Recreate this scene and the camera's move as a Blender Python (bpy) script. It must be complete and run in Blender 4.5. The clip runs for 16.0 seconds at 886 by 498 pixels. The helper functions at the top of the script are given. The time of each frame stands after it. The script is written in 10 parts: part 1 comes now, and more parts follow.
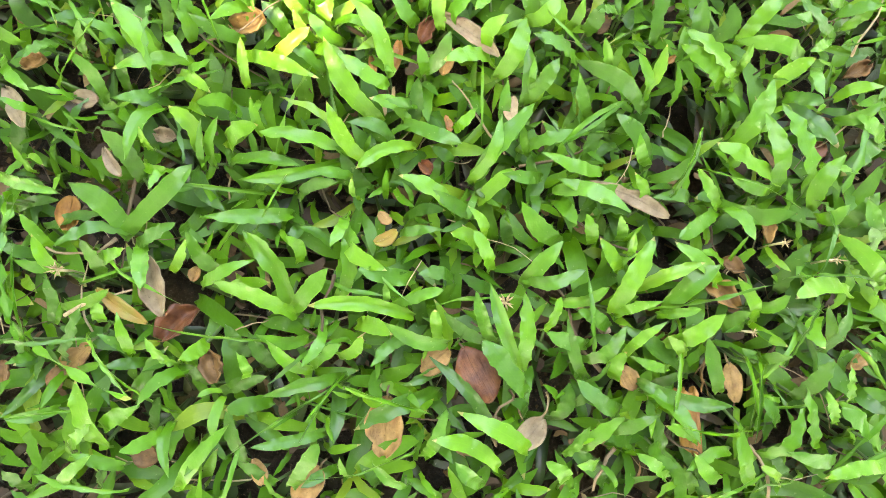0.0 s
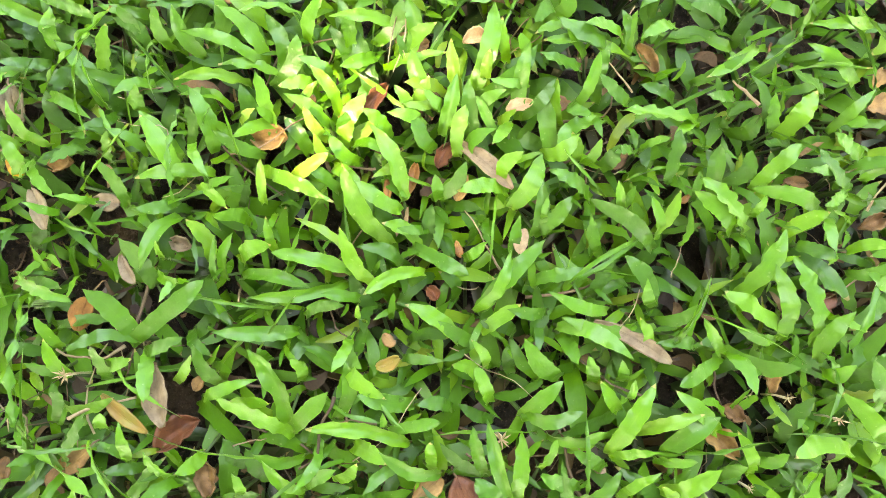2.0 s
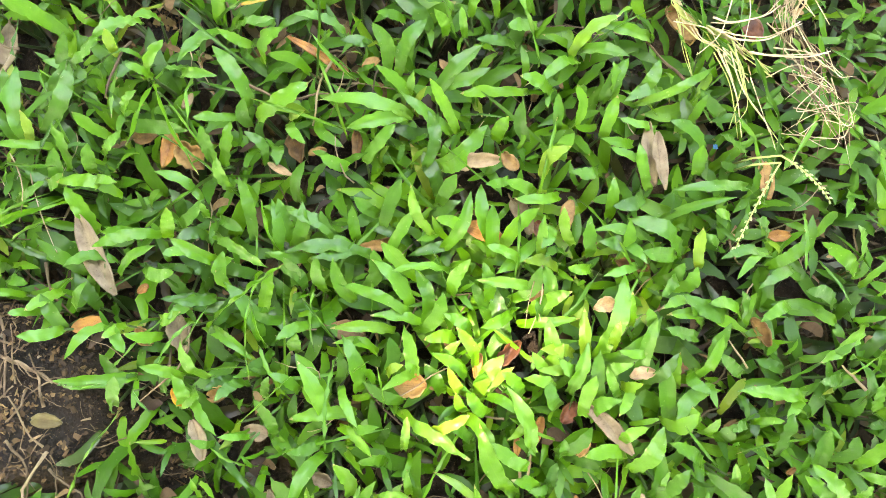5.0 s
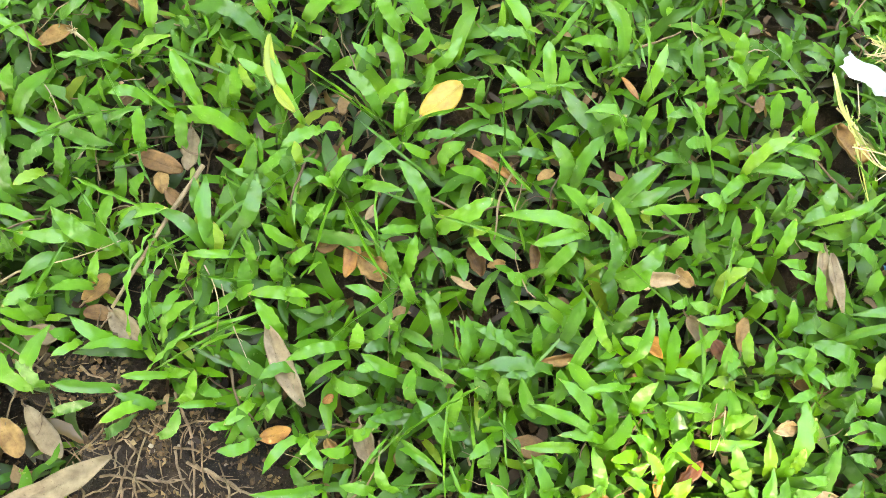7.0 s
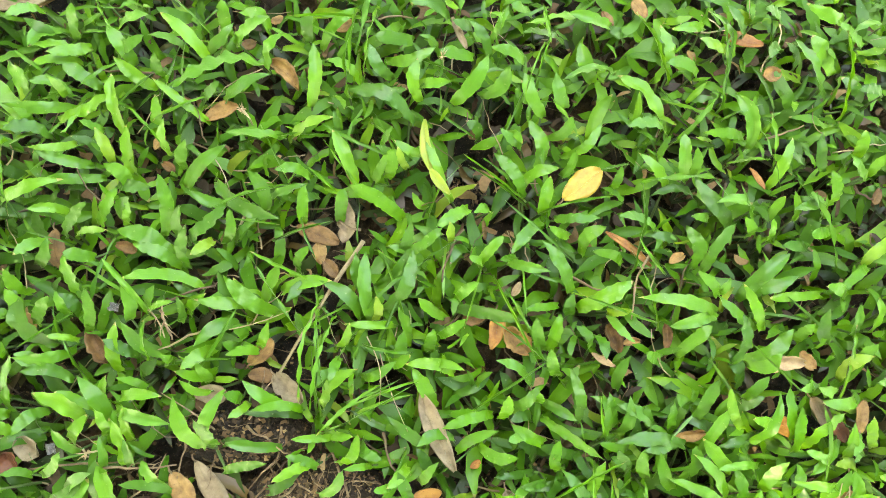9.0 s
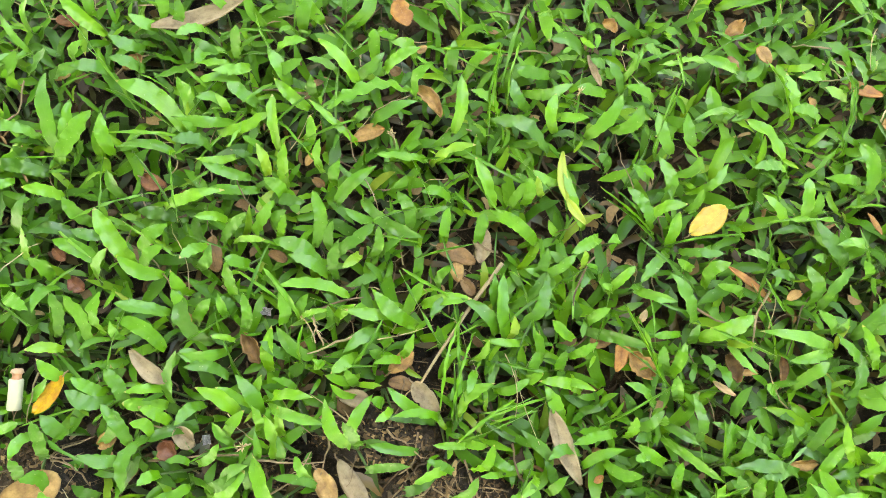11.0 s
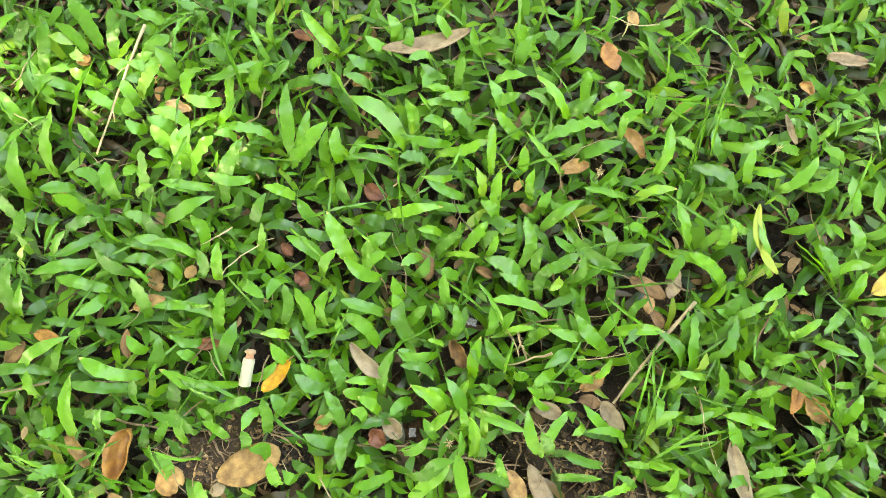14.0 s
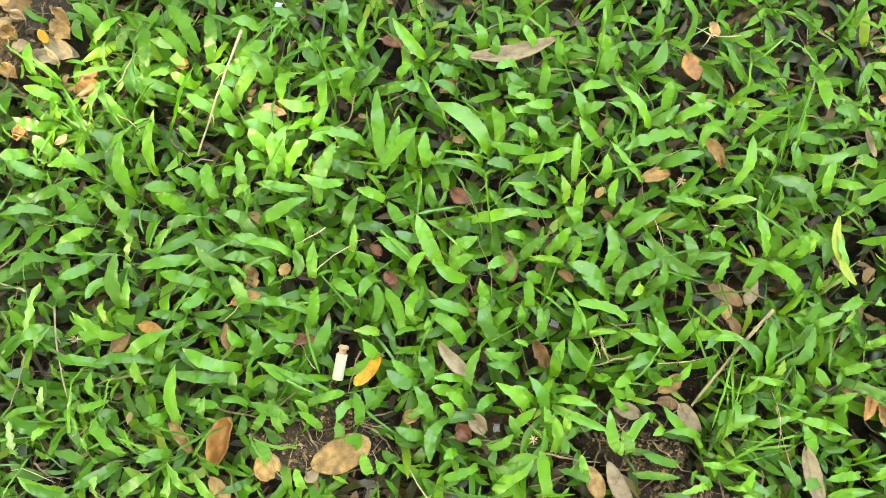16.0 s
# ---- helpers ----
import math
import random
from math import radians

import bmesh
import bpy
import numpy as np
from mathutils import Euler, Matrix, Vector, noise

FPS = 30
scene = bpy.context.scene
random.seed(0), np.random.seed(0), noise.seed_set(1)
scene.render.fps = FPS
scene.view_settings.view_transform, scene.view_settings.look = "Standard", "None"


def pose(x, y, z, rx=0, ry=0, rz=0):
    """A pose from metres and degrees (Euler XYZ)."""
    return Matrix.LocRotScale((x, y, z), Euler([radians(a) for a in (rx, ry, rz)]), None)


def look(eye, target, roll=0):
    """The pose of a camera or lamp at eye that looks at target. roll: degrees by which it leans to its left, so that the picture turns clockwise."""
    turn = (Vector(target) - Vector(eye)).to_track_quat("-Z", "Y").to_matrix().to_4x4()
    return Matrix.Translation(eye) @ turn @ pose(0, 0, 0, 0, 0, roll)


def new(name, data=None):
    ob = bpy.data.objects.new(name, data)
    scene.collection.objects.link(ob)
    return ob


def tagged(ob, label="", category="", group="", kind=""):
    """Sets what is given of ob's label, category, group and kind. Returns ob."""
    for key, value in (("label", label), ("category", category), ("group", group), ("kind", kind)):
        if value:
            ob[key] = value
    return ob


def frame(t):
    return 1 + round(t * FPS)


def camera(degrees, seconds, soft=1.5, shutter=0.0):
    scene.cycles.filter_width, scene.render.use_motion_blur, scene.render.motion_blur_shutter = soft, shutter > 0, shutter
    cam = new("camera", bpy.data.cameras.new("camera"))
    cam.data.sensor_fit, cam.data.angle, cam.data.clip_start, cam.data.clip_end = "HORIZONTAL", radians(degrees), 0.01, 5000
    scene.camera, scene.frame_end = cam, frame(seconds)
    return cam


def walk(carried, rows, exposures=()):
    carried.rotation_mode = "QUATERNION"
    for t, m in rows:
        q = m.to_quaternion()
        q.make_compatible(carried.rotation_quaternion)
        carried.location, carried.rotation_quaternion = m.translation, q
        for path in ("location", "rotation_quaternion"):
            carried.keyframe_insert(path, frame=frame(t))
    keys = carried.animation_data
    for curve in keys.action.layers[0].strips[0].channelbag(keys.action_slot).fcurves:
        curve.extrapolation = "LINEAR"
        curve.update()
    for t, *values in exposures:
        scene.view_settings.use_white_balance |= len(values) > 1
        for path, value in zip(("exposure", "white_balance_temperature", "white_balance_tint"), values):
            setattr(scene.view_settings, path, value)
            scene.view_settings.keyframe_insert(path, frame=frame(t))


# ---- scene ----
cam = camera(66.8, 16.0, soft=0.5)
PATH = [
    (0, (0.0163, 0.0250, 0.3087), (0.1100, 0.3013, -2.1738), 18.8),
    (0.5, (0.0175, 0.0363, 0.3113), (0.0963, 0.3263, -2.1713), 16.3),
    (1, (0.0175, 0.0500, 0.3125), (0.0825, 0.3513, -2.1688), 14.1),
    (1.5, (0.0187, 0.0612, 0.3150), (0.0675, 0.3850, -2.1625), 11.8),
    (2, (0.0200, 0.0737, 0.3175), (0.0438, 0.4113, -2.1587), 8.3),
    (2.5, (0.0213, 0.0887, 0.3213), (0.0225, 0.4200, -2.1575), 5.6),
    (3, (0.0213, 0.1000, 0.3225), (0.0025, 0.4575, -2.1513), 3.4),
    (3.2, (0.0200, 0.1050, 0.3237), (0.0000, 0.4600, -2.1513), 3.5),
    (5.3, (-0.0675, 0.1762, 0.3612), (-0.1013, 0.6412, -2.0950), 5.3),
    (5.5, (-0.0788, 0.1812, 0.3612), (-0.1087, 0.6462, -2.0950), 6.1),
    (6, (-0.1075, 0.1913, 0.3612), (-0.1388, 0.6663, -2.0925), 6.1),
    (6.5, (-0.1325, 0.2000, 0.3675), (-0.1625, 0.6700, -2.0888), 6.5),
    (7, (-0.1550, 0.2075, 0.3750), (-0.1938, 0.6813, -2.0787), 5.6),
    (7.5, (-0.1762, 0.2125, 0.3825), (-0.2175, 0.7025, -2.0688), 5.7),
    (8, (-0.1988, 0.2175, 0.3912), (-0.2463, 0.7175, -2.0575), 5.5),
    (8.5, (-0.2188, 0.2225, 0.3987), (-0.2750, 0.7188, -2.0513), 5),
    (9, (-0.2400, 0.2250, 0.4075), (-0.3050, 0.7212, -2.0425), 4.8),
    (9.2, (-0.2488, 0.2275, 0.4113), (-0.3150, 0.7075, -2.0412), 4.7),
    (11.3, (-0.3225, 0.2113, 0.4400), (-0.4587, 0.7013, -2.0075), 0.7),
    (11.5, (-0.3287, 0.2100, 0.4437), (-0.4700, 0.6913, -2.0050), 0.3),
    (12, (-0.3475, 0.2063, 0.4525), (-0.4975, 0.6800, -1.9975), 0.1),
    (12.5, (-0.3675, 0.2013, 0.4600), (-0.5375, 0.6700, -1.9900), -1),
    (13, (-0.3875, 0.1975, 0.4662), (-0.5750, 0.6562, -1.9837), -2.2),
    (13.5, (-0.4088, 0.1913, 0.4713), (-0.6125, 0.6450, -1.9788), -3.1),
    (14, (-0.4288, 0.1875, 0.4775), (-0.6412, 0.6225, -1.9750), -4.1),
    (14.5, (-0.4450, 0.1837, 0.4838), (-0.6750, 0.6000, -1.9712), -6.3),
    (15, (-0.4587, 0.1812, 0.4900), (-0.6975, 0.5763, -1.9675), -8.2),
    (15.5, (-0.4688, 0.1800, 0.4938), (-0.7150, 0.5537, -1.9650), -10.1),
    (16, (-0.4763, 0.1787, 0.5000), (-0.7300, 0.5312, -1.9625), -12.5),
]
walk(cam, [(t, look(eye, target, roll)) for t, eye, target, roll in PATH], exposures=[(0, 5.20, 9500, 14), (3, 5.17, 9900, 16), (6, 5.13, 9400, 12), (9, 5.10, 10500, 7), (16, 5.09, 10400, 7)])

# ---- light: open shade under an added tree, with a few sun flecks ----
SUN_EL, SUN_AZ = radians(60), radians(215)
SUN_WAY = Vector((math.sin(SUN_AZ) * math.cos(SUN_EL), math.cos(SUN_AZ) * math.cos(SUN_EL), math.sin(SUN_EL)))
world = bpy.data.worlds.new("sky")
scene.world = world
world.use_nodes = True
wn = world.node_tree
sky = wn.nodes.new("ShaderNodeTexSky")
sky.sky_type, sky.sun_disc = "NISHITA", False
sky.sun_elevation, sky.sun_rotation = SUN_EL, SUN_AZ
sky.air_density, sky.dust_density, sky.ozone_density = 1.0, 3.0, 1.0
wn.links.new(sky.outputs["Color"], wn.nodes["Background"].inputs["Color"])
wn.nodes["Background"].inputs["Strength"].default_value = 0.15
sun_data = bpy.data.lights.new("sun", "SUN")
sun_data.energy, sun_data.angle, sun_data.color = 2.0, radians(0.53), (1.0, 0.99, 0.96)
sun = new("sun", sun_data)
sun.matrix_world = look(SUN_WAY * 30, (0, 0, 0))


# ---- materials ----
def nodes_of(name):
    m = bpy.data.materials.new(name)
    m.use_nodes = True
    t = m.node_tree
    return m, t, t.nodes["Principled BSDF"], t.nodes["Material Output"]


def add(t, kind, **values):
    n = t.nodes.new(kind)
    for key, value in values.items():
        n.inputs[key].default_value = value
    return n


def ramp(t, source, stops):
    r = t.nodes.new("ShaderNodeValToRGB")
    e = r.color_ramp.elements
    while len(e) < len(stops):
        e.new(0.5)
    for k, (p, c) in zip(e, stops):
        k.position, k.color = p, (*c, 1)
    t.links.new(source, r.inputs["Fac"])
    return r.outputs["Color"]


def maths(t, op, a, b=None, c=None):
    n = t.nodes.new("ShaderNodeMath")
    n.operation = op
    for k, v in enumerate((a, b, c)):
        if v is None:
            continue
        if isinstance(v, (int, float)):
            n.inputs[k].default_value = v
        else:
            t.links.new(v, n.inputs[k])
    return n.outputs[0]


def mixed(t, fac, a, b, blend="MIX"):
    n = t.nodes.new("ShaderNodeMix")
    n.data_type, n.blend_type = "RGBA", blend
    for k, v in ((0, fac), (6, a), (7, b)):
        if isinstance(v, (int, float)):
            n.inputs[k].default_value = v
        elif isinstance(v, tuple):
            n.inputs[k].default_value = (*v, 1)
        else:
            t.links.new(v, n.inputs[k])
    return n.outputs[2]


def noise_of(t, scale, detail=3.0, rough=0.55, vector=None):
    n = add(t, "ShaderNodeTexNoise", Scale=scale, Detail=detail, Roughness=rough)
    if vector is not None:
        t.links.new(vector, n.inputs["Vector"])
    return n.outputs["Fac"]


def place(t):
    return t.nodes.new("ShaderNodeNewGeometry").outputs["Position"]


def bumped(t, shader, height, strength, distance):
    b = add(t, "ShaderNodeBump", Strength=strength, Distance=distance)
    t.links.new(height, b.inputs["Height"])
    t.links.new(b.outputs["Normal"], shader.inputs["Normal"])
    return b.outputs["Normal"]


def blade_material(name, stops, thin, gloss=0.36, sheen=0.42):
    """A living grass leaf: lengthwise veins, a pale midrib, blotches, and light that comes through."""
    m, t, p, out = nodes_of(name)
    uv = t.nodes.new("ShaderNodeUVMap")
    sep = t.nodes.new("ShaderNodeSeparateXYZ")
    t.links.new(uv.outputs[0], sep.inputs[0])
    u, v = sep.outputs[0], sep.outputs[1]
    info = t.nodes.new("ShaderNodeObjectInfo").outputs["Random"]
    island = t.nodes.new("ShaderNodeNewGeometry").outputs["Random Per Island"]
    pick = maths(t, "FRACT", maths(t, "ADD", maths(t, "MULTIPLY", info, 7.31), maths(t, "MULTIPLY", island, 3.7)))
    base = ramp(t, pick, stops)
    where = place(t)
    blotch = noise_of(t, 130.0, 4.0, 0.65, where)
    col = mixed(t, maths(t, "MULTIPLY", blotch, 0.8), base, mixed(t, 1.0, base, (0.55, 0.74, 0.5), "MULTIPLY"))
    patch = noise_of(t, 9.0, 2.0, 0.5, where)
    col = mixed(t, maths(t, "MULTIPLY", patch, 0.4), col, mixed(t, 1.0, col, (1.3, 1.1, 0.85), "MULTIPLY"))
    side = maths(t, "ABSOLUTE", maths(t, "SUBTRACT", u, 0.5))
    rib = maths(t, "SUBTRACT", 1.0, maths(t, "MINIMUM", maths(t, "MULTIPLY", side, 24.0), 1.0))
    col = mixed(t, maths(t, "MULTIPLY", rib, 0.11), col, mixed(t, 1.0, col, (1.9, 1.5, 1.6), "MULTIPLY"))
    vein = maths(t, "SINE", maths(t, "MULTIPLY", u, 62.0))
    col = mixed(t, maths(t, "MULTIPLY_ADD", vein, 0.006, 0.006), col, mixed(t, 1.0, col, (0.6, 0.75, 0.6), "MULTIPLY"))
    # yellower towards the sheath
    foot = maths(t, "POWER", maths(t, "SUBTRACT", 1.0, v), 3.0)
    col = mixed(t, maths(t, "MULTIPLY", foot, 0.45), col, mixed(t, 1.0, col, (1.6, 1.25, 0.9), "MULTIPLY"))
    # the thin pale margin of the leaf
    margin = maths(t, "GREATER_THAN", side, 0.455)
    col = mixed(t, maths(t, "MULTIPLY", margin, 0.35), col, mixed(t, 1.0, col, (1.7, 1.45, 1.5), "MULTIPLY"))
    # dry tips on some leaves, pale flecks on a few
    tip = maths(t, "MULTIPLY", maths(t, "GREATER_THAN", v, maths(t, "MULTIPLY_ADD", blotch, 0.12, 0.885)), maths(t, "GREATER_THAN", pick, 0.72))
    col = mixed(t, maths(t, "MULTIPLY", tip, 0.6), col, (0.28, 0.22, 0.08))
    fleck = maths(t, "GREATER_THAN", noise_of(t, 420.0, 1.0, 0.5, where), 0.75)
    col = mixed(t, maths(t, "MULTIPLY", fleck, 0.18), col, (0.30, 0.36, 0.18))
    t.links.new(col, p.inputs["Base Color"])
    p.inputs["Specular IOR Level"].default_value = sheen
    rough = maths(t, "MULTIPLY_ADD", blotch, 0.26, gloss - 0.12)
    t.links.new(rough, p.inputs["Roughness"])
    height = maths(t, "ADD", maths(t, "MULTIPLY", vein, 0.003), noise_of(t, 190.0, 3.0, 0.5, where))
    normal = bumped(t, p, height, 0.5, 0.0010)
    back = t.nodes.new("ShaderNodeBsdfTranslucent")
    t.links.new(mixed(t, 1.0, col, thin, "MULTIPLY"), back.inputs["Color"])
    t.links.new(normal, back.inputs["Normal"])
    mix = add(t, "ShaderNodeMixShader", Fac=0.06)
    t.links.new(p.outputs[0], mix.inputs[1])
    t.links.new(back.outputs[0], mix.inputs[2])
    t.links.new(mix.outputs[0], out.inputs["Surface"])
    return m


def dry_material(name, light, dark, rough=0.62, spots=0.5, grain=1.0):
    """A dead leaf: blotched, with fine grain along it and dark specks."""
    m, t, p, out = nodes_of(name)
    where = place(t)
    tex = t.nodes.new("ShaderNodeTexCoord").outputs["Object"]
    info = t.nodes.new("ShaderNodeObjectInfo").outputs["Random"]
    big = noise_of(t, 130.0, 4.0, 0.6, where)
    fine = noise_of(t, 900.0, 3.0, 0.6, where)
    stretch = t.nodes.new("ShaderNodeMapping")
    stretch.inputs["Scale"].default_value = (700, 130, 500)
    t.links.new(tex, stretch.inputs["Vector"])
    streak = noise_of(t, 1.0, 2.0, 0.5, stretch.outputs[0])
    mid = tuple((a + b) / 2 for a, b in zip(light, dark))
    col = ramp(t, big, [(0.34, dark), (0.5, mid), (0.64, light)])
    col = mixed(t, maths(t, "MULTIPLY", streak, 0.5 * grain), col, mixed(t, 1.0, col, (0.6, 0.55, 0.5), "MULTIPLY"))
    col = mixed(t, maths(t, "MULTIPLY", info, 0.5), col, mixed(t, 1.0, col, (0.72, 0.66, 0.62), "MULTIPLY"))
    spot = maths(t, "GREATER_THAN", fine, 0.66)
    col = mixed(t, maths(t, "MULTIPLY", spot, spots), col, mixed(t, 1.0, col, (0.35, 0.28, 0.22), "MULTIPLY"))
    t.links.new(col, p.inputs["Base Color"])
    p.inputs["Roughness"].default_value = rough
    p.inputs["Specular IOR Level"].default_value = 0.35
    bumped(t, p, maths(t, "ADD", maths(t, "MULTIPLY", streak, 1.2), big), 0.5, 0.0008)
    return m


def soil_material():
    m, t, p, out = nodes_of("soil")
    where = place(t)
    big, mid, fine = noise_of(t, 22.0, 4.0, 0.6, where), noise_of(t, 160.0, 5.0, 0.65, where), noise_of(t, 900.0, 3.0, 0.6, where)
    col = ramp(t, big, [(0.36, (0.008, 0.005, 0.002)), (0.52, (0.034, 0.019, 0.0065)), (0.66, (0.095, 0.055, 0.019))])
    col = mixed(t, maths(t, "MULTIPLY", mid, 0.9), col, mixed(t, 1.0, col, (0.45, 0.42, 0.4), "MULTIPLY"))
    col = mixed(t, maths(t, "GREATER_THAN", fine, 0.64), col, (0.095, 0.064, 0.034))
    # far out, where no leaf is built, the sheet takes the look of the sward
    far = t.nodes.new("ShaderNodeVectorMath")
    far.operation = "DISTANCE"
    far.inputs[1].default_value = (-0.3, 0.2, 0.0)
    t.links.new(where, far.inputs[0])
    sward = ramp(t, mid, [(0.35, (0.016, 0.050, 0.007)), (0.5, (0.035, 0.120, 0.010)), (0.66, (0.060, 0.180, 0.012))])
    edge = maths(t, "MULTIPLY", maths(t, "SUBTRACT", far.outputs["Value"], 1.0), 1.2)
    blend = t.nodes.new("ShaderNodeClamp")
    t.links.new(edge, blend.inputs["Value"])
    col = mixed(t, blend.outputs[0], col, sward)
    t.links.new(col, p.inputs["Base Color"])
    p.inputs["Roughness"].default_value = 0.9
    bumped(t, p, maths(t, "ADD", mid, maths(t, "MULTIPLY", fine, 0.4)), 1.0, 0.007)
    return m


def plain_material(name, colour, rough, bump=0.0, scale=400.0, dirt=0.3):
    m, t, p, out = nodes_of(name)
    where = place(t)
    n = noise_of(t, scale, 4.0, 0.6, where)
    col = mixed(t, maths(t, "MULTIPLY", n, dirt), colour, tuple(0.45 * c for c in colour))
    t.links.new(col, p.inputs["Base Color"])
    p.inputs["Roughness"].default_value = rough
    if bump:
        bumped(t, p, n, bump, 0.0006)
    return m


GREENS = [(0.0, (0.028, 0.116, 0.008)), (0.35, (0.040, 0.158, 0.008)), (0.7, (0.055, 0.198, 0.008)), (1.0, (0.076, 0.232, 0.010))]
BLADE = blade_material("grass_leaf", GREENS, (1.4, 1.45, 0.5))
LIME = blade_material("young_grass_leaf", [(0.0, (0.048, 0.184, 0.012)), (0.7, (0.066, 0.210, 0.012)), (0.85, (0.085, 0.225, 0.015)), (1.0, (0.125, 0.24, 0.020))], (1.3, 1.3, 0.4))
# the darkest of the three tuft greens; most such leaves sit low
DEEP = blade_material("deep_green_grass_leaf", [(0.0, (0.022, 0.092, 0.007)), (1.0, (0.034, 0.134, 0.008))], (1.2, 1.4, 0.5))
SOIL = soil_material()
TAN = dry_material("tan_dead_leaf", (0.36, 0.225, 0.078), (0.16, 0.090, 0.028))
BROWN = dry_material("brown_dead_leaf", (0.20, 0.115, 0.038), (0.085, 0.045, 0.015))
RED = dry_material("red_brown_dead_leaf", (0.19, 0.072, 0.028), (0.085, 0.028, 0.011), 0.5)
GREY = dry_material("grey_beige_dead_leaf", (0.27, 0.22, 0.13), (0.15, 0.115, 0.065), 0.6)
PALE = dry_material("pale_beige_dead_leaf", (0.40, 0.30, 0.165), (0.22, 0.155, 0.08), 0.6, 0.3)
ORANGE = dry_material("orange_dead_leaf", (0.36, 0.18, 0.04), (0.20, 0.08, 0.018), 0.5)
YELLOW = dry_material("yellow_dying_leaf", (0.55, 0.33, 0.012), (0.30, 0.12, 0.015), 0.45, 0.2)
OLIVE = dry_material("olive_yellow_leaf", (0.23, 0.21, 0.035), (0.27, 0.17, 0.035), 0.42, 0.15)
LEMON = dry_material("wilted_lime_leaf", (0.22, 0.33, 0.030), (0.20, 0.26, 0.035), 0.45, 0.1, 0.5)
GOLD = dry_material("golden_fading_leaf", (0.38, 0.32, 0.045), (0.34, 0.21, 0.025), 0.42, 0.12, 0.4)
DULL = dry_material("olive_brown_leaf", (0.15, 0.13, 0.045), (0.10, 0.075, 0.028), 0.5, 0.3)
STRAW = dry_material("dry_straw", (0.54, 0.47, 0.31), (0.36, 0.29, 0.165), 0.5, 0.1, 0.6)
HAY = dry_material("old_hay", (0.37, 0.31, 0.185), (0.21, 0.165, 0.09), 0.6, 0.2, 0.7)
STRAW_GREEN = dry_material("half_green_straw", (0.38, 0.47, 0.15), (0.36, 0.40, 0.13), 0.5, 0.1, 0.6)
TWIG = dry_material("dry_twig", (0.29, 0.215, 0.13), (0.10, 0.068, 0.038), 0.75, 0.5)
ROOT = dry_material("dry_root", (0.31, 0.235, 0.135), (0.075, 0.050, 0.026), 0.8, 0.4)
BARK = dry_material("bark", (0.16, 0.12, 0.09), (0.07, 0.05, 0.04), 0.9, 0.5)
CROWN = blade_material("tree_leaf", [(0.0, (0.03, 0.09, 0.02)), (1.0, (0.06, 0.14, 0.03))], (1.2, 1.2, 0.6))
STONE = plain_material("pale_stone", (0.30, 0.25, 0.18), 0.85, 0.4, 300.0, 0.6)
PAPER = plain_material("white_paper", (0.36, 0.41, 0.47), 0.6, 0.15, 120.0, 0.15)
FILTER = plain_material("cigarette_paper", (0.34, 0.34, 0.24), 0.7, 0.2, 500.0, 0.25)
FIBRE = plain_material("filter_fibre", (0.36, 0.24, 0.15), 0.95, 0.6, 900.0, 0.4)
CORK = plain_material("tipping_band", (0.36, 0.17, 0.09), 0.7, 0.2, 600.0, 0.4)
FOIL = plain_material("grey_foil", (0.13, 0.13, 0.125), 0.35, 0.3, 200.0, 0.4)
FLOWER = plain_material("dry_spikelet", (0.36, 0.27, 0.15), 0.8, 0.3, 700.0, 0.4)
SEED = plain_material("green_seed", (0.27, 0.37, 0.15), 0.7, 0.3, 900.0, 0.4)
BLUE = plain_material("blue_plastic", (0.02, 0.16, 0.30), 0.4, 0.1, 300.0, 0.2)

# ---- open soil in the lawn: centre, reaches and turn of each bare place ----
BARE = [(-0.215, 0.095, 0.050, 0.036, 0.1), (-0.235, 0.118, 0.035, 0.016, 0.3), (-0.275, 0.138, 0.030, 0.014, 0.2), (-0.430, 0.080, 0.030, 0.013, -0.3), (-0.455, 0.060, 0.030, 0.014, 0.2), (-0.745, 0.225, 0.05, 0.035, 0.2)]
BARE += [(-0.201, 0.288, 0.011, 0.006, 0.2), (-0.251, 0.235, 0.009, 0.007, 0.2), (-0.379, 0.125, 0.019, 0.008, 0.2), (-0.320, 0.101, 0.019, 0.007, 0.2), (-0.242, 0.243, 0.009, 0.006, 0.2), (-0.208, 0.289, 0.008, 0.005, 0.2), (-0.265, 0.236, 0.015, 0.009, 0.2), (-0.503, 0.301, 0.012, 0.007, 0.2), (-0.425, 0.096, 0.017, 0.009, 0.2)]
BARE += [(0.155, 0.063, 0.006, 0.005, 0.2), (0.062, -0.004, 0.006, 0.007, 0.2), (0.130, 0.042, 0.006, 0.006, 0.2), (0.054, 0.294, 0.006, 0.010, 0.2), (0.070, 0.193, 0.012, 0.006, 0.2), (-0.252, 0.170, 0.012, 0.012, 0.2), (-0.136, 0.111, 0.007, 0.006, 0.2), (-0.147, 0.082, 0.009, 0.009, 0.2), (-0.322, 0.129, 0.016, 0.007, 0.2)]


def bareness(x, y, places=BARE):
    """1 on open soil, 0 in the thick of the lawn."""
    best = 0.0
    for cx, cy, a, b, turn in places:
        dx, dy = x - cx, y - cy
        c, s = math.cos(turn), math.sin(turn)
        d = math.hypot((dx * c + dy * s) / a, (dy * c - dx * s) / b)
        best = max(best, min(1.0, max(0.0, (1.25 - d) / 0.45)))
    return best


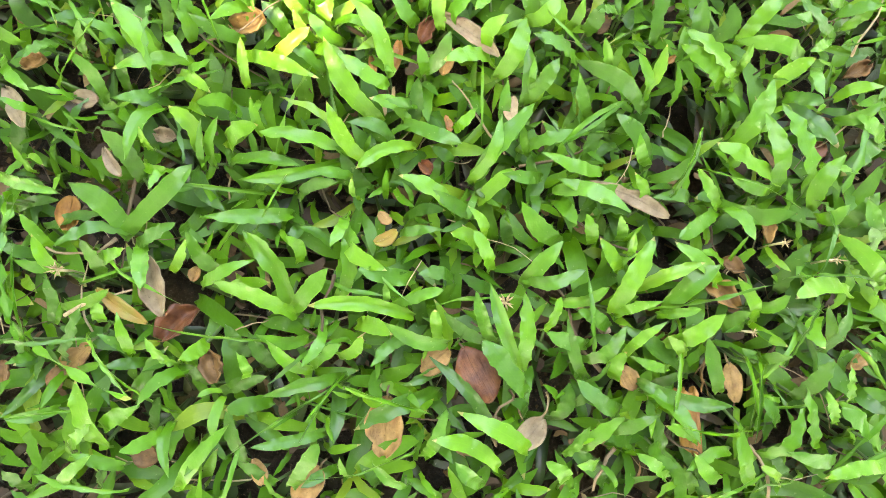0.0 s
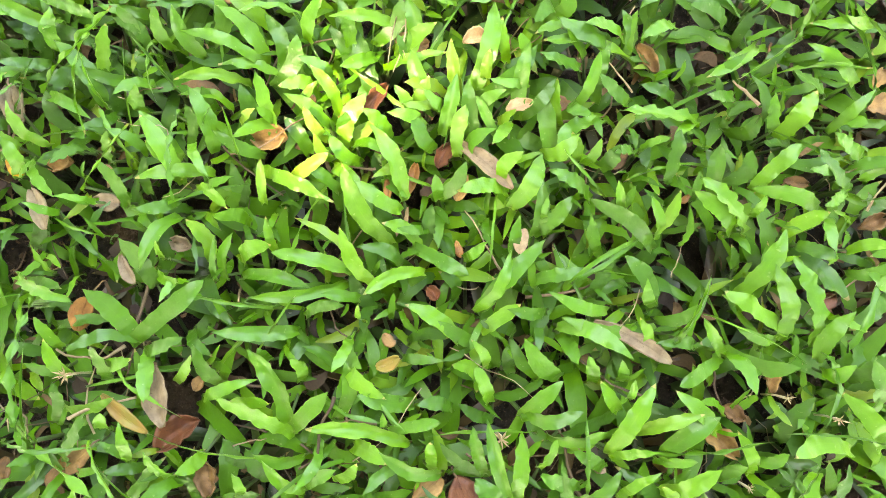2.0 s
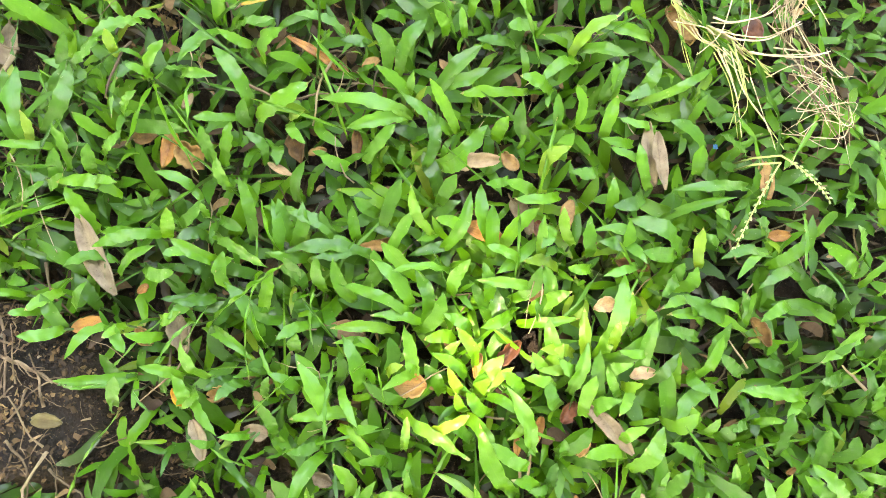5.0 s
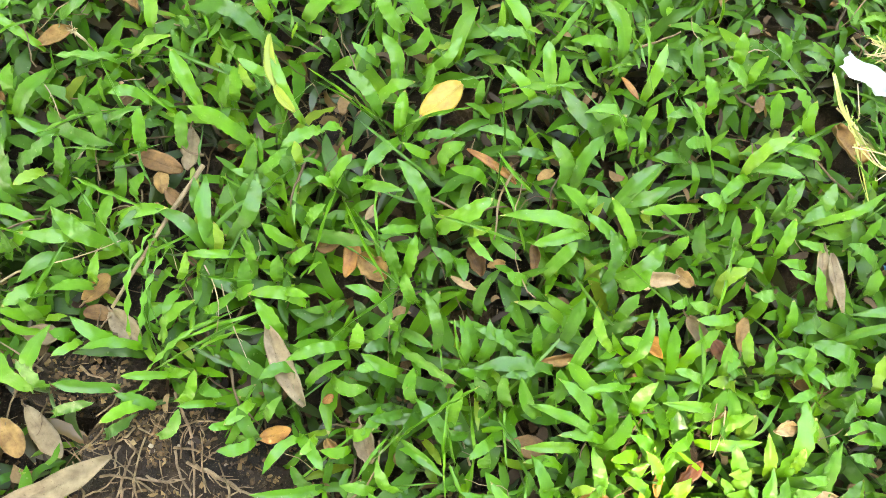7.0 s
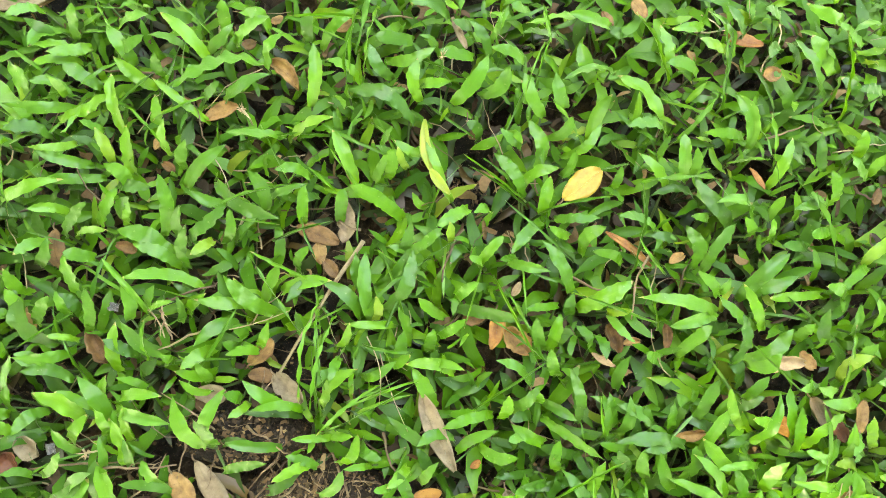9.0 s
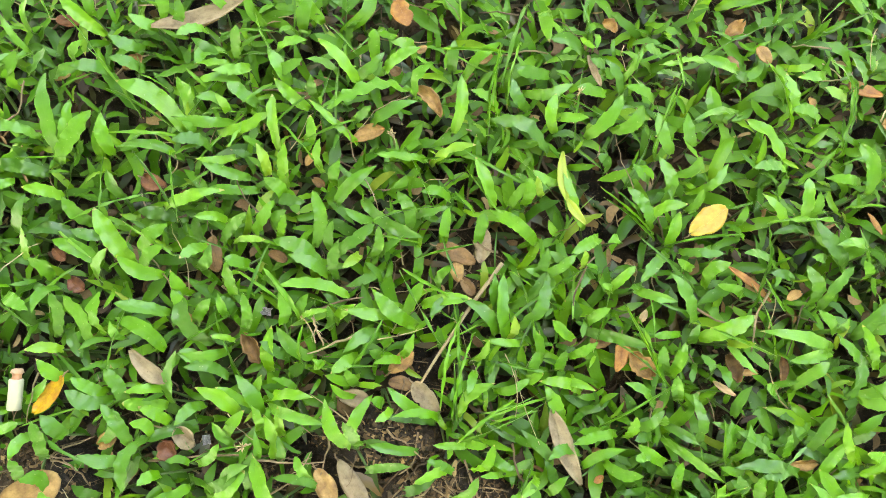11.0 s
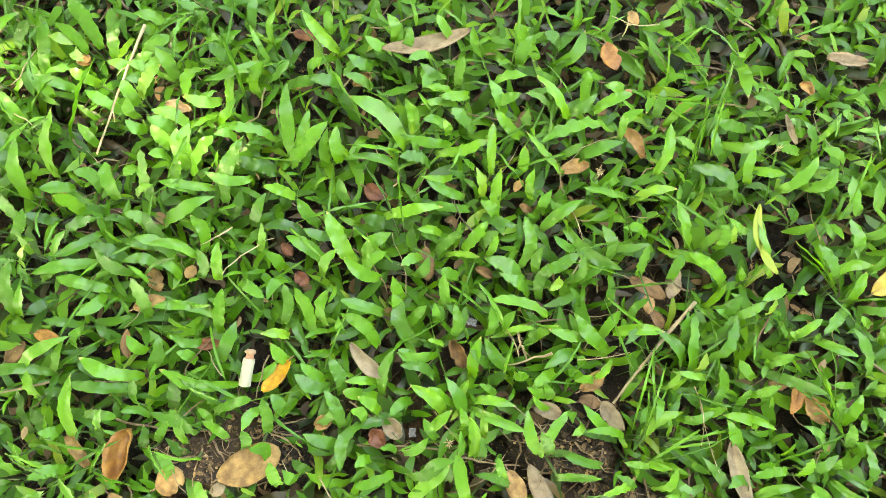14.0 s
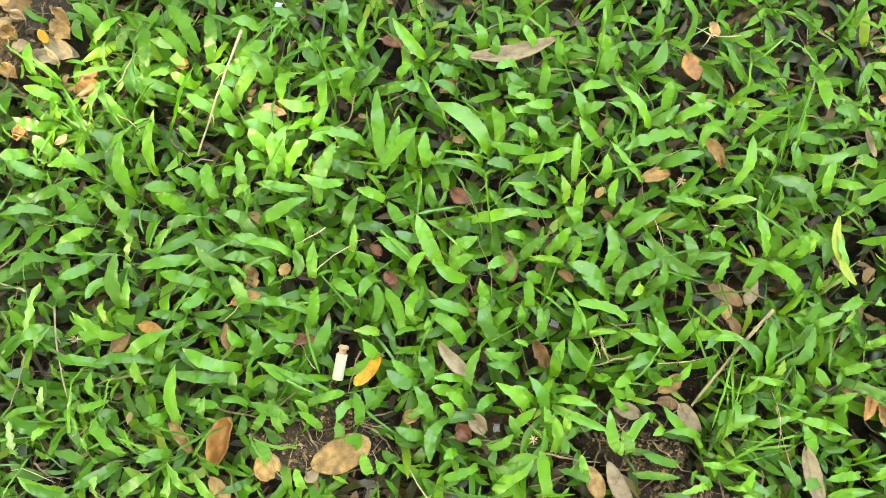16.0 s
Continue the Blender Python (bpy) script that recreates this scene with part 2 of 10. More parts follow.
# ---- ground: one sheet of soil, fine under the lawn, reaching the horizon ----
def ground_height(x, y):
    near = 1.0 / (1.0 + max(0.0, (abs(x + 0.3) - 0.7)) * 4 + max(0.0, (abs(y - 0.17) - 0.45)) * 4)
    v = Vector((x, y, 0.0))
    return near * (-0.026 + 0.032 * bareness(x, y, BARE[:6])) + near * (0.0035 * noise.noise(v * 14) + 0.0016 * noise.noise(v * 60) + 0.0008 * noise.noise(v * 190))


def steps(lo, hi, fine, reach):
    inner = list(np.arange(lo, hi + fine / 2, fine))
    left, right, d = [], [], fine
    a, b = inner[0], inner[-1]
    while b - hi < reach:
        d *= 1.35
        a, b = a - d, b + d
        left.append(a)
        right.append(b)
    return left[::-1] + inner + right


def ground():
    xs, ys = steps(-0.92, 0.32, 0.005, 900.0), steps(-0.18, 0.58, 0.005, 900.0)
    verts = [(x, y, ground_height(x, y)) for y in ys for x in xs]
    n = len(xs)
    faces = [(j * n + i, j * n + i + 1, (j + 1) * n + i + 1, (j + 1) * n + i) for j in range(len(ys) - 1) for i in range(n - 1)]
    me = bpy.data.meshes.new("ground")
    me.from_pydata(verts, [], faces)
    me.polygons.foreach_set("use_smooth", [True] * len(faces))
    me.materials.append(SOIL)
    return tagged(new("ground", me), "dark brown crumbly soil under the lawn", "ground", kind="structure")


ground()


# ---- helpers for things ----
def link(name, bm, material, parent=None, smooth=True):
    me = bpy.data.meshes.new(name)
    for f in bm.faces:
        f.smooth = smooth
    bm.to_mesh(me)
    bm.free()
    for m in material if isinstance(material, (list, tuple)) else (material,):
        me.materials.append(m)
    ob = new(name, me)
    ob.parent = parent
    return ob


def part(name, bm, material, parent, label=""):
    return tagged(link(name, bm, material, parent), label)


def tube(bm, points, radii, sides=6, material_index=0):
    """A round stem through points, closed at both ends."""
    rings = []
    pts = [Vector(p) for p in points]
    for k, p in enumerate(pts):
        d = (pts[min(k + 1, len(pts) - 1)] - pts[max(k - 1, 0)]).normalized()
        a = d.orthogonal().normalized() if not rings else (last - d * last.dot(d)).normalized()
        last = a
        b = d.cross(a)
        r = radii[k] if isinstance(radii, (list, tuple)) else radii
        rings.append([bm.verts.new(p + r * (math.cos(s) * a + math.sin(s) * b)) for s in (2 * math.pi * q / sides for q in range(sides))])
    for r0, r1 in zip(rings, rings[1:]):
        for q in range(sides):
            bm.faces.new((r0[q], r0[(q + 1) % sides], r1[(q + 1) % sides], r1[q])).material_index = material_index
    bm.faces.new(rings[0][::-1]).material_index = material_index
    bm.faces.new(rings[-1]).material_index = material_index


# ---- an unseen tree, added so that its crown shades the lawn ----
FLECKS = [(0.006, 0.154, 0.062, 0.050, 0.84), (-0.565, 0.226, 0.062, 0.042, 0.86), (-0.66, 0.20, 0.05, 0.05, 0.86), (-0.75, 0.21, 0.03, 0.03, 0.92)]


def in_fleck(x, y):
    best = 0.0
    for fx, fy, rx, ry, open_share in FLECKS:
        d = math.hypot((x - fx) / rx, (y - fy) / ry) + 0.5 * noise.noise(Vector((x * 25, y * 25, 3.0)))
        if d < 1.0:
            best = max(best, open_share)
    return best


OPENING = Vector((0.28, 0.50, 1.0))


def shade_tree():
    rng = random.Random(5)
    tree = new("tree")
    tree.location = (-2.6, -3.6, 0.0)
    tagged(tree, "unseen broadleaf tree added to shade the lawn", "tree")
    bm = bmesh.new()
    tube(bm, [(0, 0, -0.1), (0.02, 0.03, 0.8), (0.05, 0.0, 1.8), (0.15, 0.05, 2.9), (0.3, 0.15, 3.9), (0.5, 0.3, 4.8)], [0.26, 0.19, 0.16, 0.14, 0.11, 0.07], 12)
    trunk = part("trunk", bm, BARK, tree)
    height = 4.2
    centre = SUN_WAY * (height / SUN_WAY.z) + Vector((-0.3, 0.17, 0))
    for k in range(9):
        bm = bmesh.new()
        end = centre + Vector((rng.uniform(-1.5, 1.5), rng.uniform(-1.2, 1.2), rng.uniform(-0.1, 0.5))) - tree.location
        start = Vector((0.1, 0.03, 2.4)).lerp(Vector((0.45, 0.25, 4.5)), k / 8)
        mid = start.lerp(end, 0.5) + Vector((0, 0, 0.25))
        tube(bm, [start, mid, end], [0.06, 0.035, 0.012], 7)
        part("limb", bm, BARK, tree)
    # leaves: folded ovals in clumps, with gaps left where sun flecks should fall
    verts, faces = [], []
    made = 0
    while made < 26000:
        x, y = rng.uniform(-1.25, 0.65), rng.uniform(-0.5, 0.85)
        if rng.random() < 0.25:
            x, y = rng.gauss(-0.3, 1.3), rng.gauss(0.17, 1.1)
        made += 1
        h = height + rng.uniform(-0.25, 0.5)
        at = Vector((x, y, 0)) + SUN_WAY * (h / SUN_WAY.z)
        if rng.random() < in_fleck(x, y):
            continue
        turn = Euler((rng.uniform(-0.6, 0.6), rng.uniform(-0.6, 0.6), rng.uniform(0, 6.28))).to_matrix()
        l, w = rng.uniform(0.05, 0.08), rng.uniform(0.012, 0.02)
        k = len(verts)
        for p in ((0, -l / 2, 0), (w, 0, 0.008), (0, l / 2, -0.004), (-w, 0, 0.008), (0, 0, 0)):
            verts.append(at + turn @ Vector(p) - tree.location)
        faces += [(k, k + 1, k + 4), (k + 1, k + 2, k + 4), (k + 2, k + 3, k + 4), (k + 3, k, k + 4)]
    # added leaves block most sky to shape light; one wide opening is left overhead
    for _ in range(42000):
        a, rise = rng.uniform(-math.pi, math.pi), math.asin(rng.uniform(0.12, 1.0))
        if Vector((math.cos(a) * math.cos(rise), math.sin(a) * math.cos(rise), math.sin(rise))).angle(OPENING) < radians(32):
            continue
        d = rng.uniform(3.6, 5.2)
        at = Vector((-0.3 + math.cos(a) * math.cos(rise) * d, 0.17 + math.sin(a) * math.cos(rise) * d, math.sin(rise) * d + 0.3))
        foot = at - SUN_WAY * (at.z / SUN_WAY.z)
        if abs(foot.x + 0.3) < 0.8 and abs(foot.y - 0.15) < 0.6:
            continue
        turn = Euler((rng.uniform(-0.9, 0.9), rng.uniform(-0.9, 0.9), rng.uniform(0, 6.28))).to_matrix()
        l, w = rng.uniform(0.14, 0.24), rng.uniform(0.05, 0.08)
        k = len(verts)
        for p in ((0, -l / 2, 0), (w, 0, 0.02), (0, l / 2, -0.01), (-w, 0, 0.02), (0, 0, 0)):
            verts.append(at + turn @ Vector(p) - tree.location)
        faces += [(k, k + 1, k + 4), (k + 1, k + 2, k + 4), (k + 2, k + 3, k + 4), (k + 3, k, k + 4)]
    me = bpy.data.meshes.new("crown")
    me.from_pydata(verts, [], faces)
    me.materials.append(CROWN)
    crown = tagged(new("crown", me), "", kind="stuff")
    crown.parent = tree


shade_tree()

# ---- grass leaves ----
def leaf_shape(rng, rows=16, half=3):
    """Corners and faces of one leaf: 1 long in y, 1 wide in x, shallowly keeled, with ruffled edges and an arch."""
    top, sharp = rng.uniform(0.40, 0.70), rng.uniform(1.6, 2.6)
    arch, bend, keel = rng.uniform(0.02, 0.15), rng.uniform(-0.55, 0.55), rng.uniform(-0.01, 0.055)
    droop, twist = rng.uniform(-0.02, 0.15), rng.uniform(-0.7, 0.7)
    waves = [(rng.uniform(1.8, 5.0), rng.uniform(0, 6.28), rng.uniform(0.012, 0.042)) for _ in range(2)]
    edge = [(rng.uniform(1.3, 3.4), rng.uniform(0, 6.28), rng.uniform(0.02, 0.08)) for _ in range(2)]
    nick = [(rng.uniform(4.5, 8.0), rng.uniform(0, 6.28), rng.uniform(0.03, 0.085)) for _ in range(2)]
    hump, hf, hp = rng.uniform(0.006, 0.021), rng.uniform(1.0, 2.6), rng.uniform(0, 6.28)
    across = 2 * half + 1
    verts, uvs = [], []
    for j in range(-2, rows + 1):
        v = j / rows if j >= 0 else 0.08 * j
        rise = min(1.0, max(0.0, v) / top)
        w = 0.5 * (0.80 + 0.20 * (1 - (1 - rise) ** 2))
        if v < 0:
            w *= 1 + 2.6 * v
        if v > top:
            w *= max(0.025, 1 - ((v - top) / (1 - top)) ** sharp)
        for k in range(across):
            s = (k - half) / half
            side = 0 if s < 0 else 1
            f, ph, amp = waves[side]
            ef, ep, ea = edge[side]
            nf, np_, na = nick[side]
            x = s * w * (1 + na * abs(s) * math.sin(nf * v * 6.28 + np_) + ea * abs(s) * math.sin(ef * v * 6.28 + ep)) + bend * math.sin(math.pi * v)
            z = arch * math.sin(math.pi * max(0.0, v) ** 0.85) - droop * v ** 3 + keel * (math.sqrt(s * s + 0.03) - 0.17) * w * 2
            z += s * s * amp * math.sin(f * v * 6.28 + ph) + twist * 0.14 * s * w * v + hump * math.sin(hf * v * 6.28 + hp)
            if v < 0:
                # the sheath: folded, and bent down to the runner
                z += 0.9 * abs(s) * w * -v * 2 - 5.5 * v * v
                verts.append((x, v * 0.8, z))
            else:
                verts.append((x, v, z))
            uvs.append((0.5 + 0.5 * s, max(0.0, v)))
    faces = [(j * across + k, j * across + k + 1, (j + 1) * across + k + 1, (j + 1) * across + k) for j in range(rows + 2) for k in range(across - 1)]
    return verts, uvs, faces


def leaf_mesh(name, shapes, material):
    """One mesh out of leaf shapes that are already laid in place."""
    verts, uvs, faces = [], [], []
    for v, u, f in shapes:
        k = len(verts)
        verts += v
        uvs += u
        faces += [tuple(k + i for i in q) for q in f]
    me = bpy.data.meshes.new(name)
    me.from_pydata(verts, [], faces)
    layer = me.uv_layers.new(name="UVMap")
    loops = np.empty(len(me.loops), dtype=np.int32)
    me.loops.foreach_get("vertex_index", loops)
    layer.data.foreach_set("uv", np.array(uvs, dtype=np.float32)[loops].ravel())
    me.polygons.foreach_set("use_smooth", [True] * len(faces))
    me.materials.append(material)
    return me


shape_rng = random.Random(11)
LEAVES = {}
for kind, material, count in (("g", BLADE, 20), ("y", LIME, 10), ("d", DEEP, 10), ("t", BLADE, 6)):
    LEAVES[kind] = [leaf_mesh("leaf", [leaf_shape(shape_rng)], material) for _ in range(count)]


def leaf_pose(base, tip, width, roll):
    a, b = Vector(base), Vector(tip)
    along = b - a
    length = along.length
    y = along / length
    x = y.cross(Vector((0, 0, 1))).normalized()
    z = x.cross(y)
    m = Matrix((x, y, z)).transposed().to_4x4()
    return Matrix.Translation(a) @ m @ Matrix.Rotation(roll, 4, "Y") @ Matrix.Diagonal((width, length, length, 1))


# what the grass must leave free: centre, reach along, reach across, turn
FREE = []


def is_free(x, y, pad=0.0):
    for cx, cy, la, wa, turn in FREE:
        dx, dy = x - cx, y - cy
        if abs(dx) > 0.05 or abs(dy) > 0.05:
            continue
        c, s = math.cos(turn), math.sin(turn)
        if ((dx * c + dy * s) / max(0.001, la + pad)) ** 2 + ((dy * c - dx * s) / max(0.001, wa + pad)) ** 2 < 1.0:
            return False
    return True




def tuft(x, y, *leaves):
    """A tuft of carpet grass, each leaf a part."""
    z = ground_height(x, y)
    ob = new("grass_tuft")
    ob.location = (x, y, z)
    many = len(leaves)
    kinds = {leaf[7] for leaf in leaves}
    tone = "yellowish green" if kinds == {"y"} else "deep green" if kinds == {"d"} else "narrow bluish green" if kinds == {"t"} else "bright green"
    size = "single broad leaf" if many == 1 else "small tuft" if many < 4 else "spreading tuft"
    tagged(ob, f"{size} of {tone} carpet grass", "grass", "carpet grass tufts")
    rng = random.Random(int(x * 7919 + y * 104729))
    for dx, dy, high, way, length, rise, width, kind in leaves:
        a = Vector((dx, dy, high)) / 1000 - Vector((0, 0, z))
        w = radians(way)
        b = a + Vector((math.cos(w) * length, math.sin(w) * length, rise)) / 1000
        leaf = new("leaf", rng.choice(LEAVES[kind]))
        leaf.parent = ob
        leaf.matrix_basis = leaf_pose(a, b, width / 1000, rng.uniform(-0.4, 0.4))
    # the short runner that carries the leaves
    bm = bmesh.new()
    for dx, dy, high, *_ in leaves:
        a = Vector((dx, dy, high)) / 1000 - Vector((0, 0, z))
        tube(bm, [(0, 0, -0.001), (a.x * 0.5, a.y * 0.5, a.z * 0.45), a - Vector((0, 0, 0.0012))], [0.0009, 0.0008, 0.0005], 5)
    part("stem", bm, STEM, ob)


STEM = plain_material("grass_stem", (0.05, 0.11, 0.02), 0.6, 0.2, 500.0, 0.6)


def dead_leaf(x, y, way, length, width, high, material, shape, label):
    rng = random.Random(int(x * 9973) * 31 + int(y * 9973) * 17 + int(length * 10))
    l, w = length / 1000, width / 1000 * 1.02
    rows, cols = 18, 8
    long = shape == "long"
    cup = rng.uniform(-0.12, 0.22) if shape == "oval" else rng.uniform(0.25, 0.6) if shape == "curl" else rng.uniform(0.02, 0.2)
    bow = rng.uniform(-0.04, 0.08) if shape != "curl" else rng.uniform(0.0, 0.16)
    twist = rng.uniform(-0.8, 0.8) if long else rng.uniform(-0.35, 0.35)
    rough = 0.14 if shape == "curl" else 0.07
    top = rng.uniform(0.36, 0.62) if not long else rng.uniform(0.40, 0.68)
    blunt = rng.uniform(0.42, 0.66) if not long else rng.uniform(0.5, 0.75)
    lean, lop = rng.uniform(-0.07, 0.07), rng.uniform(-0.14, 0.14)
    bite = rng.uniform(0.15, 0.9) if rng.random() < 0.45 else 9.0
    bite_side = rng.choice((-1, 1))
    seed = rng.uniform(0, 50)
    bm = bmesh.new()
    grid = []
    for j in range(rows + 1):
        v = j / rows
        u = 0.5 * v / top if v < top else 0.5 + 0.5 * (v - top) / (1 - top)
        h = max(0.03, math.sin(math.pi * u)) ** blunt * w / 2
        row = []
        for k in range(cols + 1):
            s = (2 * k - cols) / cols
            edge = 1 + lop * s + (0.30 if shape == "curl" else 0.13) * noise.noise(Vector((s * 0.8 + seed, v * 6, 1)))
            if s * bite_side > 0:
                edge *= 1 - 0.35 * math.exp(-((v - bite) / 0.07) ** 2)
            px = s * h * edge
            n1 = noise.noise(Vector((px * 300 + seed, v * 4, 2)))
            pz = cup * s * s * w + bow * math.sin(math.pi * v) * l + rough * w * n1 + math.tan(twist) * s * h * (v - 0.4) * 0.7 + 0.05 * w * abs(s)
            if shape == "curl":
                pz += 0.3 * w * max(0.0, v - 0.6) ** 2 * 4
            row.append(bm.verts.new((px + lean * l * math.sin(math.pi * v), v * l, pz)))
        grid.append(row)
    for j in range(rows):
        for k in range(cols):
            bm.faces.new((grid[j][k], grid[j][k + 1], grid[j + 1][k + 1], grid[j + 1][k]))
    mids = [r[cols // 2].co.copy() for r in grid]
    ob = link("dead_leaf", bm, material)
    thick = ob.modifiers.new("thickness", "SOLIDIFY")
    thick.thickness = 0.00035
    c, s = math.cos(radians(way)), math.sin(radians(way))
    z = max([high / 1000] + [ground_height(x + c * l * q, y + s * l * q) + 0.0035 for q in (0.1, 0.5, 0.9)])
    ob.matrix_world = pose(x, y, z, rng.uniform(-5, 5), rng.uniform(-7, 7), way - 90)
    tagged(ob, label, "leaf", "dead leaves")
    bm = bmesh.new()
    tube(bm, mids[::2], [0.00026 * (1 - 0.08 * q) for q in range(len(mids[::2]))], 5)
    part("midrib", bm, material, ob)
    if shape == "oval" and length > 13:
        bm = bmesh.new()
        tube(bm, [mids[0] + Vector((0, 0.0005, 0)), mids[0] + Vector((0.0006, -0.0015, 0)), mids[0] + Vector((0.0002, -0.0035, -0.0008))], [0.0005, 0.00045, 0.0004], 5)
        part("stalk", bm, TWIG, ob)
    c, s = math.cos(radians(way)), math.sin(radians(way))
    FREE.append((x + c * l / 2, y + s * l / 2, l * 0.42, w * 0.37, radians(way)))


def stick(x, y, way, length, thick, high, bend, material, label):
    rng = random.Random(int(x * 9973) + int(y * 7919))
    l, r = length / 1000, thick / 2000 * (0.75 if material in (STRAW, PALE, GREY) else 0.52)
    bm = bmesh.new()
    n = 9
    kink = 0.9 if material in (TWIG, BROWN) else 0.25
    pts = [(bend * l * math.sin(math.pi * k / n) + rng.uniform(-kink, kink) * r, l * k / n, rng.uniform(-0.25, 0.25) * r) for k in range(n + 1)]
    tube(bm, pts, [r * (1.05 - 0.4 * k / n + rng.uniform(-0.12, 0.12)) for k in range(n + 1)], 7)
    ob = link("straw" if material in (STRAW, PALE, GREY) else "twig", bm, material)
    ob.matrix_world = pose(x, y, high / 1000, rng.uniform(-2, 4), 0, way - 90)
    tagged(ob, label, "straw" if material in (STRAW, PALE, GREY) else "twig", "sticks on the ground")
    if material not in (STRAW, PALE, GREY) and length > 12:
        for k in (3, 6):
            bm = bmesh.new()
            p = Vector(pts[k])
            side = rng.choice((-1, 1))
            tube(bm, [p, p + Vector((side * 3 * r, 4 * r, r)), p + Vector((side * 5 * r, 9 * r, 0.5 * r))], [r * 0.6, r * 0.4, r * 0.2], 5)
            part("side_shoot", bm, material, ob)
    c, s = math.cos(radians(way)), math.sin(radians(way))
    FREE.append((x + c * l / 2, y + s * l / 2, l / 2, r * 1.3, radians(way)))


def flower_head(x, y, size):
    """A dry spikelet: pointed bracts round a short stem."""
    rng = random.Random(int(x * 9973) + int(y * 7919))
    r = size / 2000
    ob = new("dry_flower")
    ob.location = (x, y, 0.019)
    tagged(ob, "small star-shaped dry cream flower head among the grass", "flower", "dry flower heads")
    bm = bmesh.new()
    tube(bm, [(0, 0, -0.019), (0.0006, 0.0004, -0.009), (0, 0, 0.0002)], [0.0004, 0.0004, 0.0006], 5)
    part("stem", bm, STRAW, ob)
    for k in range(13):
        a = k * 6.28 / 13 + rng.uniform(-0.45, 0.45)
        l = r * rng.uniform(0.5, 1.2)
        up = rng.uniform(0.0, 1.5)
        d, e = Vector((math.cos(a), math.sin(a), up)) * l, Vector((-math.sin(a), math.cos(a), 0)) * l * 0.10
        bm = bmesh.new()
        v = [bm.verts.new(p) for p in ((0, 0, 0), d * 0.5 + e, d, d * 0.5 - e, d * 0.45 + Vector((0, 0, l * 0.14)))]
        for q in ((0, 1, 4), (1, 2, 4), (2, 3, 4), (3, 0, 4), (3, 2, 1, 0)):
            bm.faces.new([v[i] for i in q])
        part("bract", bm, FLOWER, ob)
    FREE.append((x, y, r, r, 0))


def pebble(x, y, size):
    rng = random.Random(int(x * 9973) + int(y * 7919))
    r = size / 2000
    bm = bmesh.new()
    bmesh.ops.create_icosphere(bm, subdivisions=1, radius=r)
    for v in bm.verts:
        v.co *= 0.72 + 0.55 * noise.noise(v.co / r * 1.3 + Vector((x * 900, y * 900, 0)))
        v.co.z *= 0.65
    ob = link("pebble", bm, STONE, None, False)
    ob.matrix_world = pose(x, y, ground_height(x, y) + r * 0.3, 0, 0, rng.uniform(0, 360))
    tagged(ob, "small pale angular stone on bare soil", "stone", "pebbles")


def scrap(x, y, size, material):
    """A crumpled bit of film or paper."""
    rng = random.Random(int(x * 9973) + int(y * 7919))
    r = size / 2000
    bm = bmesh.new()
    n = 6
    grid = [[bm.verts.new(((k / n - 0.5) * 2 * r * rng.uniform(0.85, 1.1), (j / n - 0.5) * 1.5 * r * rng.uniform(0.85, 1.1), rng.uniform(-0.18, 0.28) * r)) for k in range(n + 1)] for j in range(n + 1)]
    for j in range(n):
        for k in range(n):
            bm.faces.new((grid[j][k], grid[j][k + 1], grid[j + 1][k + 1], grid[j + 1][k]))
    ob = link("scrap", bm, material, None, False)
    ob.modifiers.new("thickness", "SOLIDIFY").thickness = 0.0002
    ob.matrix_world = pose(x, y, 0.010, rng.uniform(-15, 15), rng.uniform(-15, 15), rng.uniform(0, 360))
    colour = "grey plastic film" if material is FOIL else "dark blue plastic" if material is BLUE else "white paper"
    tagged(ob, f"tiny crumpled scrap of {colour} in the grass", "litter")
    FREE.append((x, y, r * 0.9, r * 0.9, 0))


def lathe(bm, profile, sides=20):
    """Rings of (y, radius) round the y axis, closed at both ends."""
    rings = [[bm.verts.new((r * math.cos(a), y, r * math.sin(a))) for a in (6.2832 * k / sides for k in range(sides))] for y, r in profile]
    for p, q in zip(rings, rings[1:]):
        for k in range(sides):
            bm.faces.new((p[k], q[k], q[(k + 1) % sides], p[(k + 1) % sides]))
    bm.faces.new(rings[0])
    bm.faces.new(rings[-1][::-1])


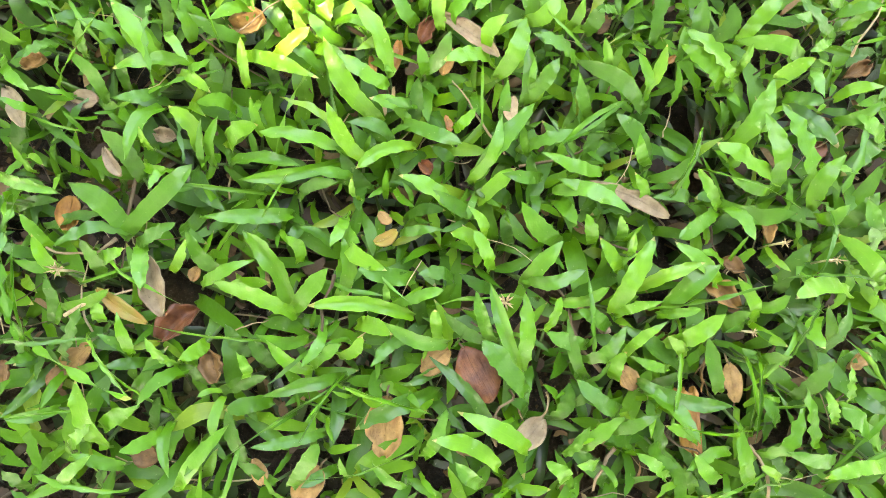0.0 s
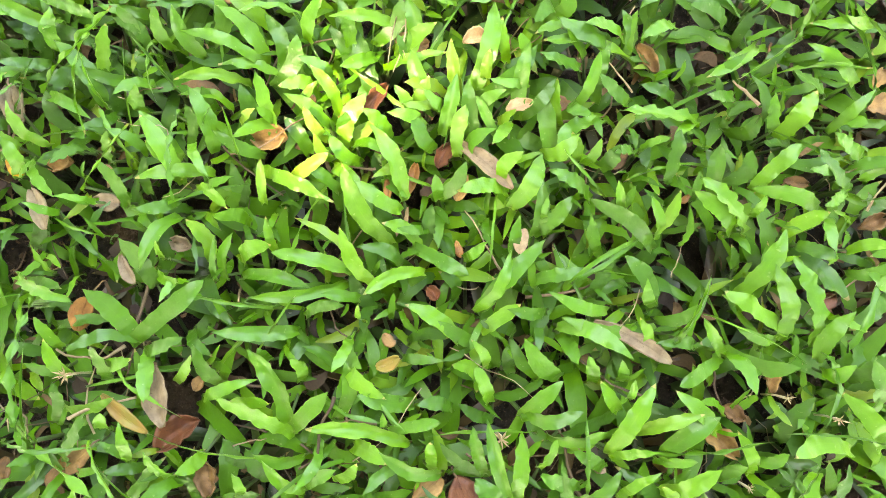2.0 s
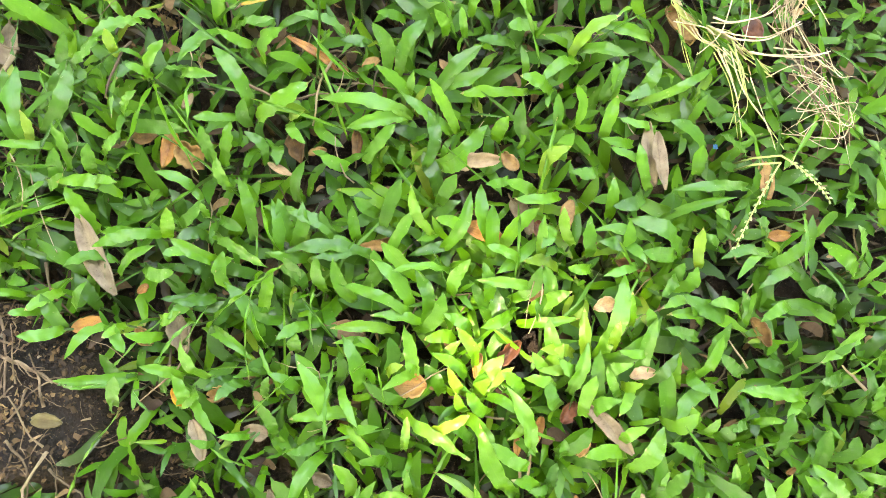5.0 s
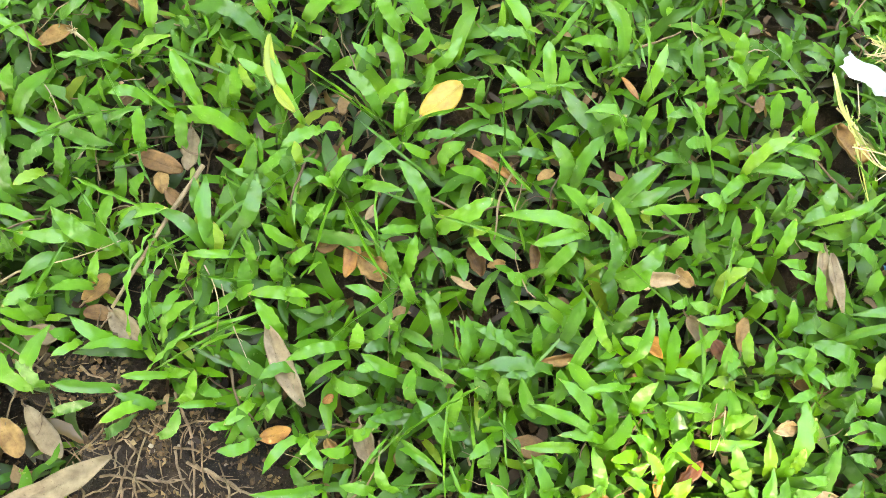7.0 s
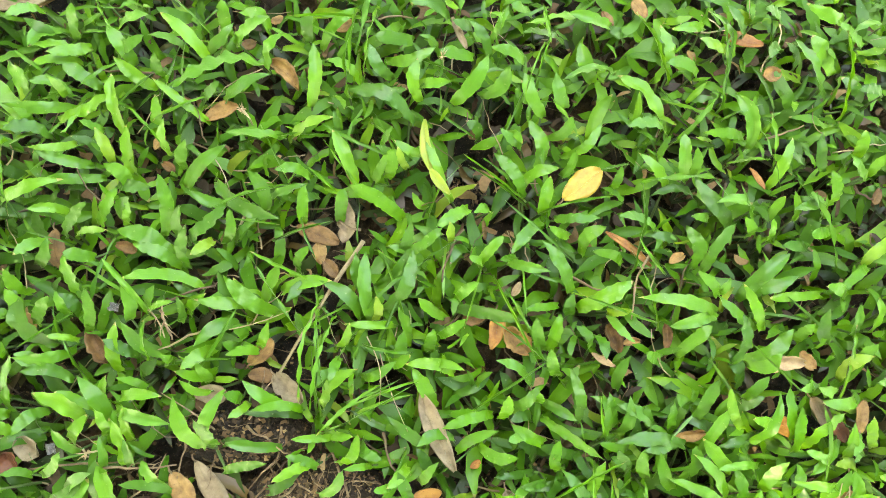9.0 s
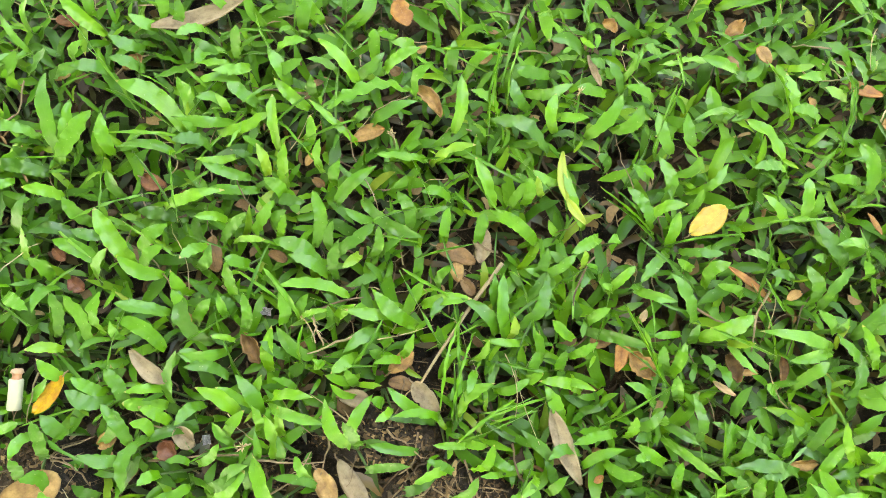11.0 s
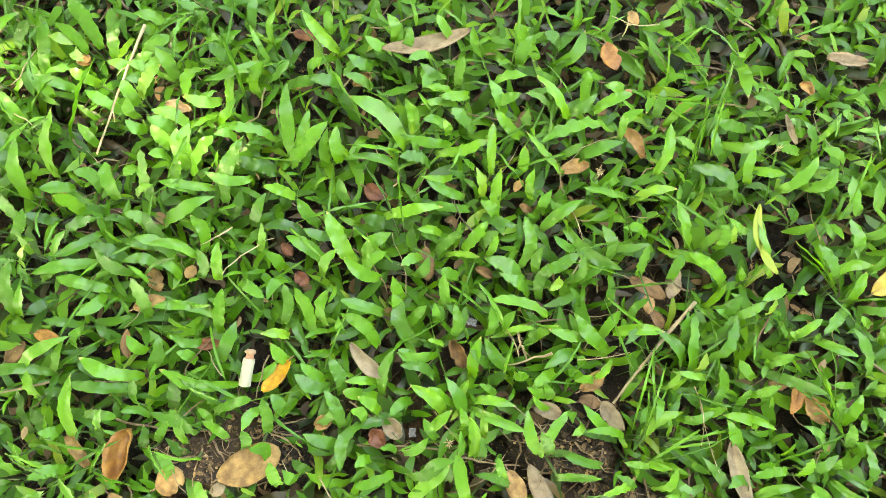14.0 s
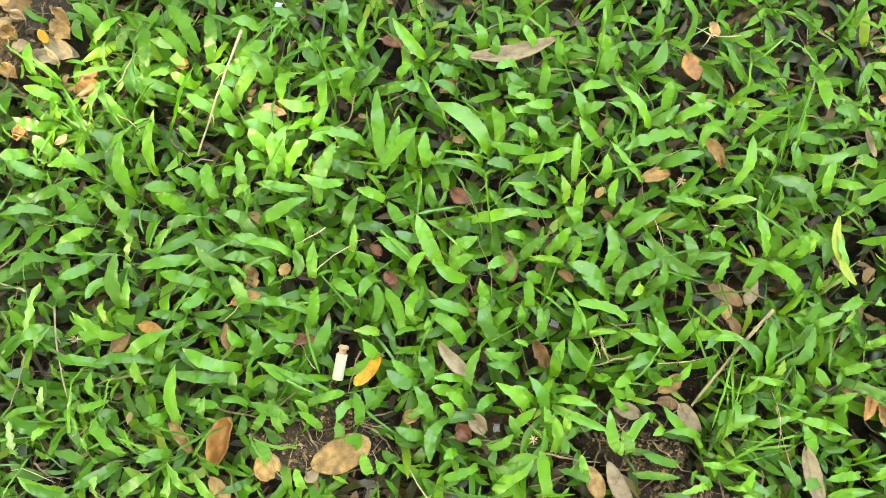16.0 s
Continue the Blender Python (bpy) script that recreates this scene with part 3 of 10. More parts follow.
def cigarette_butt(x, y, way, length):
    ob = new("cigarette_butt")
    l, r = length / 1000, 0.0032
    ob.matrix_world = pose(x, y, 0.0135, 8, 0, way - 90)
    tagged(ob, "smoked white cigarette butt with a pinched orange end", "cigarette butt")
    bm = bmesh.new()
    lathe(bm, [(0, r * 0.86), (0.0004, r), (l * 0.25, r * 1.01), (l * 0.5, r * 0.98), (l * 0.72, r * 1.0), (l * 0.75, r * 0.92)])
    for v in bm.verts:
        v.co.x += 0.00025 * noise.noise(v.co * 300)
        v.co.z += 0.00025 * noise.noise(v.co * 300 + Vector((5, 5, 5)))
    part("paper_wrap", bm, FILTER, ob, "off-white wrapping paper")
    bm = bmesh.new()
    lathe(bm, [(-0.0003, r * 0.5), (0.0002, r * 0.84), (0.0012, r * 0.84)])
    part("filter", bm, FIBRE, ob, "cream fibre filter")
    bm = bmesh.new()
    lathe(bm, [(l * 0.745, r * 0.80), (l * 0.78, r * 0.68), (l * 0.84, r * 0.62), (l * 0.89, r * 0.78)])
    for v in bm.verts:
        v.co *= 1 + 0.02 * noise.noise(v.co * 900)
    part("neck", bm, CORK, ob, "crushed orange band")
    bm = bmesh.new()
    lathe(bm, [(l * 0.88, r * 0.7), (l * 0.90, r * 0.95), (l * 0.95, r * 0.92), (l * 0.99, r * 0.7), (l, r * 0.3)], 14)
    for v in bm.verts:
        n = noise.noise(v.co * 700)
        v.co.x *= 1 + 0.3 * n
        v.co.y += 0.0004 * n
    part("frayed_end", bm, FIBRE, ob, "frayed pale end")
    c, s = math.cos(radians(way)), math.sin(radians(way))
    FREE.append((x + c * l / 2, y + s * l / 2, l * 0.62, 0.0052, radians(way)))


def paper_scrap(x, y, way, length, width):
    """A torn strip of paper, folded along its length."""
    l, w = length / 1000, width / 1000
    bm = bmesh.new()
    rows, cols = 12, 8
    grid = []
    for j in range(rows + 1):
        v = j / rows
        h = w * (0.42 + 0.58 * math.sin(math.pi * min(1.0, v * 0.75 + 0.18)) ** 0.7) * (1 + 0.45 * noise.noise(Vector((v * 5, 3, 7))))
        row = []
        for k in range(cols + 1):
            s = k / cols - 0.45
            fold = -0.75 * abs(s) if s < 0 else -0.15 * s
            row.append(bm.verts.new((s * h, v * l + 0.10 * w * noise.noise(Vector((s * 4, v, 9))), fold * h + 0.30 * w * noise.noise(Vector((s * 3, v * 3, 1))) + 0.06 * w * noise.noise(Vector((s * 11, v * 11, 4))))))
        grid.append(row)
    for j in range(rows):
        for k in range(cols):
            bm.faces.new((grid[j][k], grid[j][k + 1], grid[j + 1][k + 1], grid[j + 1][k]))
    ob = link("paper_scrap", bm, PAPER)
    ob.modifiers.new("thickness", "SOLIDIFY").thickness = 0.0003
    ob.matrix_world = pose(x, y, 0.024, 0, 0, way - 90)
    tagged(ob, "torn folded scrap of bluish white paper on the grass", "paper")
    c, s = math.cos(radians(way)), math.sin(radians(way))
    FREE.append((x + c * l / 2, y + s * l / 2, l * 0.5, w * 0.5, radians(way)))


def wood_chip(x, y, way, length, width):
    l, w = length / 1000, width / 1000
    bm = bmesh.new()
    rows, cols = 10, 8
    rng = random.Random(9)
    layers = []
    for z in (0.0, 0.0022):
        g = []
        for j in range(rows + 1):
            v = j / rows
            end = 0.0 if 0 < j < rows else 0.0016
            g.append([bm.verts.new(((k / cols - 0.5) * w * (1 - 0.25 * v), v * l + rng.uniform(-end, end), z + (0.0007 * noise.noise(Vector((k * 1.7, v * 2, 0))) if z else 0))) for k in range(cols + 1)])
        layers.append(g)
    lo, hi = layers
    for j in range(rows):
        for k in range(cols):
            bm.faces.new((hi[j][k], hi[j][k + 1], hi[j + 1][k + 1], hi[j + 1][k]))
            bm.faces.new((lo[j][k], lo[j + 1][k], lo[j + 1][k + 1], lo[j][k + 1]))
        bm.faces.new((lo[j][0], hi[j][0], hi[j + 1][0], lo[j + 1][0]))
        bm.faces.new((lo[j][cols], lo[j + 1][cols], hi[j + 1][cols], hi[j][cols]))
    for k in range(cols):
        bm.faces.new((lo[0][k], lo[0][k + 1], hi[0][k + 1], hi[0][k]))
        bm.faces.new((lo[rows][k], hi[rows][k], hi[rows][k + 1], lo[rows][k + 1]))
    ob = link("wood_chip", bm, ORANGE, None, False)
    ob.matrix_world = pose(x, y, 0.004, 3, 0, way - 90)
    tagged(ob, "splintered orange-brown wood chip lying under grass leaves", "wood")
    c, s = math.cos(radians(way)), math.sin(radians(way))
    FREE.append((x + c * l / 2, y + s * l / 2, l * 0.5, w * 0.5, radians(way)))


def strand(bm, at, way, length, bend, thick, rise, sag=0.0):
    """A thin stem that bends as it goes."""
    p, a, n = Vector(at), way, 12
    pts = [p.copy()]
    for k in range(n):
        a += bend / n
        p = p + Vector((math.cos(a), math.sin(a), 0)) * (length / n)
        v = (k + 1) / n
        pts.append(Vector((p.x, p.y, at[2] + rise * math.sin(math.pi * 0.6 * v) - sag * v * v)))
    tube(bm, pts, [thick * (1 - 0.5 * k / n) for k in range(n + 1)], 5)


def stalk_along(rng, knots, jitter, thick):
    """A bmesh of one stem that bends through its knots, each moved a little."""
    k = [Vector(p) + Vector((rng.gauss(0, jitter), rng.gauss(0, jitter), rng.gauss(0, jitter * 0.6))) for p in knots]
    k = [k[0] * 2 - k[1]] + k + [k[-1] * 2 - k[-2]]
    pts = []
    for a, b, c, d in zip(k, k[1:], k[2:], k[3:]):
        for q in range(6):
            u = q / 6
            pts.append(0.5 * (2 * b + (c - a) * u + (2 * a - 5 * b + 4 * c - d) * u * u + (3 * b - a - 3 * c + d) * u ** 3))
    pts.append(k[-2])
    bm = bmesh.new()
    n = len(pts)
    tube(bm, pts, [thick * rng.uniform(0.85, 1.15) * (1 - 0.5 * q / n) for q in range(n)], 5)
    return bm


def stems_along(ob, rng, name, count, knots, jitter, thick, surfaces):
    """Stems of a clump that run together through knots given in mm."""
    for _ in range(count):
        run = [Vector(k) / 1000 for k in knots]
        if len(run) > 3 and count > 2:
            run = run[rng.randint(0, 1):len(run) - rng.randint(0, 1)]
        part(name, stalk_along(rng, run, jitter, rng.uniform(0.4, 0.85) * thick), rng.choice(surfaces), ob)


def straw_clump(x, y):
    """A pulled-up clump: a bent bundle of half-green stems, a nest of bleached roots and loose straws."""
    rng = random.Random(14)
    ob = new("straw_clump")
    ob.location = (x, y, 0.0)
    tagged(ob, "uprooted clump of yellow and half-green grass straw", "straw")
    green, dry, old = (STRAW_GREEN, STRAW_GREEN, STRAW), (STRAW,), (STRAW, STRAW, TWIG)
    stems_along(ob, rng, "stem", 11, [(-12, 31, 20), (-9, 16, 22), (-4, 5, 24), (0, 0, 24), (10, -4, 25), (18, -7, 25), (26, -12, 24), (38, -18, 22)], 0.0010, 0.00062, green)
    stems_along(ob, rng, "stem", 3, [(-8, 10, 25), (-4, -2, 26), (-1, -13, 25), (6, -26, 21)], 0.0009, 0.00055, green)
    stems_along(ob, rng, "stem", 3, [(-7, 26, 28), (-7, 10, 29), (-5, 5, 26), (0, -1, 25)], 0.0014, 0.00055, green)
    stems_along(ob, rng, "stem", 6, [(-2, -2, 26), (6, -9, 27), (13, -12, 26), (21, -17, 24), (29, -21, 21)], 0.0016, 0.00045, (STRAW, STRAW_GREEN))
    stems_along(ob, rng, "dry_stem", 2, [(9, -2, 27), (18, -1, 28), (30, 4, 28), (39, 12, 25)], 0.0007, 0.0006, dry)
    stems_along(ob, rng, "dry_stem", 2, [(12, -5, 27), (20, -8, 28), (31, -6, 28), (39, -2, 28), (48, 5, 25)], 0.0008, 0.0006, dry)
    stems_along(ob, rng, "dry_stem", 2, [(27, -13, 27), (37, -14, 28), (50, -11, 28), (61, -7, 25)], 0.0008, 0.0006, dry)
    stems_along(ob, rng, "dry_stem", 1, [(20, 30, 25), (23, 20, 27), (25, 6, 28), (24, -8, 27), (24, -13, 24)], 0.0004, 0.00055, dry)
    stems_along(ob, rng, "dry_stem", 1, [(18, 31, 25), (18, 14, 27), (15, 0, 28), (12, -9, 28), (5, -17, 27), (5, -15, 25)], 0.0004, 0.00055, dry)
    stems_along(ob, rng, "dry_stem", 2, [(23, 33, 27), (30, 28, 28), (38, 23, 28), (45, 17, 27), (55, 10, 23)], 0.0006, 0.00055, dry)
    stems_along(ob, rng, "dry_stem", 1, [(38, 36, 27), (44, 27, 28), (50, 18, 27), (61, 9, 23)], 0.0006, 0.00055, dry)
    for lean in (-6, -4, -2, 0, 2, 4):
        stems_along(ob, rng, "root", 5, [(44 + lean * 0.2, 28, 24), (44 + lean, 18, 25), (44 + lean * 0.9, 10, 22), (46 + lean * 0.6, 3, 17)], 0.0022, 0.00048, old)
    stems_along(ob, rng, "dry_stem", 12, [(46, 3, 18), (52, -6, 21), (60, -11, 21), (69, -14, 18)], 0.0042, 0.0004, old)
    stems_along(ob, rng, "dry_stem", 12, [(46, -10, 18), (53, -13, 21), (62, -19, 21), (71, -23, 18)], 0.0042, 0.0004, old)
    stems_along(ob, rng, "dry_stem", 9, [(59, -8, 18), (55, -16, 20), (61, -23, 20), (61, -30, 16)], 0.0042, 0.0004, old)
    stems_along(ob, rng, "stem", 3, [(6, -2, 25), (15, -13, 25), (22, -28, 23), (28, -47, 17)], 0.0013, 0.0006, green)
    stems_along(ob, rng, "stem", 2, [(20, -8, 25), (26, -22, 24), (28, -34, 21), (26, -44, 17)], 0.0010, 0.0006, green)
    stems_along(ob, rng, "stem", 3, [(18, -13, 25), (29, -29, 24), (38, -40, 21), (47, -49, 16)], 0.0022, 0.00045, green)
    stems_along(ob, rng, "dry_stem", 12, [(50, -14, 19), (58, -24, 20), (66, -32, 19), (76, -42, 16)], 0.0055, 0.0004, old)
    stems_along(ob, rng, "dry_stem", 9, [(74, -20, 17), (66, -30, 20), (60, -38, 19), (52, -44, 16)], 0.0055, 0.0004, old)
    stems_along(ob, rng, "stem", 5, [(1, 43, 24), (11, 47, 27), (24, 56, 26)], 0.0030, 0.00055, green)
    stems_along(ob, rng, "stem", 5, [(2, 42, 24), (12, 42, 27), (27, 41, 26)], 0.0030, 0.0005, green)
    stems_along(ob, rng, "stem", 5, [(0, 50, 24), (11, 41, 27), (24, 34, 26)], 0.0030, 0.0005, green)


def seed_spike(x, y, way, length, bend):
    ob = new("seed_spike")
    ob.location = (x, y, 0.0)
    tagged(ob, "slender pale green grass seed spike leaning over", "grass", "seed spikes")
    l = length / 1000
    bm = bmesh.new()
    strand(bm, (0, 0, 0.028), radians(way), l, bend, 0.0004, 0.004, 0.004)
    tube(bm, [(-0.012, 0.002, 0.0), (-0.006, 0.002, 0.016), (0, 0, 0.028)], [0.0005, 0.0005, 0.0004], 5)
    part("stem", bm, STRAW_GREEN, ob)
    n = 22
    p, a = Vector((0, 0, 0)), radians(way)
    for k in range(n):
        a += bend / n
        p = p + Vector((math.cos(a), math.sin(a), 0)) * (l / n)
        v = (k + 1) / n
        z = 0.028 + 0.004 * math.sin(math.pi * 0.6 * v) - 0.004 * v * v
        if v < 0.15:
            continue
        bm = bmesh.new()
        bmesh.ops.create_icosphere(bm, subdivisions=1, radius=0.00062)
        side = 0.0007 * (-1) ** k
        m = Matrix.Translation((p.x - math.sin(a) * side, p.y + math.cos(a) * side, z + 0.0003)) @ Matrix.Rotation(a + 0.35 * (-1) ** k, 4, "Z") @ Matrix.Diagonal((1.6, 0.75, 0.7, 1))
        bm.transform(m)
        part("seed", bm, SEED, ob)


def thin_blade(x, y, way, length):
    """A narrow pale blade of another grass, standing over the lawn."""
    rng = random.Random(int(x * 9973) + int(y * 7919))
    ob = new("narrow_grass")
    ob.location = (x, y, 0.0)
    tagged(ob, "single narrow bluish green grass blade arching over the lawn", "grass", "narrow grass blades")
    w = radians(way)
    a = Vector((0, 0, 0.022))
    b = Vector((math.cos(w) * length / 1000, math.sin(w) * length / 1000, 0.026))
    leaf = new("blade", rng.choice(LEAVES["g"]))
    leaf.parent = ob
    leaf.matrix_basis = leaf_pose(a, b, rng.uniform(0.0009, 0.0016), 0.2)
    bm = bmesh.new()
    tube(bm, [(-0.004 * math.cos(w), -0.004 * math.sin(w), 0), (-0.001 * math.cos(w), -0.001 * math.sin(w), 0.012), a], [0.0006, 0.0005, 0.0004], 5)
    part("stem", bm, STEM, ob)

# ---- dead leaves on the lawn: place, way in degrees, length and width in mm, height in mm, surface, shape, label ----
dead_leaf(0.029, 0.012, -63, 21.9, 15.7, 8, RED, "oval", "red-brown oval dead leaf lying flat among the grass")
dead_leaf(0.003, -0.005, -94, 20.4, 12.9, 8, TAN, "oval", "tan oval dead leaf lying flat among the grass")
dead_leaf(-0.100, 0.013, -136, 15.0, 7.6, 8, TAN, "oval", "tan oval dead leaf lying flat among the grass")
dead_leaf(-0.063, 0.025, -137, 15.8, 9.0, 8, RED, "curl", "red-brown crumpled dead leaf curled up among the grass")
dead_leaf(-0.079, 0.043, -73, 21.2, 9.0, 14, GREY, "long", "grey-beige long narrow dead leaf lying among the grass")
dead_leaf(-0.096, 0.032, -33, 21.3, 5.1, 14, OLIVE, "long", "yellow-green long narrow dead leaf lying among the grass")
dead_leaf(-0.055, 0.128, 4, 13.0, 9.0, 8, TAN, "curl", "tan crumpled dead leaf curled up among the grass")
dead_leaf(0.020, 0.132, -37, 27.5, 6.3, 14, GREY, "long", "large grey-beige long narrow dead leaf lying among the grass")
dead_leaf(0.074, 0.070, -25, 30.2, 5.9, 14, GREY, "long", "large grey-beige long narrow dead leaf lying among the grass")
dead_leaf(0.046, 0.092, 81, 9.5, 5.5, 14, PALE, "oval", "small pale beige oval dead leaf lying flat among the grass")
dead_leaf(-0.109, 0.065, -100, 12.3, 8.4, 8, ORANGE, "oval", "orange-brown oval dead leaf lying flat among the grass")
dead_leaf(0.115, 0.035, -37, 15.1, 8.0, 8, TAN, "curl", "tan crumpled dead leaf curled up among the grass")
dead_leaf(0.123, 0.043, -30, 8.2, 5.6, 8, BROWN, "curl", "small dark brown crumpled dead leaf curled up among the grass")
dead_leaf(0.124, 0.006, -84, 13.9, 7.2, 8, TAN, "oval", "tan oval dead leaf lying flat among the grass")
dead_leaf(0.085, 0.005, -60, 9.6, 7.2, 8, TAN, "oval", "small tan oval dead leaf lying flat among the grass")
dead_leaf(0.057, -0.013, -131, 13.9, 9.0, 8, GREY, "oval", "grey-beige oval dead leaf lying flat among the grass")
dead_leaf(0.024, 0.011, -139, 12.4, 8.0, 8, TAN, "oval", "tan oval dead leaf lying flat among the grass")
dead_leaf(0.077, 0.020, -31, 5.8, 4.0, 8, GREY, "oval", "small grey-beige oval dead leaf lying flat among the grass")
dead_leaf(-0.020, -0.029, -128, 13.5, 10.1, 8, TAN, "oval", "tan oval dead leaf lying flat among the grass")
dead_leaf(-0.059, 0.011, -73, 11.2, 8.0, 8, BROWN, "curl", "dark brown crumpled dead leaf curled up among the grass")
dead_leaf(-0.084, -0.023, -18, 9.1, 8.0, 8, BROWN, "oval", "small dark brown oval dead leaf lying flat among the grass")
dead_leaf(-0.043, -0.026, -68, 9.2, 5.2, 8, TAN, "oval", "small tan oval dead leaf lying flat among the grass")
dead_leaf(-0.112, -0.002, 70, 8.1, 6.0, 8, BROWN, "oval", "small dark brown oval dead leaf lying flat among the grass")
dead_leaf(-0.128, 0.111, 23, 8.4, 6.0, 8, TAN, "curl", "small tan crumpled dead leaf curled up among the grass")
dead_leaf(-0.131, 0.136, -79, 8.1, 6.0, 8, BROWN, "oval", "small dark brown oval dead leaf lying flat among the grass")
dead_leaf(-0.096, 0.081, -58, 11.8, 3.9, 14, GREY, "long", "grey-beige long narrow dead leaf lying among the grass")
dead_leaf(-0.081, 0.088, -14, 8.3, 5.2, 8, GREY, "curl", "small grey-beige crumpled dead leaf curled up among the grass")
dead_leaf(0.023, 0.096, -72, 6.7, 3.2, 8, ORANGE, "oval", "small orange-brown oval dead leaf lying flat among the grass")
dead_leaf(0.014, 0.078, -53, 5.7, 4.4, 8, RED, "curl", "small red-brown crumpled dead leaf curled up among the grass")
dead_leaf(-0.001, 0.060, -42, 6.1, 4.4, 8, TAN, "oval", "small tan oval dead leaf lying flat among the grass")
dead_leaf(-0.002, 0.048, 27, 8.8, 4.7, 14, OLIVE, "oval", "small yellow-green oval dead leaf lying flat among the grass")
dead_leaf(0.006, 0.124, -100, 12.1, 4.0, 8, ORANGE, "oval", "orange-brown oval dead leaf lying flat among the grass")
dead_leaf(0.014, 0.123, 65, 9.8, 5.6, 8, RED, "curl", "small red-brown crumpled dead leaf curled up among the grass")
dead_leaf(0.080, 0.128, 56, 8.1, 4.8, 8, BROWN, "oval", "small dark brown oval dead leaf lying flat among the grass")
dead_leaf(0.158, 0.081, 44, 7.9, 6.0, 8, RED, "oval", "small red-brown oval dead leaf lying flat among the grass")
dead_leaf(0.140, 0.049, 80, 9.5, 4.8, 8, TAN, "curl", "small tan crumpled dead leaf curled up among the grass")
dead_leaf(0.167, 0.004, 37, 8.3, 4.8, 8, TAN, "curl", "small tan crumpled dead leaf curled up among the grass")
dead_leaf(-0.066, 0.035, 70, 5.3, 4.4, 8, TAN, "oval", "small tan oval dead leaf lying flat among the grass")
dead_leaf(-0.129, -0.000, 84, 7.7, 6.0, 8, BROWN, "oval", "small dark brown oval dead leaf lying flat among the grass")
dead_leaf(0.106, 0.117, 39, 4.3, 2.4, 8, ORANGE, "oval", "small orange-brown oval dead leaf lying flat among the grass")
dead_leaf(0.173, 0.112, 27, 10.1, 5.6, 8, BROWN, "curl", "small dark brown crumpled dead leaf curled up among the grass")
dead_leaf(0.177, 0.159, 25, 12.4, 8.2, 8, TAN, "oval", "tan oval dead leaf lying flat among the grass")
dead_leaf(0.180, 0.168, 65, 8.4, 4.9, 8, TAN, "oval", "small tan oval dead leaf lying flat among the grass")
dead_leaf(-0.006, 0.173, -6, 13.2, 7.4, 8, TAN, "oval", "tan oval dead leaf lying flat among the grass")
dead_leaf(0.020, 0.170, 24, 9.1, 6.0, 14, PALE, "curl", "small pale beige crumpled dead leaf curled up among the grass")
dead_leaf(-0.149, 0.142, -66, 16.3, 8.2, 8, GREY, "oval", "grey-beige oval dead leaf lying flat among the grass")
dead_leaf(-0.141, 0.113, -45, 8.3, 6.0, 14, YELLOW, "oval", "small yellow-orange oval dead leaf lying flat among the grass")
dead_leaf(0.038, 0.145, 19, 9.9, 4.8, 14, PALE, "curl", "small pale beige crumpled dead leaf curled up among the grass")
dead_leaf(0.145, 0.128, -2, 9.8, 4.5, 8, BROWN, "oval", "small dark brown oval dead leaf lying flat among the grass")
dead_leaf(-0.036, 0.198, -17, 17.3, 8.5, 8, ORANGE, "oval", "orange-brown oval dead leaf lying flat among the grass")
dead_leaf(0.035, 0.254, -79, 28.7, 5.8, 14, GREY, "long", "large grey-beige long narrow dead leaf lying among the grass")
dead_leaf(0.039, 0.250, -79, 26.5, 6.7, 14, GREY, "long", "large grey-beige long narrow dead leaf lying among the grass")
dead_leaf(-0.149, 0.279, 50, 24.0, 12.6, 16, GOLD, "oval", "golden yellow oval dead leaf lying flat among the grass")
dead_leaf(-0.126, 0.268, -26, 26.9, 3.9, 14, ORANGE, "long", "large orange-brown long narrow dead leaf lying among the grass")
dead_leaf(-0.164, 0.228, 71, 8.2, 3.7, 14, PALE, "oval", "small pale beige oval dead leaf lying flat among the grass")
dead_leaf(-0.169, 0.220, -88, 17.9, 7.6, 8, ORANGE, "oval", "orange-brown oval dead leaf lying flat among the grass")
dead_leaf(-0.184, 0.213, 23, 11.5, 7.1, 8, BROWN, "oval", "dark brown oval dead leaf lying flat among the grass")
dead_leaf(-0.272, 0.240, -9, 22.2, 9.0, 8, BROWN, "oval", "dark brown oval dead leaf lying flat among the grass")
dead_leaf(-0.251, 0.257, -81, 20.1, 9.0, 8, GREY, "oval", "grey-beige oval dead leaf lying flat among the grass")
dead_leaf(-0.260, 0.235, -68, 11.3, 7.1, 8, TAN, "oval", "tan oval dead leaf lying flat among the grass")
dead_leaf(-0.196, 0.176, -54, 37.9, 9.3, 14, GREY, "long", "large grey-beige long narrow dead leaf lying among the grass")
dead_leaf(-0.085, 0.147, -6, 14.5, 9.9, 8, BROWN, "oval", "dark brown oval dead leaf lying flat among the grass")
dead_leaf(-0.112, 0.101, -4, 10.1, 6.6, 8, GREY, "oval", "small grey-beige oval dead leaf lying flat among the grass")
dead_leaf(-0.131, 0.102, -61, 16.1, 6.5, 14, GREY, "long", "grey-beige long narrow dead leaf lying among the grass")
dead_leaf(-0.195, 0.092, 3, 12.2, 5.7, 8, DULL, "oval", "olive-brown oval dead leaf lying flat among the grass")
dead_leaf(-0.007, 0.204, -50, 11.2, 7.1, 8, RED, "oval", "red-brown oval dead leaf lying flat among the grass")
dead_leaf(0.006, 0.201, 85, 15.2, 6.1, 8, TAN, "oval", "tan oval dead leaf lying flat among the grass")
dead_leaf(-0.018, 0.212, -55, 16.8, 7.1, 8, GREY, "oval", "grey-beige oval dead leaf lying flat among the grass")
dead_leaf(0.088, 0.246, -80, 17.1, 7.1, 8, TAN, "oval", "tan oval dead leaf lying flat among the grass")
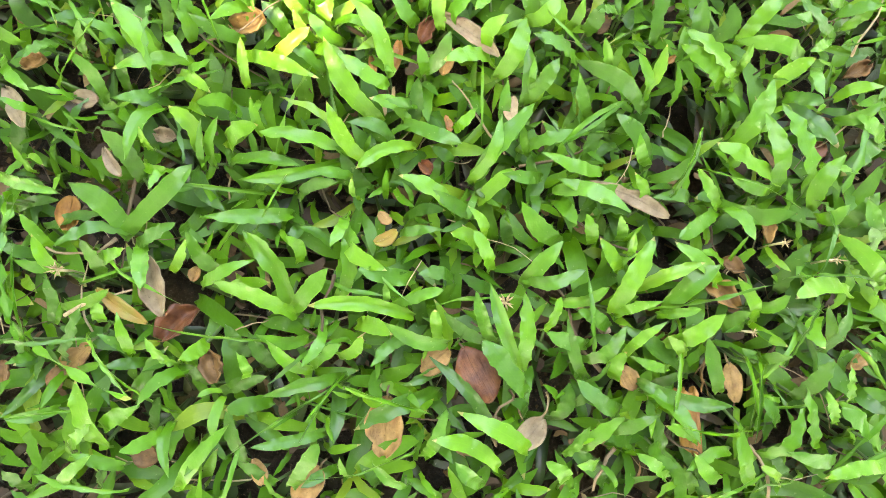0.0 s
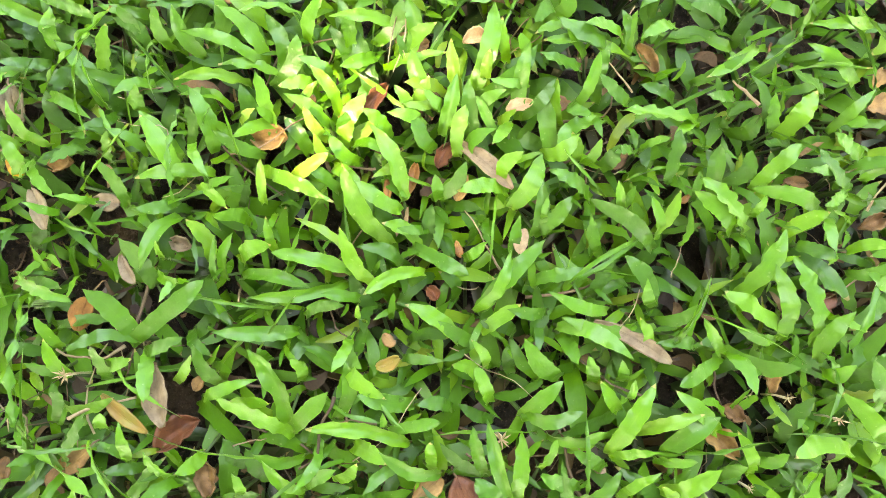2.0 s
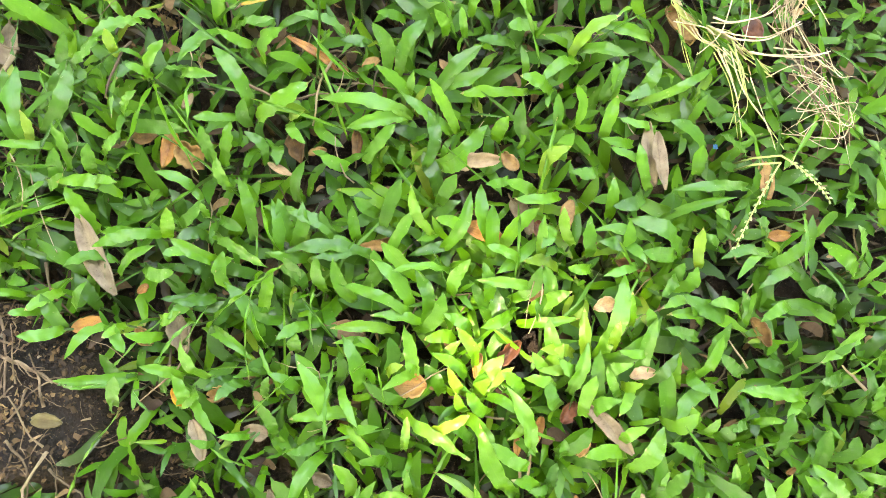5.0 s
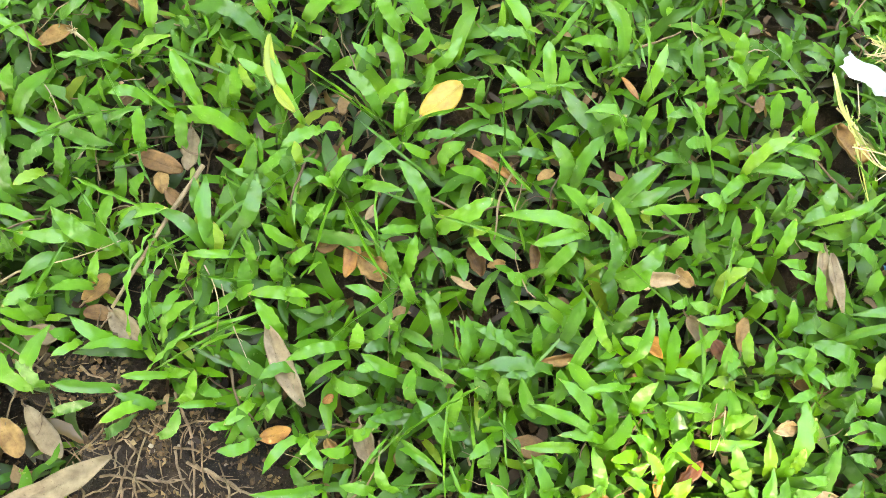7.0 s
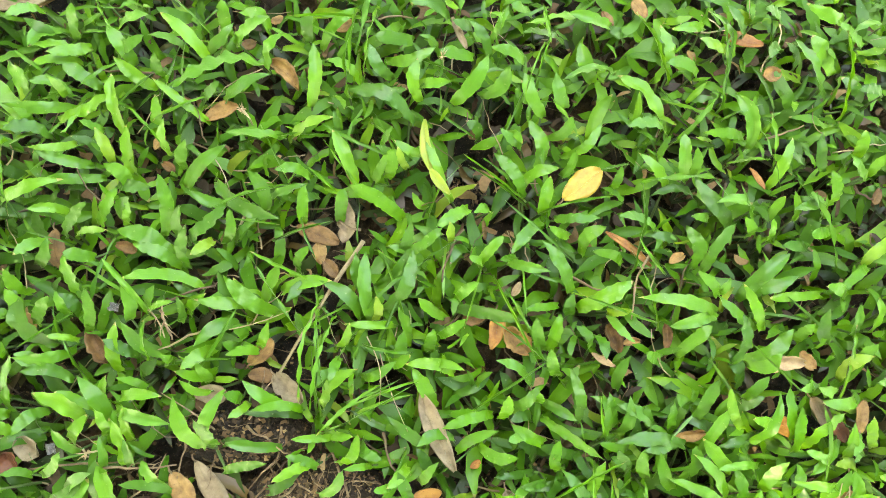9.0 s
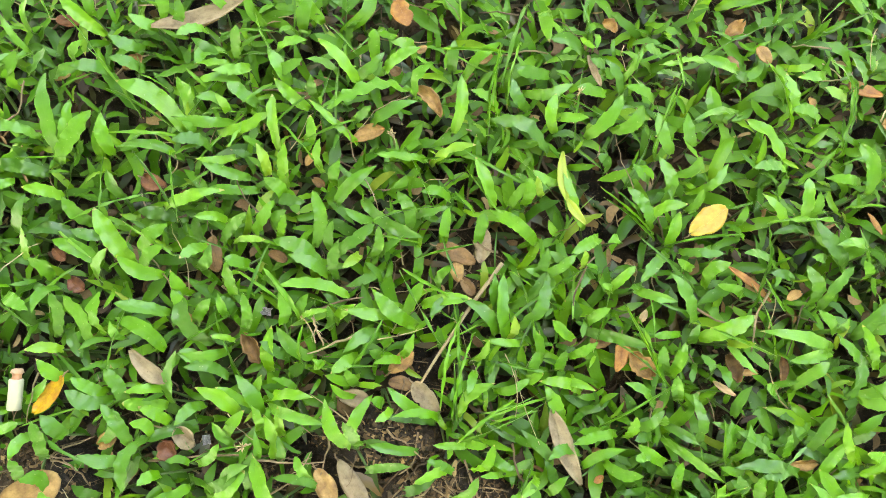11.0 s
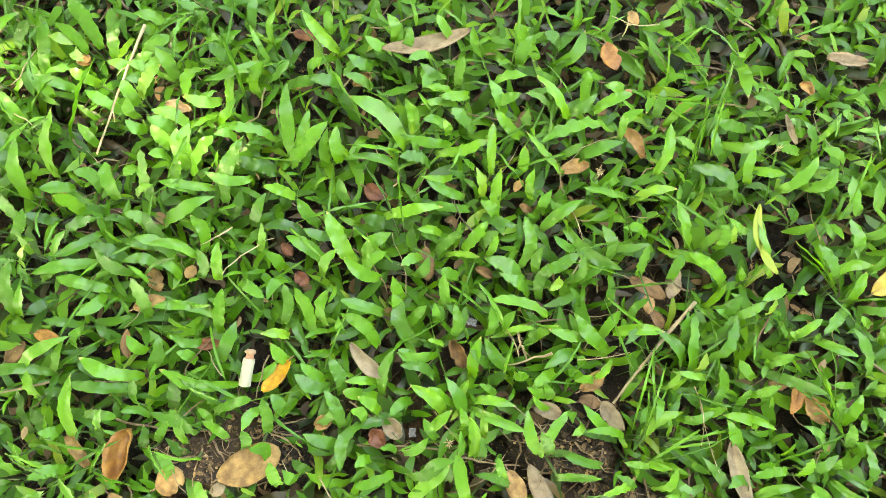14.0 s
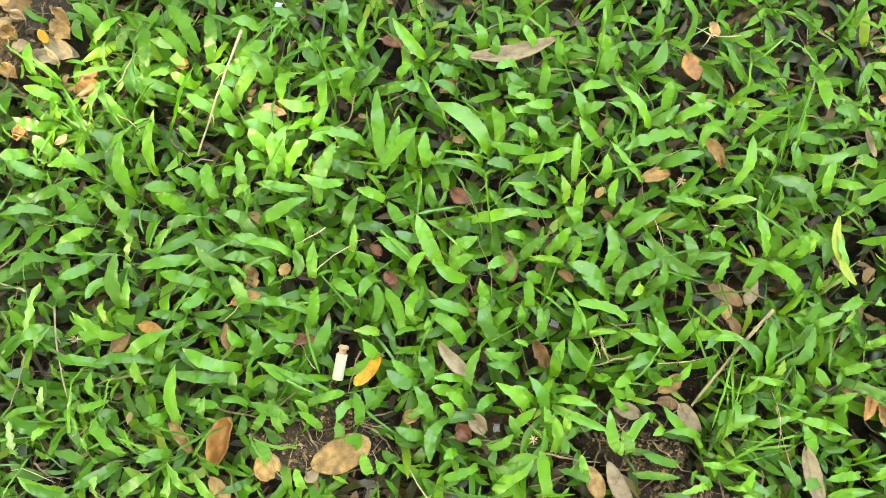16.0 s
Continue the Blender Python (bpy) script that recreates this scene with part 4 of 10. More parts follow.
dead_leaf(0.039, 0.311, -57, 20.8, 9.9, 8, TAN, "curl", "tan crumpled dead leaf curled up among the grass")
dead_leaf(0.075, 0.313, -51, 12.6, 9.5, 8, RED, "oval", "red-brown oval dead leaf lying flat among the grass")
dead_leaf(-0.025, 0.232, -44, 9.6, 6.1, 8, TAN, "oval", "small tan oval dead leaf lying flat among the grass")
dead_leaf(-0.045, 0.220, 19, 19.5, 6.5, 14, PALE, "curl", "pale beige crumpled dead leaf curled up among the grass")
dead_leaf(-0.088, 0.219, 98, 13.2, 4.3, 8, BROWN, "oval", "dark brown oval dead leaf lying flat among the grass")
dead_leaf(-0.117, 0.225, -59, 14.1, 7.1, 8, BROWN, "curl", "dark brown crumpled dead leaf curled up among the grass")
dead_leaf(-0.108, 0.218, 19, 7.9, 3.3, 8, TAN, "curl", "small tan crumpled dead leaf curled up among the grass")
dead_leaf(-0.062, 0.315, -45, 12.8, 3.2, 14, ORANGE, "long", "orange-brown long narrow dead leaf lying among the grass")
dead_leaf(-0.092, 0.261, 41, 8.8, 4.7, 8, TAN, "oval", "small tan oval dead leaf lying flat among the grass")
dead_leaf(0.022, 0.111, 71, 10.4, 5.2, 8, TAN, "oval", "small tan oval dead leaf lying flat among the grass")
dead_leaf(-0.003, 0.108, 98, 7.8, 2.8, 14, ORANGE, "long", "small orange-brown long narrow dead leaf lying among the grass")
dead_leaf(0.003, 0.312, 72, 9.5, 4.7, 8, BROWN, "oval", "small dark brown oval dead leaf lying flat among the grass")
dead_leaf(0.092, 0.213, 13, 9.6, 5.2, 8, ORANGE, "oval", "small orange-brown oval dead leaf lying flat among the grass")
dead_leaf(-0.015, 0.142, 54, 13.5, 5.7, 8, RED, "curl", "red-brown crumpled dead leaf curled up among the grass")
dead_leaf(-0.023, 0.135, 86, 10.4, 3.8, 8, ORANGE, "oval", "small orange-brown oval dead leaf lying flat among the grass")
dead_leaf(0.028, 0.193, -11, 14.6, 7.1, 8, BROWN, "curl", "dark brown crumpled dead leaf curled up among the grass")
dead_leaf(-0.190, 0.129, 27, 14.0, 7.1, 8, ORANGE, "oval", "orange-brown oval dead leaf lying flat among the grass")
dead_leaf(-0.167, 0.148, 48, 5.6, 3.8, 8, ORANGE, "oval", "small orange-brown oval dead leaf lying flat among the grass")
dead_leaf(-0.123, 0.210, -18, 12.5, 3.2, 14, PALE, "long", "pale beige long narrow dead leaf lying among the grass")
dead_leaf(-0.162, 0.134, -38, 9.2, 5.7, 8, TAN, "curl", "small tan crumpled dead leaf curled up among the grass")
dead_leaf(0.087, 0.177, -53, 13.0, 5.7, 8, TAN, "curl", "tan crumpled dead leaf curled up among the grass")
dead_leaf(0.056, 0.153, -9, 7.2, 5.7, 8, BROWN, "oval", "small dark brown oval dead leaf lying flat among the grass")
dead_leaf(-0.065, 0.186, -161, 14.5, 4.7, 8, TAN, "curl", "tan crumpled dead leaf curled up among the grass")
dead_leaf(0.032, 0.179, -61, 12.3, 4.3, 8, BROWN, "curl", "dark brown crumpled dead leaf curled up among the grass")
dead_leaf(-0.277, 0.172, 57, 15.2, 8.3, 8, TAN, "oval", "tan oval dead leaf lying flat among the grass")
dead_leaf(-0.264, 0.170, -34, 18.4, 9.8, 8, GREY, "oval", "grey-beige oval dead leaf lying flat among the grass")
dead_leaf(-0.276, 0.167, 3, 12.8, 6.9, 8, BROWN, "oval", "dark brown oval dead leaf lying flat among the grass")
dead_leaf(-0.289, 0.125, -41, 27.0, 9.8, 8, GREY, "oval", "large grey-beige oval dead leaf lying flat among the grass")
dead_leaf(-0.286, 0.086, 33, 49.4, 10.1, 14, GREY, "long", "large grey-beige long narrow dead leaf lying among the grass")
dead_leaf(-0.298, 0.118, -46, 18.5, 9.8, 8, TAN, "oval", "tan oval dead leaf lying flat among the grass")
dead_leaf(-0.330, 0.283, 35, 17.8, 8.3, 8, TAN, "oval", "tan oval dead leaf lying flat among the grass")
dead_leaf(-0.454, 0.314, 33, 53.9, 11.9, 14, GREY, "long", "large grey-beige long narrow dead leaf lying among the grass")
dead_leaf(-0.437, 0.324, 29, 16.0, 8.5, 8, TAN, "oval", "tan oval dead leaf lying flat among the grass")
dead_leaf(-0.332, 0.370, -52, 19.1, 11.5, 8, ORANGE, "oval", "orange-brown oval dead leaf lying flat among the grass")
dead_leaf(-0.209, 0.405, 10, 22.7, 8.3, 14, GREY, "long", "grey-beige long narrow dead leaf lying among the grass")
dead_leaf(-0.510, 0.307, 5, 14.7, 7.9, 8, RED, "oval", "red-brown oval dead leaf lying flat among the grass")
dead_leaf(-0.431, 0.234, -8, 14.5, 9.1, 8, RED, "oval", "red-brown oval dead leaf lying flat among the grass")
dead_leaf(-0.385, 0.214, -64, 19.6, 10.3, 8, BROWN, "oval", "dark brown oval dead leaf lying flat among the grass")
dead_leaf(-0.306, 0.320, -35, 21.1, 7.3, 8, TAN, "curl", "tan crumpled dead leaf curled up among the grass")
dead_leaf(-0.350, 0.263, 69, 8.2, 4.5, 8, TAN, "oval", "small tan oval dead leaf lying flat among the grass")
dead_leaf(-0.527, 0.144, -36, 15.9, 9.7, 8, TAN, "oval", "tan oval dead leaf lying flat among the grass")
dead_leaf(-0.504, 0.147, 79, 7.9, 6.7, 8, TAN, "oval", "small tan oval dead leaf lying flat among the grass")
dead_leaf(-0.519, 0.109, -58, 15.6, 6.0, 14, BROWN, "long", "dark brown long narrow dead leaf lying among the grass")
dead_leaf(-0.429, 0.127, -108, 21.2, 8.9, 14, YELLOW, "oval", "yellow-orange oval dead leaf lying flat among the grass")
dead_leaf(-0.402, 0.148, -24, 25.1, 7.7, 14, GREY, "long", "grey-beige long narrow dead leaf lying among the grass")
dead_leaf(-0.440, 0.056, 47, 35.7, 19.4, 8, TAN, "oval", "large tan oval dead leaf lying flat among the grass")
dead_leaf(-0.494, 0.062, -79, 26.1, 12.5, 10, ORANGE, "curl", "large orange-brown crumpled dead leaf curled up among the grass")
dead_leaf(-0.468, 0.040, 48, 15.6, 15.1, 8, TAN, "oval", "tan oval dead leaf lying flat among the grass")
dead_leaf(-0.164, 0.213, -33, 15.6, 10.3, 8, TAN, "curl", "tan crumpled dead leaf curled up among the grass")
dead_leaf(-0.255, 0.227, -39, 10.8, 6.1, 8, BROWN, "oval", "small dark brown oval dead leaf lying flat among the grass")
dead_leaf(-0.354, 0.213, -8, 10.4, 5.4, 8, BROWN, "oval", "small dark brown oval dead leaf lying flat among the grass")
dead_leaf(-0.447, 0.173, -24, 9.1, 7.3, 8, RED, "oval", "small red-brown oval dead leaf lying flat among the grass")
dead_leaf(-0.387, 0.172, -36, 11.2, 6.1, 8, TAN, "oval", "tan oval dead leaf lying flat among the grass")
dead_leaf(-0.217, 0.387, -31, 9.3, 6.1, 8, TAN, "curl", "small tan crumpled dead leaf curled up among the grass")
dead_leaf(-0.131, 0.396, -45, 11.6, 7.3, 8, TAN, "oval", "tan oval dead leaf lying flat among the grass")
dead_leaf(-0.150, 0.397, 53, 12.7, 7.3, 8, TAN, "curl", "tan crumpled dead leaf curled up among the grass")
dead_leaf(-0.558, 0.235, 7, 16.7, 7.1, 14, PALE, "curl", "pale beige crumpled dead leaf curled up among the grass")
dead_leaf(-0.462, 0.185, -24, 9.2, 6.1, 8, RED, "oval", "small red-brown oval dead leaf lying flat among the grass")
dead_leaf(-0.352, 0.170, -43, 16.8, 7.9, 8, BROWN, "curl", "dark brown crumpled dead leaf curled up among the grass")
dead_leaf(-0.403, 0.100, 46, 9.5, 7.3, 8, TAN, "oval", "small tan oval dead leaf lying flat among the grass")
dead_leaf(-0.369, 0.118, -24, 12.5, 8.5, 8, GREY, "curl", "grey-beige crumpled dead leaf curled up among the grass")
dead_leaf(-0.080, 0.387, -7, 18.9, 8.0, 8, ORANGE, "oval", "orange-brown oval dead leaf lying flat among the grass")
dead_leaf(-0.059, 0.368, 23, 9.1, 8.0, 8, TAN, "oval", "small tan oval dead leaf lying flat among the grass")
dead_leaf(-0.221, 0.362, -55, 18.6, 3.7, 14, GREY, "long", "grey-beige long narrow dead leaf lying among the grass")
dead_leaf(-0.146, 0.386, -43, 9.8, 4.8, 8, BROWN, "oval", "small dark brown oval dead leaf lying flat among the grass")
dead_leaf(-0.099, 0.374, -43, 6.9, 4.3, 8, TAN, "oval", "small tan oval dead leaf lying flat among the grass")
dead_leaf(-0.312, 0.342, 47, 6.8, 4.8, 8, TAN, "oval", "small tan oval dead leaf lying flat among the grass")
dead_leaf(-0.344, 0.257, -22, 7.7, 4.3, 8, BROWN, "oval", "small dark brown oval dead leaf lying flat among the grass")
dead_leaf(-0.323, 0.325, 37, 7.7, 5.9, 8, BROWN, "oval", "small dark brown oval dead leaf lying flat among the grass")
dead_leaf(-0.748, 0.238, -1, 22.5, 13.2, 8, BROWN, "oval", "dark brown oval dead leaf lying flat among the grass")
dead_leaf(-0.709, 0.236, -21, 17.1, 11.2, 8, TAN, "oval", "tan oval dead leaf lying flat among the grass")
dead_leaf(-0.709, 0.225, -12, 24.2, 12.5, 8, GREY, "oval", "grey-beige oval dead leaf lying flat among the grass")
dead_leaf(-0.708, 0.215, -7, 18.1, 8.6, 8, GREY, "curl", "grey-beige crumpled dead leaf curled up among the grass")
dead_leaf(-0.694, 0.158, 68, 14.6, 7.9, 8, TAN, "curl", "tan crumpled dead leaf curled up among the grass")
dead_leaf(-0.672, 0.199, 51, 15.7, 9.9, 8, TAN, "curl", "tan crumpled dead leaf curled up among the grass")
dead_leaf(-0.677, 0.209, 40, 13.0, 7.3, 8, BROWN, "oval", "dark brown oval dead leaf lying flat among the grass")
dead_leaf(-0.524, 0.120, 40, 18.8, 8.6, 8, TAN, "oval", "tan oval dead leaf lying flat among the grass")
dead_leaf(-0.577, 0.067, 68, 15.0, 10.6, 8, BROWN, "oval", "dark brown oval dead leaf lying flat among the grass")
dead_leaf(-0.569, 0.087, 6, 16.4, 7.3, 8, ORANGE, "oval", "orange-brown oval dead leaf lying flat among the grass")
dead_leaf(-0.482, 0.115, 23, 16.4, 6.5, 14, RED, "long", "red-brown long narrow dead leaf lying among the grass")
dead_leaf(-0.525, 0.046, -29, 21.8, 6.6, 8, TAN, "curl", "tan crumpled dead leaf curled up among the grass")
dead_leaf(-0.491, 0.027, -27, 17.8, 9.9, 8, TAN, "oval", "tan oval dead leaf lying flat among the grass")
dead_leaf(-0.734, 0.227, 52, 8.0, 8.6, 8, GREY, "curl", "small grey-beige crumpled dead leaf curled up among the grass")
dead_leaf(-0.735, 0.218, -8, 11.7, 9.2, 8, TAN, "curl", "tan crumpled dead leaf curled up among the grass")
dead_leaf(-0.723, 0.209, 42, 11.3, 7.9, 8, GREY, "curl", "grey-beige crumpled dead leaf curled up among the grass")
dead_leaf(-0.725, 0.197, -14, 12.8, 8.6, 8, TAN, "curl", "tan crumpled dead leaf curled up among the grass")
dead_leaf(-0.297, 0.154, 5, 14.7, 8.6, 8, GREY, "oval", "grey-beige oval dead leaf lying flat among the grass")
dead_leaf(-0.440, 0.047, 68, 8.7, 6.6, 8, GREY, "oval", "small grey-beige oval dead leaf lying flat among the grass")
dead_leaf(-0.374, 0.110, -32, 11.2, 8.6, 8, RED, "curl", "red-brown crumpled dead leaf curled up among the grass")
dead_leaf(-0.598, 0.168, -33, 8.6, 4.6, 8, ORANGE, "oval", "small orange-brown oval dead leaf lying flat among the grass")
dead_leaf(-0.325, 0.395, -50, 9.8, 7.3, 8, TAN, "oval", "small tan oval dead leaf lying flat among the grass")
dead_leaf(-0.278, 0.345, 45, 9.3, 6.6, 8, TAN, "oval", "small tan oval dead leaf lying flat among the grass")
dead_leaf(-0.462, 0.288, 51, 11.8, 8.6, 8, TAN, "curl", "tan crumpled dead leaf curled up among the grass")
dead_leaf(-0.497, 0.273, 46, 9.4, 5.9, 8, TAN, "oval", "small tan oval dead leaf lying flat among the grass")
dead_leaf(-0.625, 0.243, 0, 10.1, 6.6, 8, TAN, "oval", "small tan oval dead leaf lying flat among the grass")
dead_leaf(-0.751, 0.235, 22, 21.9, 9.9, 8, TAN, "oval", "tan oval dead leaf lying flat among the grass")
dead_leaf(-0.732, 0.230, -1, 9.8, 5.8, 14, PALE, "curl", "small pale beige crumpled dead leaf curled up among the grass")
dead_leaf(-0.713, 0.227, -28, 11.5, 5.8, 14, YELLOW, "oval", "yellow-orange oval dead leaf lying flat among the grass")
dead_leaf(-0.709, 0.230, 11, 14.0, 8.6, 8, TAN, "oval", "tan oval dead leaf lying flat among the grass")
dead_leaf(-0.708, 0.222, 1, 23.6, 8.6, 8, GREY, "oval", "grey-beige oval dead leaf lying flat among the grass")
dead_leaf(-0.713, 0.213, 4, 15.5, 7.3, 8, GREY, "curl", "grey-beige crumpled dead leaf curled up among the grass")
dead_leaf(-0.712, 0.243, -18, 15.2, 6.6, 8, TAN, "curl", "tan crumpled dead leaf curled up among the grass")
dead_leaf(-0.672, 0.199, 40, 18.5, 8.6, 8, GREY, "oval", "grey-beige oval dead leaf lying flat among the grass")
dead_leaf(-0.737, 0.219, 46, 9.5, 4.9, 14, PALE, "curl", "small pale beige crumpled dead leaf curled up among the grass")
dead_leaf(-0.697, 0.163, -4, 10.8, 6.6, 8, TAN, "curl", "small tan crumpled dead leaf curled up among the grass")
dead_leaf(-0.696, 0.172, -11, 9.5, 4.6, 8, RED, "curl", "small red-brown crumpled dead leaf curled up among the grass")
dead_leaf(-0.625, 0.244, 0, 10.1, 5.3, 8, TAN, "curl", "small tan crumpled dead leaf curled up among the grass")
dead_leaf(-0.665, 0.165, 60, 9.0, 4.5, 14, PALE, "curl", "small pale beige crumpled dead leaf curled up among the grass")
dead_leaf(-0.222, 0.302, -70, 26.6, 5.4, 22, LEMON, "long", "large lime-yellow long narrow dead leaf lying among the grass")
dead_leaf(-0.214, 0.278, -42, 15.6, 4.4, 22, LEMON, "long", "lime-yellow long narrow dead leaf lying among the grass")

# ---- sticks: start, way in degrees, length, thickness and height in mm, bend, surface, label ----
stick(-0.196, 0.083, 30, 24.7, 1.7, 6, -0.04, PALE, "pale grey dry stalk lying on the soil")
stick(-0.233, 0.106, 5, 15.2, 1.9, 6, 0.10, TWIG, "dry brown twig lying on bare soil")
stick(-0.230, 0.141, -66, 47.1, 2.4, 6, -0.08, TWIG, "dry brown twig lying on bare soil")
stick(-0.214, 0.114, -16, 29.0, 2.9, 6, 0.03, TWIG, "dry brown twig lying on bare soil")
stick(-0.221, 0.090, 47, 18.2, 1.7, 6, 0.06, TWIG, "dry brown twig lying on bare soil")
stick(-0.214, 0.071, 104, 26.5, 2.1, 6, -0.04, TWIG, "dry brown twig lying on bare soil")
stick(-0.247, 0.116, -85, 9.1, 2.5, 6, 0.10, TWIG, "dry brown twig lying on bare soil")
stick(-0.241, 0.096, 85, 20.2, 2.2, 6, -0.08, TWIG, "dry brown twig lying on bare soil")
stick(-0.238, 0.104, 10, 22.1, 2.0, 6, 0.03, TWIG, "dry brown twig lying on bare soil")
stick(-0.224, 0.118, -55, 19.8, 2.2, 6, 0.06, TWIG, "dry brown twig lying on bare soil")
stick(-0.218, 0.114, -15, 26.6, 2.5, 6, -0.04, TWIG, "dry brown twig lying on bare soil")
stick(-0.256, 0.094, 45, 17.3, 1.7, 6, 0.10, TWIG, "dry brown twig lying on bare soil")
stick(-0.209, 0.118, 44, 8.2, 1.7, 6, -0.08, TWIG, "dry brown twig lying on bare soil")
stick(-0.506, 0.062, 15, 51.3, 2.4, 6, 0.03, TWIG, "dry brown twig lying on bare soil")
stick(-0.456, 0.076, -30, 36.2, 2.7, 6, 0.06, TWIG, "dry brown twig lying on bare soil")
stick(-0.378, 0.099, 16, 73.5, 2.1, 6, -0.04, TWIG, "dry brown twig lying on bare soil")
stick(-0.589, 0.274, -81, 83.6, 3.2, 20, 0.01, HAY, "long pale dry straw stem lying on the grass")
stick(-0.616, 0.078, -54, 53.5, 2.0, 17, 0.03, HAY, "pale dry straw stem lying on the grass")
stick(-0.425, 0.089, 13, 16.6, 2.3, 6, 0.06, TWIG, "dry brown twig lying on bare soil")
stick(-0.420, 0.095, -120, 8.0, 1.7, 6, -0.04, TWIG, "dry brown twig lying on bare soil")
stick(-0.589, -0.008, -4, 19.9, 2.3, 6, 0.10, TWIG, "dry brown twig lying on bare soil")
stick(0.089, 0.082, -116, 15.1, 0.8, 17, -0.08, HAY, "pale dry straw stem lying on the grass")
stick(0.046, -0.003, -67, 11.8, 2.0, 6, 0.03, TWIG, "dry brown twig lying on bare soil")
stick(0.118, 0.011, -103, 15.8, 2.6, 6, 0.06, BROWN, "short brown stick among grass leaves")
stick(0.168, -0.004, -146, 10.6, 1.2, 6, -0.04, TWIG, "dry brown twig lying on bare soil")
stick(0.077, 0.209, -56, 14.6, 1.9, 6, 0.10, TWIG, "dry brown twig lying on bare soil")
stick(-0.003, 0.184, -94, 28.5, 1.4, 17, -0.08, HAY, "pale dry straw stem lying on the grass")
stick(-0.005, 0.179, -95, 21.4, 0.9, 17, 0.03, HAY, "pale dry straw stem lying on the grass")
stick(-0.026, 0.262, -37, 8.9, 1.0, 6, 0.06, TWIG, "dry brown twig lying on bare soil")
stick(-0.316, 0.262, -51, 17.5, 1.1, 17, -0.04, HAY, "pale dry straw stem lying on the grass")
stick(-0.321, 0.191, -56, 15.4, 1.5, 17, 0.10, HAY, "pale dry straw stem lying on the grass")
stick(-0.326, 0.186, -44, 15.4, 1.6, 17, -0.08, HAY, "pale dry straw stem lying on the grass")
stick(-0.218, 0.189, -57, 36.5, 1.0, 17, 0.03, HAY, "pale dry straw stem lying on the grass")
stick(-0.237, 0.238, -109, 70.8, 2.6, 19, 0.015, GREY, "long greyish beige dry stalk lying across the grass")
stick(-0.320, 0.187, -51, 15.2, 2.4, 18, 0.02, TWIG, "short brown twig among grass leaves")
stick(-0.286, 0.185, 30, 28.0, 1.0, 22, 0.03, HAY, "thin pale straw stem lying over the grass")
stick(-0.225, 0.195, -66, 29.9, 1.0, 22, -0.1, HAY, "thin pale straw stem lying over the grass")
stick(-0.326, 0.115, 14, 32.5, 2.2, 14, 0.02, TWIG, "long grey-brown twig lying beside bare soil")

# ---- small things ----
flower_head(-0.107, 0.038, 6.1)
flower_head(0.043, 0.027, 6.9)
flower_head(0.141, 0.048, 5.0)
flower_head(0.159, 0.042, 5.3)
flower_head(0.128, 0.017, 3.8)
flower_head(-0.309, 0.288, 5.9)
flower_head(-0.333, 0.120, 6.4)
flower_head(-0.593, 0.067, 7.7)
flower_head(-0.221, 0.337, 5.9)
flower_head(-0.310, 0.289, 5.1)
flower_head(-0.324, 0.380, 5.8)
pebble(-0.234, 0.118, 3.4)
pebble(-0.216, 0.124, 2.9)
pebble(-0.217, 0.089, 2.9)
pebble(-0.233, 0.116, 3.2)
pebble(-0.223, 0.120, 2.2)
pebble(-0.229, 0.116, 2.7)
pebble(-0.219, 0.122, 3.0)
pebble(-0.417, 0.112, 2.3)
pebble(-0.439, 0.120, 2.3)
pebble(-0.237, 0.124, 2.2)
pebble(-0.202, 0.116, 2.2)
scrap(-0.345, 0.184, 5.2, FOIL)
scrap(-0.353, 0.117, 5.0, FOIL)
scrap(-0.488, 0.307, 5.4, PAPER)
scrap(0.066, 0.249, 2.4, BLUE)
scrap(-0.580, 0.302, 4.6, PAPER)
cigarette_butt(-0.4463, 0.1056, 102, 19.9)
paper_scrap(0.035, 0.339, -28, 25.0, 13.5)
wood_chip(0.109, -0.004, -87, 22.1, 8.9)
straw_clump(0.044, 0.299)
seed_spike(0.086, 0.239, -120, 41.9, 0.25)
seed_spike(0.086, 0.242, -33, 26.5, -0.15)
thin_blade(0.067, 0.331, -91, 29.7)
thin_blade(0.067, 0.301, -65, 49.6)
thin_blade(0.088, 0.256, -100, 35.5)
thin_blade(0.100, 0.219, -89, 23.5)
thin_blade(-0.079, 0.131, -85, 31.1)
thin_blade(-0.120, 0.061, -85, 46.3)
thin_blade(-0.123, 0.060, -84, 42.6)
thin_blade(-0.121, 0.015, 0, 26.7)
thin_blade(-0.094, 0.015, -53, 23.7)
thin_blade(-0.011, -0.001, -15, 28.5)
thin_blade(0.128, 0.007, -99, 26.1)
thin_blade(0.124, 0.007, -87, 18.5)
thin_blade(0.102, 0.066, 66, 24.0)
thin_blade(-0.172, 0.231, -53, 41.9)
thin_blade(-0.224, 0.191, 3, 20.6)
thin_blade(-0.115, 0.159, -83, 38.8)
thin_blade(-0.092, 0.157, -79, 21.6)
thin_blade(-0.226, 0.166, 34, 25.6)
thin_blade(-0.267, 0.349, -83, 33.2)
thin_blade(-0.082, 0.378, -93, 31.1)
thin_blade(-0.176, 0.370, -71, 18.4)
thin_blade(-0.173, 0.352, -98, 37.9)
thin_blade(-0.260, 0.376, -92, 50.3)
thin_blade(-0.196, 0.366, -89, 13.9)
thin_blade(-0.258, 0.352, -87, 35.8)
thin_blade(-0.650, 0.209, -35, 46.3)
thin_blade(-0.414, 0.246, -62, 36.7)
thin_blade(-0.588, -0.025, 79, 29.1)
